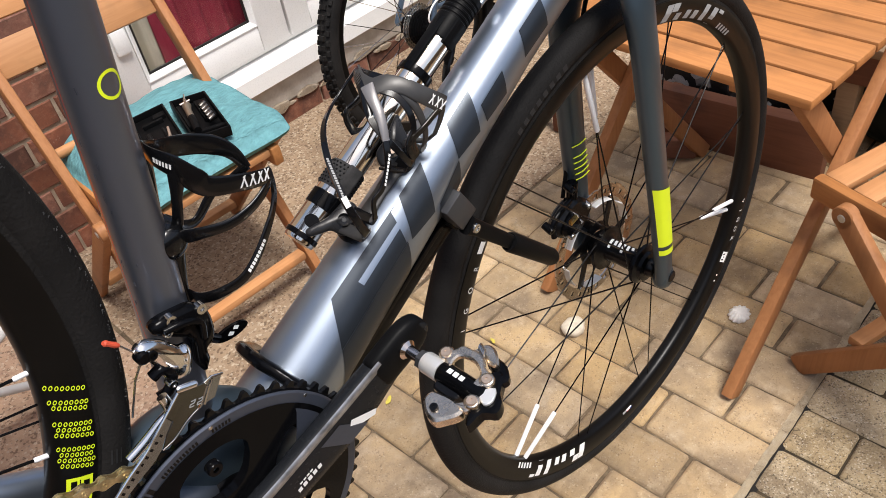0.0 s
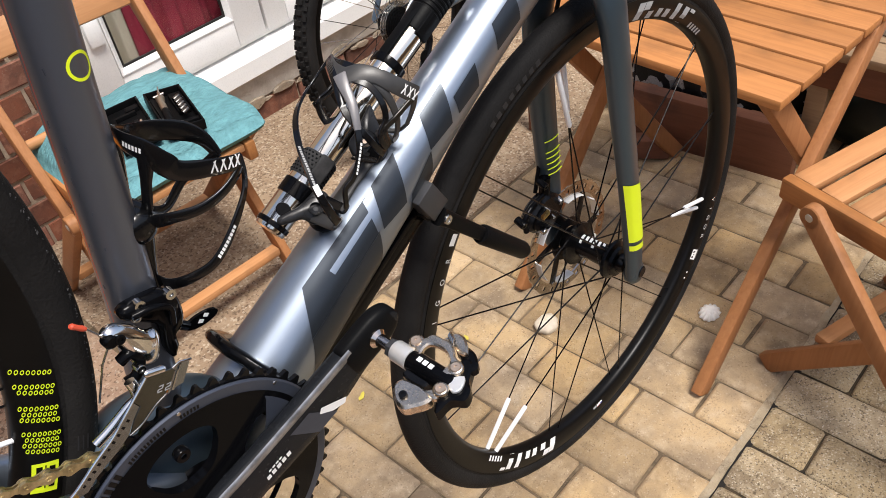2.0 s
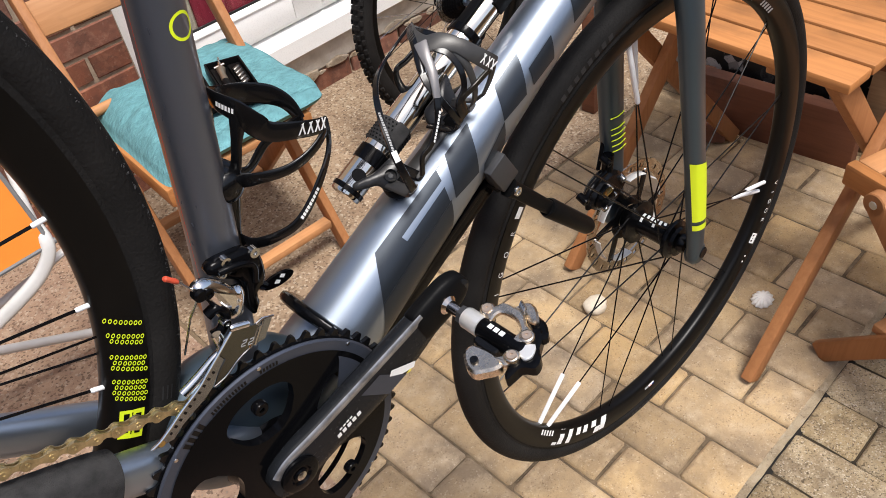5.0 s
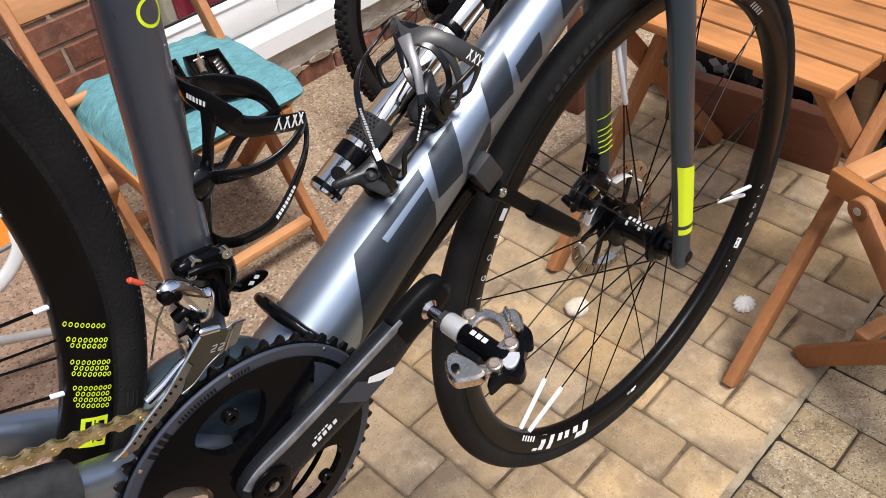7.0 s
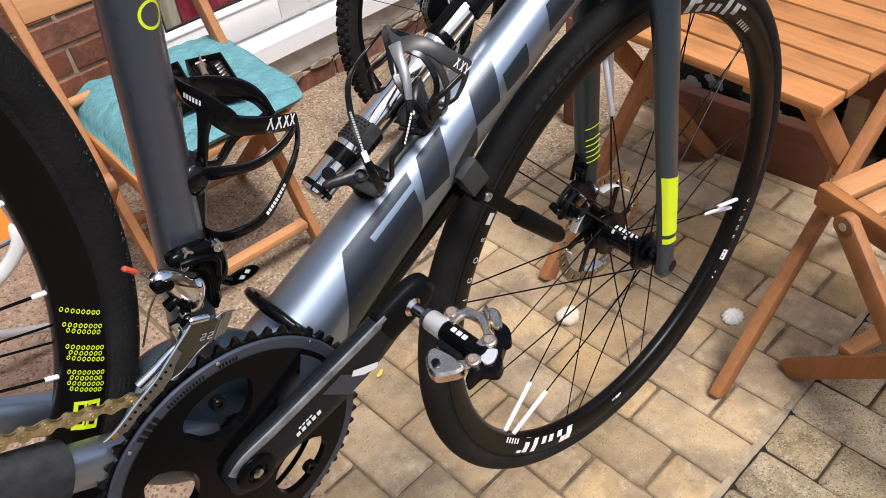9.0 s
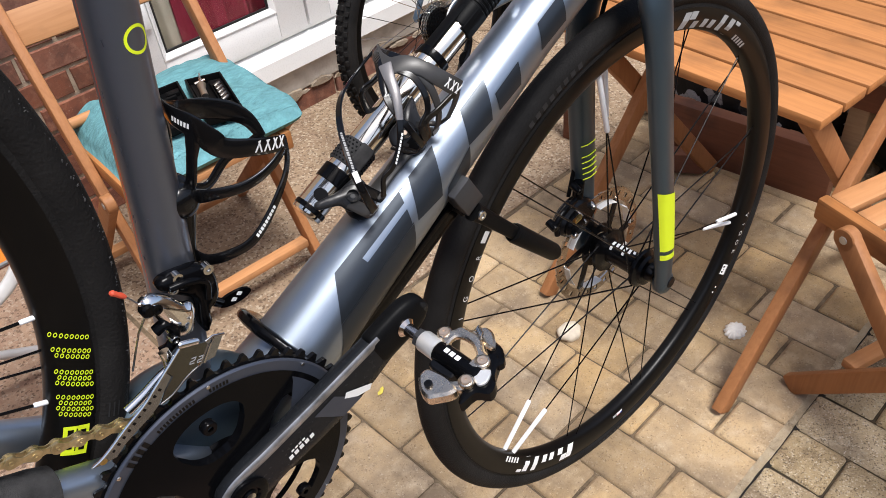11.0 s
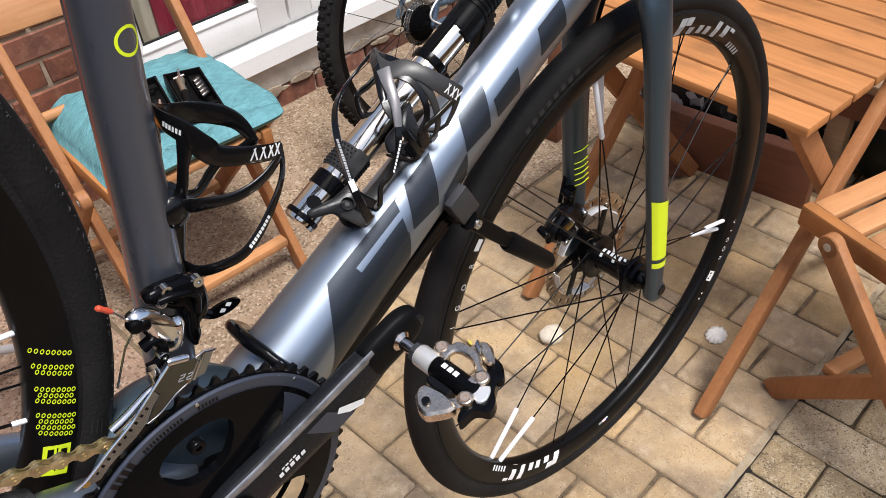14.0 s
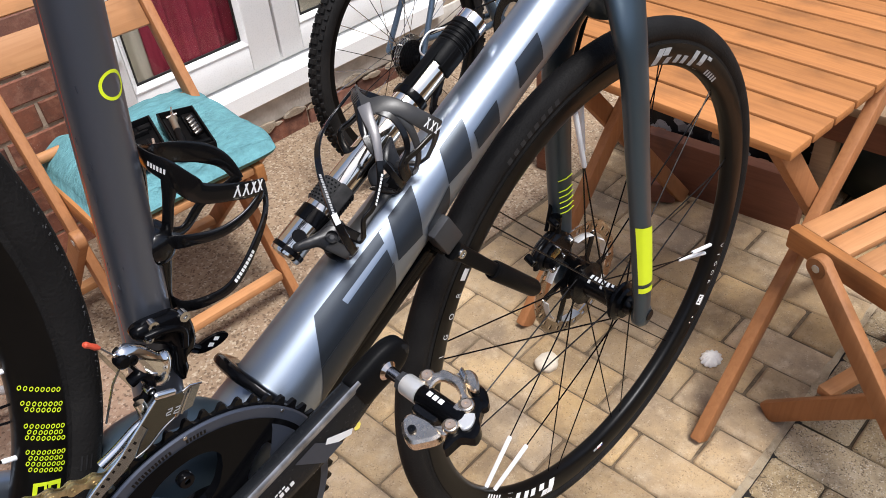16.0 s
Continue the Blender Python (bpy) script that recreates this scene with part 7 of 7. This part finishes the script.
# ---- orange camping chair by the wall ----
oc = root("camping_chair", pose(0.0, 0.9, 0), "orange canvas camping chair with a white tubular frame", "chair")
LEAN = Matrix(((1, 0, 0, 0), (0, 0.36, 0.933, 0), (0, 0.933, -0.36, 0), (0, 0, 0, 1)))
OUT = [(-0.40, 0.0), (0.045, 0.004), (0.060, 0.010), (0.066, 0.025), (0.064, 0.10), (0.060, 0.162), (0.050, 0.180), (0.030, 0.186), (-0.40, 0.186)]
SEAT = pose(0, 0, 0.484) @ LEAN
g = slab(Geo(), OUT, -0.004, 0.004, 0.0015)
canvas = part("canvas_panel", g, ORANGE, oc, "bright orange canvas", m=SEAT)
g = Geo()
sweep(g, curve([(x, y, -0.001) for x, y in OUT], 4), (0.0045, 0.0055), 8)
part("edge_trim", g, GREY_TRIM, canvas, "grey edge binding")
g = Geo()
sweep(g, curve([(0.064, 0.03, 0.520), (0.063, 0.004, 0.495), (0.050, -0.004, 0.470), (0.020, -0.004, 0.444), (-0.025, -0.004, 0.424), (-0.080, 0.0, 0.403), (-0.180, 0.0, 0.372), (-0.42, 0.0, 0.30)], 6), (0.0125, 0.010), 14, (0, 1, 0), square=2.6)
part("arm_tube", g, WHITE_TUBE, oc)
g = Geo()
sweep(g, [(0.112, 0.25, 0.62), (0.121, 0.25, 0.402), (0.128, 0.25, 0.25), (0.132, 0.25, 0.008)], (0.010, 0.010), 12, (0, 1, 0))
part("back_leg", g, WHITE_TUBE, oc)
g = Geo()
sweep(g, [(0.099, 0.06, 0.424), (0.020, 0.05, 0.412), (-0.30, 0.04, 0.37)], (0.007, 0.009), 12, (0, 1, 0))
part("cross_bar", g, WHITE_TUBE, oc)
g = Geo()
sweep(g, [(0.150, 0.25, 0.02), (0.090, 0.25, 0.055), (-0.099, 0.25, 0.16), (-0.40, 0.25, 0.33)], (0.011, 0.009), 12, (0, 1, 0))
part("side_bar", g, WHITE_TUBE, oc)
g = Geo()
sweep(g, [(-0.42, 0.25, 0.60), (-0.42, 0.25, 0.008)], 0.010, 12)
part("back_leg", g, WHITE_TUBE, oc)
g = Geo()
sweep(g, [(-0.42, 0.0, 0.50), (-0.42, 0.0, 0.008)], 0.010, 12)
part("front_leg", g, WHITE_TUBE, oc)
g = Geo()
sweep(g, [(0.105, 0.25, 0.52), (0.064, 0.03, 0.512)], 0.008, 12)
part("side_tube", g, WHITE_TUBE, oc)

# ---- small things on the ground and beyond the table ----
def pebble(name, m, r, h, label, seed, mat=STONE):
    geo, n = Geo(), 20
    rnd_ = random.Random(seed)
    ph = [rnd_.uniform(0, 6.28) for _ in range(4)]
    prof = ((0.02, h), (0.5, h * 0.97), (0.85, h * 0.8), (1.0, h * 0.45), (0.92, 0.0), (0.02, 0.0))
    v = []
    for k in range(n):
        a = 2 * math.pi * k / n
        w = 1 + 0.07 * math.sin(3 * a + ph[0]) + 0.05 * math.sin(7 * a + ph[1])
        v += [(q * r * w * math.cos(a), q * r * w * 0.85 * math.sin(a), z * (1 + 0.08 * math.sin(2 * a + ph[2]))) for q, z in prof]
    L = len(prof)
    f = [(k * L + i, ((k + 1) % n) * L + i, ((k + 1) % n) * L + i + 1, k * L + i + 1) for k in range(n) for i in range(L - 1)]
    return tagged(part(name, geo.add(v, f), mat, m=m, smooth=60), label, "pebble")


pebble("pebble", pose(0.900, 0.330, 0.0), 0.030, 0.020, "round cream-coloured pebble lying on the paving", 1, material("cream_pebble", (0.66, 0.58, 0.46), 0.8, 0, 0.25, 60, 0.4, 200))
shell, n = Geo(), 60
v = [(0, 0, 0.016)]
for q, z in ((0.35, 0.0155), (0.7, 0.012), (1.0, 0.003), (0.95, 0.0)):
    for k in range(n):
        a = 2 * math.pi * k / n
        w = 1 + 0.09 * q * math.cos(12 * a)
        v.append((q * 0.027 * w * math.cos(a), q * 0.022 * w * math.sin(a), z + 0.0010 * q * math.cos(12 * a)))
f = [(0, 1 + k, 1 + (k + 1) % n) for k in range(n)] + [(1 + j * n + k, 1 + j * n + n + k, 1 + j * n + n + (k + 1) % n, 1 + j * n + (k + 1) % n) for j in range(3) for k in range(n)]
tagged(part("shell", shell.add(v, f), STONE, m=pose(1.138, 0.057, 0.002), smooth=60), "ridged white shell lying on a paving joint", "shell")
g = Geo()
plate(g, [(-0.013, -0.001), (-0.009, 0.003), (-0.003, 0.0055), (0.003, 0.0045), (0.008, 0.0040), (0.0135, 0.0), (0.007, -0.0035), (0.0, -0.0030), (-0.006, -0.0050), (-0.010, -0.0040)], -0.0006, 0.0006, pose(0, 0, 0, 90))
tagged(part("leaf", g, LEAF, m=pose(0.503, 0.531, 0.004, 6, 4, 30)), "fallen yellow leaf lying on the paving", "leaf")
g = Geo()
plate(g, [(-0.010, -0.001), (-0.006, 0.003), (-0.001, 0.0045), (0.004, 0.003), (0.010, 0.0), (0.005, -0.0030), (0.0, -0.0025), (-0.005, -0.0040)], -0.0006, 0.0006, pose(0, 0, 0, 90))
tagged(part("leaf", g, LEAF, m=pose(0.764, 0.455, 0.004, -5, 4, 70)), "fallen yellow leaf lying on the paving", "leaf")

bench = root("low_bench", pose(1.74, -0.62, 0), "weathered low timber bench behind the table", "bench")
for k in range(5):
    part("plank", box(Geo(), 0.092, 1.05, 0.024, None, 0.004), OLD_WOOD, bench, m=pose(0.046 + 0.097 * k, 0.27, 0.343))
part("front_board", box(Geo(), 0.022, 1.03, 0.085, None, 0.003), RED_PLANK, bench, m=pose(0.030, 0.27, 0.287))
for x in (0.05, 0.43):
    for y in (-0.20, 0.74):
        part("leg", box(Geo(), 0.05, 0.05, 0.33, None, 0.003), OLD_WOOD, bench, m=pose(x, y, 0.165))
bx = root("storage_box", pose(1.98, -0.12, 0.3555, 0, 0, -6), "white box with a pale blue side standing on the bench", "box")
part("body", box(Geo(), 0.26, 0.30, 0.07, None, 0.006), WHITE_TUBE, bx, m=pose(0, 0, 0.035))
part("blue_panel", box(Geo(), 0.20, 0.22, 0.012, None, 0.003), material("pale_blue", (0.30, 0.46, 0.68), 0.5), bx, m=pose(0.01, 0.01, 0.0765))

bag = Geo()
n = 26
v = []
for j in range(n // 2 + 1):
    for i in range(n):
        a, b = 2 * math.pi * i / n, math.pi * j / (n // 2)
        d = Vector((math.sin(b) * math.cos(a), math.sin(b) * math.sin(a), math.cos(b)))
        k = 1 + 0.22 * noise.noise(d * 2.3) + 0.12 * noise.noise(d * 6)
        v.append((d.x * 0.11 * k, d.y * 0.30 * k, max(-0.13, d.z * 0.15 * k)))
bag.add(v, [(j * n + i, j * n + (i + 1) % n, (j + 1) * n + (i + 1) % n, (j + 1) * n + i) for j in range(n // 2) for i in range(n)])
tagged(part("rubbish_sack", bag, BAG_PRINT, m=pose(1.835, 0.44, 0.13), smooth=50), "shiny black plastic sack with pale print lying behind the board", "sack")
# dark green mass added to fill the dark gap under the bench
bag2 = Geo()
v = []
for j in range(n // 2 + 1):
    for i in range(n):
        a, b = 2 * math.pi * i / n, math.pi * j / (n // 2)
        d = Vector((math.sin(b) * math.cos(a), math.sin(b) * math.sin(a), math.cos(b)))
        k = 1 + 0.16 * noise.noise(d * 2.9 + Vector((4, 1, 2))) + 0.08 * noise.noise(d * 7)
        v.append((d.x * 0.16 * k, d.y * 0.44 * k, max(-0.12, d.z * 0.15 * k)))
bag2.add(v, [(j * n + i, j * n + (i + 1) % n, (j + 1) * n + (i + 1) % n, (j + 1) * n + i) for j in range(n // 2) for i in range(n)])
tagged(part("tarpaulin", bag2, material("dark_green_fill", (0.006, 0.011, 0.009), 0.45, 0, 0.4, 20), m=pose(1.965, -0.24, 0.12), smooth=50), "added dark green mass filling the dark gap under the bench", "tarpaulin")
g = Geo()
lathe(g, [(1e-4, 0.0), (0.16, 0.0), (0.19, 0.30), (0.195, 0.31), (0.175, 0.31), (0.15, 0.03), (1e-4, 0.03)], 40, pose(0, 0, 0, -90))
tagged(part("plant_pot", g, BAG, m=pose(2.42, 0.12, 0.0)), "large black plastic plant pot standing on the ground", "plant pot")
g = Geo()
box(g, 0.018, 0.006, 0.030, pose(0, 0, 0), 0.002)
sweep(g, [(-0.006, -0.004, -0.012), (-0.006, -0.004, 0.014)], 0.0035, 10)
part("latch", g, material("brass_latch", (0.55, 0.38, 0.10), 0.3, 1.0, 0.3, 60), table, "small brass latch", m=pose(0.006, 0.432, TZ - 0.035))

# plain unseen fences, added to close the yard and cut low skylight
for nm, sx, sy, x, y in (("fence_east", 0.04, 7.0, 3.4, -1.8), ("fence_south", 5.8, 0.04, 0.5, -4.5), ("fence_west", 0.04, 7.0, -2.4, -1.8)):
    g = Geo()
    box(g, sx, sy, 1.8, pose(x, y, 0.885), 0.005)
    tagged(part(nm, g, OLD_WOOD), "unseen plain timber fence added to close the yard and dim its skylight", "fence", kind="structure")

# ---- bricks and pavers ----
def paver_mesh(name, w, l, seed, mat, h=0.05):
    """A tumbled block, its top at z 0, with worn uneven edges."""
    rnd = random.Random(seed)
    ring_ = []
    for (cx, cy), a0 in (((1, 1), 0), ((-1, 1), 90), ((-1, -1), 180), ((1, -1), 270)):
        for a in (10, 80):
            rr = 0.006
            ring_.append(Vector((cx * (w / 2 - rr) + rr * math.cos(radians(a0 + a)), cy * (l / 2 - rr) + rr * math.sin(radians(a0 + a)))))
        nx = ((-1, 1), (-1, -1), (1, -1), (1, 1))[a0 // 90]
        nn = 2 if a0 in (0, 180) else 4
        p, q = ring_[-1], Vector((nx[0] * (w / 2), nx[1] * (l / 2)))
        if a0 in (0, 180):
            q = Vector((nx[0] * (w / 2 - 0.006), p.y))
        else:
            q = Vector((p.x, nx[1] * (l / 2 - 0.006)))
        ring_ += [p.lerp(q, (k + 1) / (nn + 1)) for k in range(nn)]
    geo = Geo()
    n = len(ring_)
    off = [rnd.uniform(-1, 1) for _ in range(n)]
    off = [(off[i] + off[i - 1]) * 0.5 for i in range(n)]
    for inset, z in ((0.0, -h), (0.0, -0.007), (0.0022, -0.0024), (0.0085, 0.0)):
        geo.v += [(p.x * (1 - 2 * inset / w) + off[i] * 0.0016 * (p.x > 0 or -1) * 0.7, p.y * (1 - 2 * inset / l) + off[i] * 0.0016 * (p.y > 0 or -1) * 0.7, z + (rnd.uniform(-1, 1) * 0.0006 if z > -0.02 else 0)) for i, p in enumerate(ring_)]
    geo.f += [(k * n + i, k * n + (i + 1) % n, (k + 1) * n + (i + 1) % n, (k + 1) * n + i) for k in range(3) for i in range(n)]
    geo.f.append(tuple(3 * n + i for i in range(n)))
    return geo.mesh(name, mat, 60)


paving = root("paving", pose(0, 0, 0), "worn buff block paving laid in staggered columns", "paving", kind="structure")
PX, PY, PX0, PY0 = 0.1105, 0.2185, 0.763, -0.1505
full = [paver_mesh("paver", PX - 0.0030 - 0.0008 * (s % 4), PY - 0.0030 - 0.0010 * (s % 3), s, PAVER) for s in range(6)]
half = [paver_mesh("paver", PX - 0.0045, PY / 2 - 0.005, 40 + s, PAVER) for s in range(3)]
old_full = [paver_mesh("paver", PX - 0.0018 - 0.0008 * (s % 3), PY - 0.0030, 60 + s, PAVER_OLD) for s in range(6)]
old_half = [paver_mesh("paver", PX - 0.0025, PY / 2 - 0.0035, 70 + s, PAVER_OLD) for s in range(3)]
rnd = random.Random(5)
for c in range(-5, 13):
    x = PX0 + PX * (c + 0.5)
    odd = c % 2
    rows = []
    if odd:
        rows += [(PY0 + PY / 4, True), (PY0 - PY / 4, True)] + [(PY0 + PY * (k + 1), False) for k in range(3)] + [(PY0 + PY * 3.75, True)] + [(PY0 - PY * (k + 1), False) for k in range(2)]
    else:
        rows += [(PY0 + PY * (k + 0.5), False) for k in range(4)] + [(PY0 - PY * (k + 0.5), False) for k in range(3)]
    for y, is_half in rows:
        dx = 0.004 if y < PY0 else 0.0
        ob = new("paver", ((old_half if is_half else old_full) if y < PY0 else (half if is_half else full))[rnd.randrange(3 if is_half else 6)])
        ob.parent = paving
        ob.matrix_basis = pose(x + dx + rnd.uniform(-1, 1) * 0.0015, y - (0.0032 if y < PY0 else 0) + rnd.uniform(-1, 1) * 0.002, rnd.uniform(-1, 1) * 0.0012, rnd.uniform(-.5, .5), rnd.uniform(-.5, .5), rnd.uniform(-1, 1) * 0.7 + rnd.choice((0, 180)))

strip, crack = Geo(), Geo()
xs = [0.62 + 0.008 * i for i in range(250)]
v, w = [], []
for i, x in enumerate(xs):
    a, b = noise.noise(Vector((x * 9, 0, 0))), noise.noise(Vector((x * 31, 3, 0)))
    d, e = noise.noise(Vector((x * 2.6, 7, 0))), noise.noise(Vector((x * 7.0, 11, 0)))
    y0, y1 = PY0 - 0.0048 + 0.004 * e + 0.0022 * b, PY0 + 0.002 + max(0.0, 0.008 + 0.012 * d + 0.005 * a + 0.003 * b)
    v += [(x, y0, -0.02), (x, y0, -0.0006 + 0.0006 * b), (x, y1, 0.0006), (x, y1, -0.02)]
    w += [(x, PY0 - 0.016, -0.0035), (x, y0 + 0.001, -0.0035)]
strip.add(v, [(4 * i + k, 4 * i + k + 1, 4 * i + k + 5, 4 * i + k + 4) for i in range(249) for k in range(3)])
crack.add(w, [(2 * i, 2 * i + 1, 2 * i + 3, 2 * i + 2) for i in range(249)])
part("mortar_strip", strip, PALE_JOINT, paving, "pale mortar strip beside a dark crack")
# near-black strip stands in for the shade down in the open crack
part("crack", crack, material("crack_dark", (0.012, 0.010, 0.008), 0.95), paving)

dirt = Geo()
for i in range(60):
    x0, x1 = 0.62 + 0.03 * i, 0.65 + 0.03 * i
    dirt.add([(x0, PY0 - 0.9, -0.0058), (x1, PY0 - 0.9, -0.0058), (x1, PY0 - 0.012, -0.0058), (x0, PY0 - 0.012, -0.0058)], [(0, 1, 2, 3)])
part("joint_dirt", weld(dirt), material("mossy_joint_dirt", (0.055, 0.038, 0.020), 0.95, 0, 0.6, 40, second=(0.014, 0.011, 0.006), bump=0.6, bump_scale=500), paving, "dark mossy dirt filling the weathered joints", smooth=0)

rest = Geo()
bl = [[Vector((sx * (PX / 2 - 0.0035 - b), sy * (PY / 2 - 0.004 - b), z)) for sx, sy in ((-1, -1), (1, -1), (1, 1), (-1, 1))] for b, z in ((0.006, 0.0), (0.002, -0.002), (0.0, -0.006), (0.0, -0.03))]
for c in range(-5, 23):
    for k in range(-10, 7):
        x, y = PX0 + PX * (c + 0.5), PY0 + PY * (k + 0.5 + 0.5 * (c % 2))
        if (c < 13 and -3 <= k <= 5) or y > 0.66 or (x > 1.6 and y > -0.4 and x < 1.72):
            continue
        vs = [p + Vector((x, y, 0)) for lay in bl for p in lay]
        rest.add(vs, [(0, 1, 2, 3)] + [(4 * a + i, 4 * a + 4 + i, 4 * a + 4 + (i + 1) % 4, 4 * a + (i + 1) % 4) for a in range(3) for i in range(4)])
ob = part("outer_pavers", rest, PAVER_OLD, paving, smooth=0)
ob["kind"] = "stuff"


def brick_mesh(w, seed):
    rnd = random.Random(seed)
    bm = bmesh.new()
    bmesh.ops.create_cube(bm, size=1.0)
    bmesh.ops.scale(bm, vec=(w, 0.05, 0.065), verts=bm.verts)
    bmesh.ops.bevel(bm, geom=[e for e in bm.edges if all(v.co.y < 0 for v in e.verts)], offset=0.003, segments=1, affect="EDGES")
    for v in bm.verts:
        v.co += Vector((rnd.uniform(-1, 1), rnd.uniform(-1, 1) * 0.6, rnd.uniform(-1, 1))) * 0.0012
    me = bpy.data.meshes.new("brick")
    bm.to_mesh(me)
    bm.free()
    me.materials.append(BRICK)
    return me


bricks = [brick_mesh(0.215, s) for s in range(5)]
halves = [brick_mesh(0.1025, s) for s in range(3)]
rnd = random.Random(11)
for row in range(16):
    z = 0.0375 - 0.008 + row * 0.075
    x = DOOR_L - 0.004
    if row % 2:
        ob = new("brick", halves[rnd.randrange(3)])
        ob.parent, ob.matrix_basis = wall_left, pose(x - 0.05125, WALL_Y + 0.025 + rnd.uniform(-1, 1) * 0.001, z)
        x -= 0.1125
    for k in range(7):
        ob = new("brick", bricks[rnd.randrange(5)])
        ob.parent, ob.matrix_basis = wall_left, pose(x - 0.1075, WALL_Y + 0.025 + rnd.uniform(-1, 1) * 0.0015, z, 0, rnd.uniform(-.3, .3), rnd.uniform(-.3, .3))
        x -= 0.225
for k in range(7):
    ob = new("brick", bricks[rnd.randrange(5)])
    ob.parent, ob.matrix_basis = wall_plinth, pose(DOOR_L + 0.13 + 0.225 * k, WALL_Y + 0.018, 0.028, 0, 0, 0)
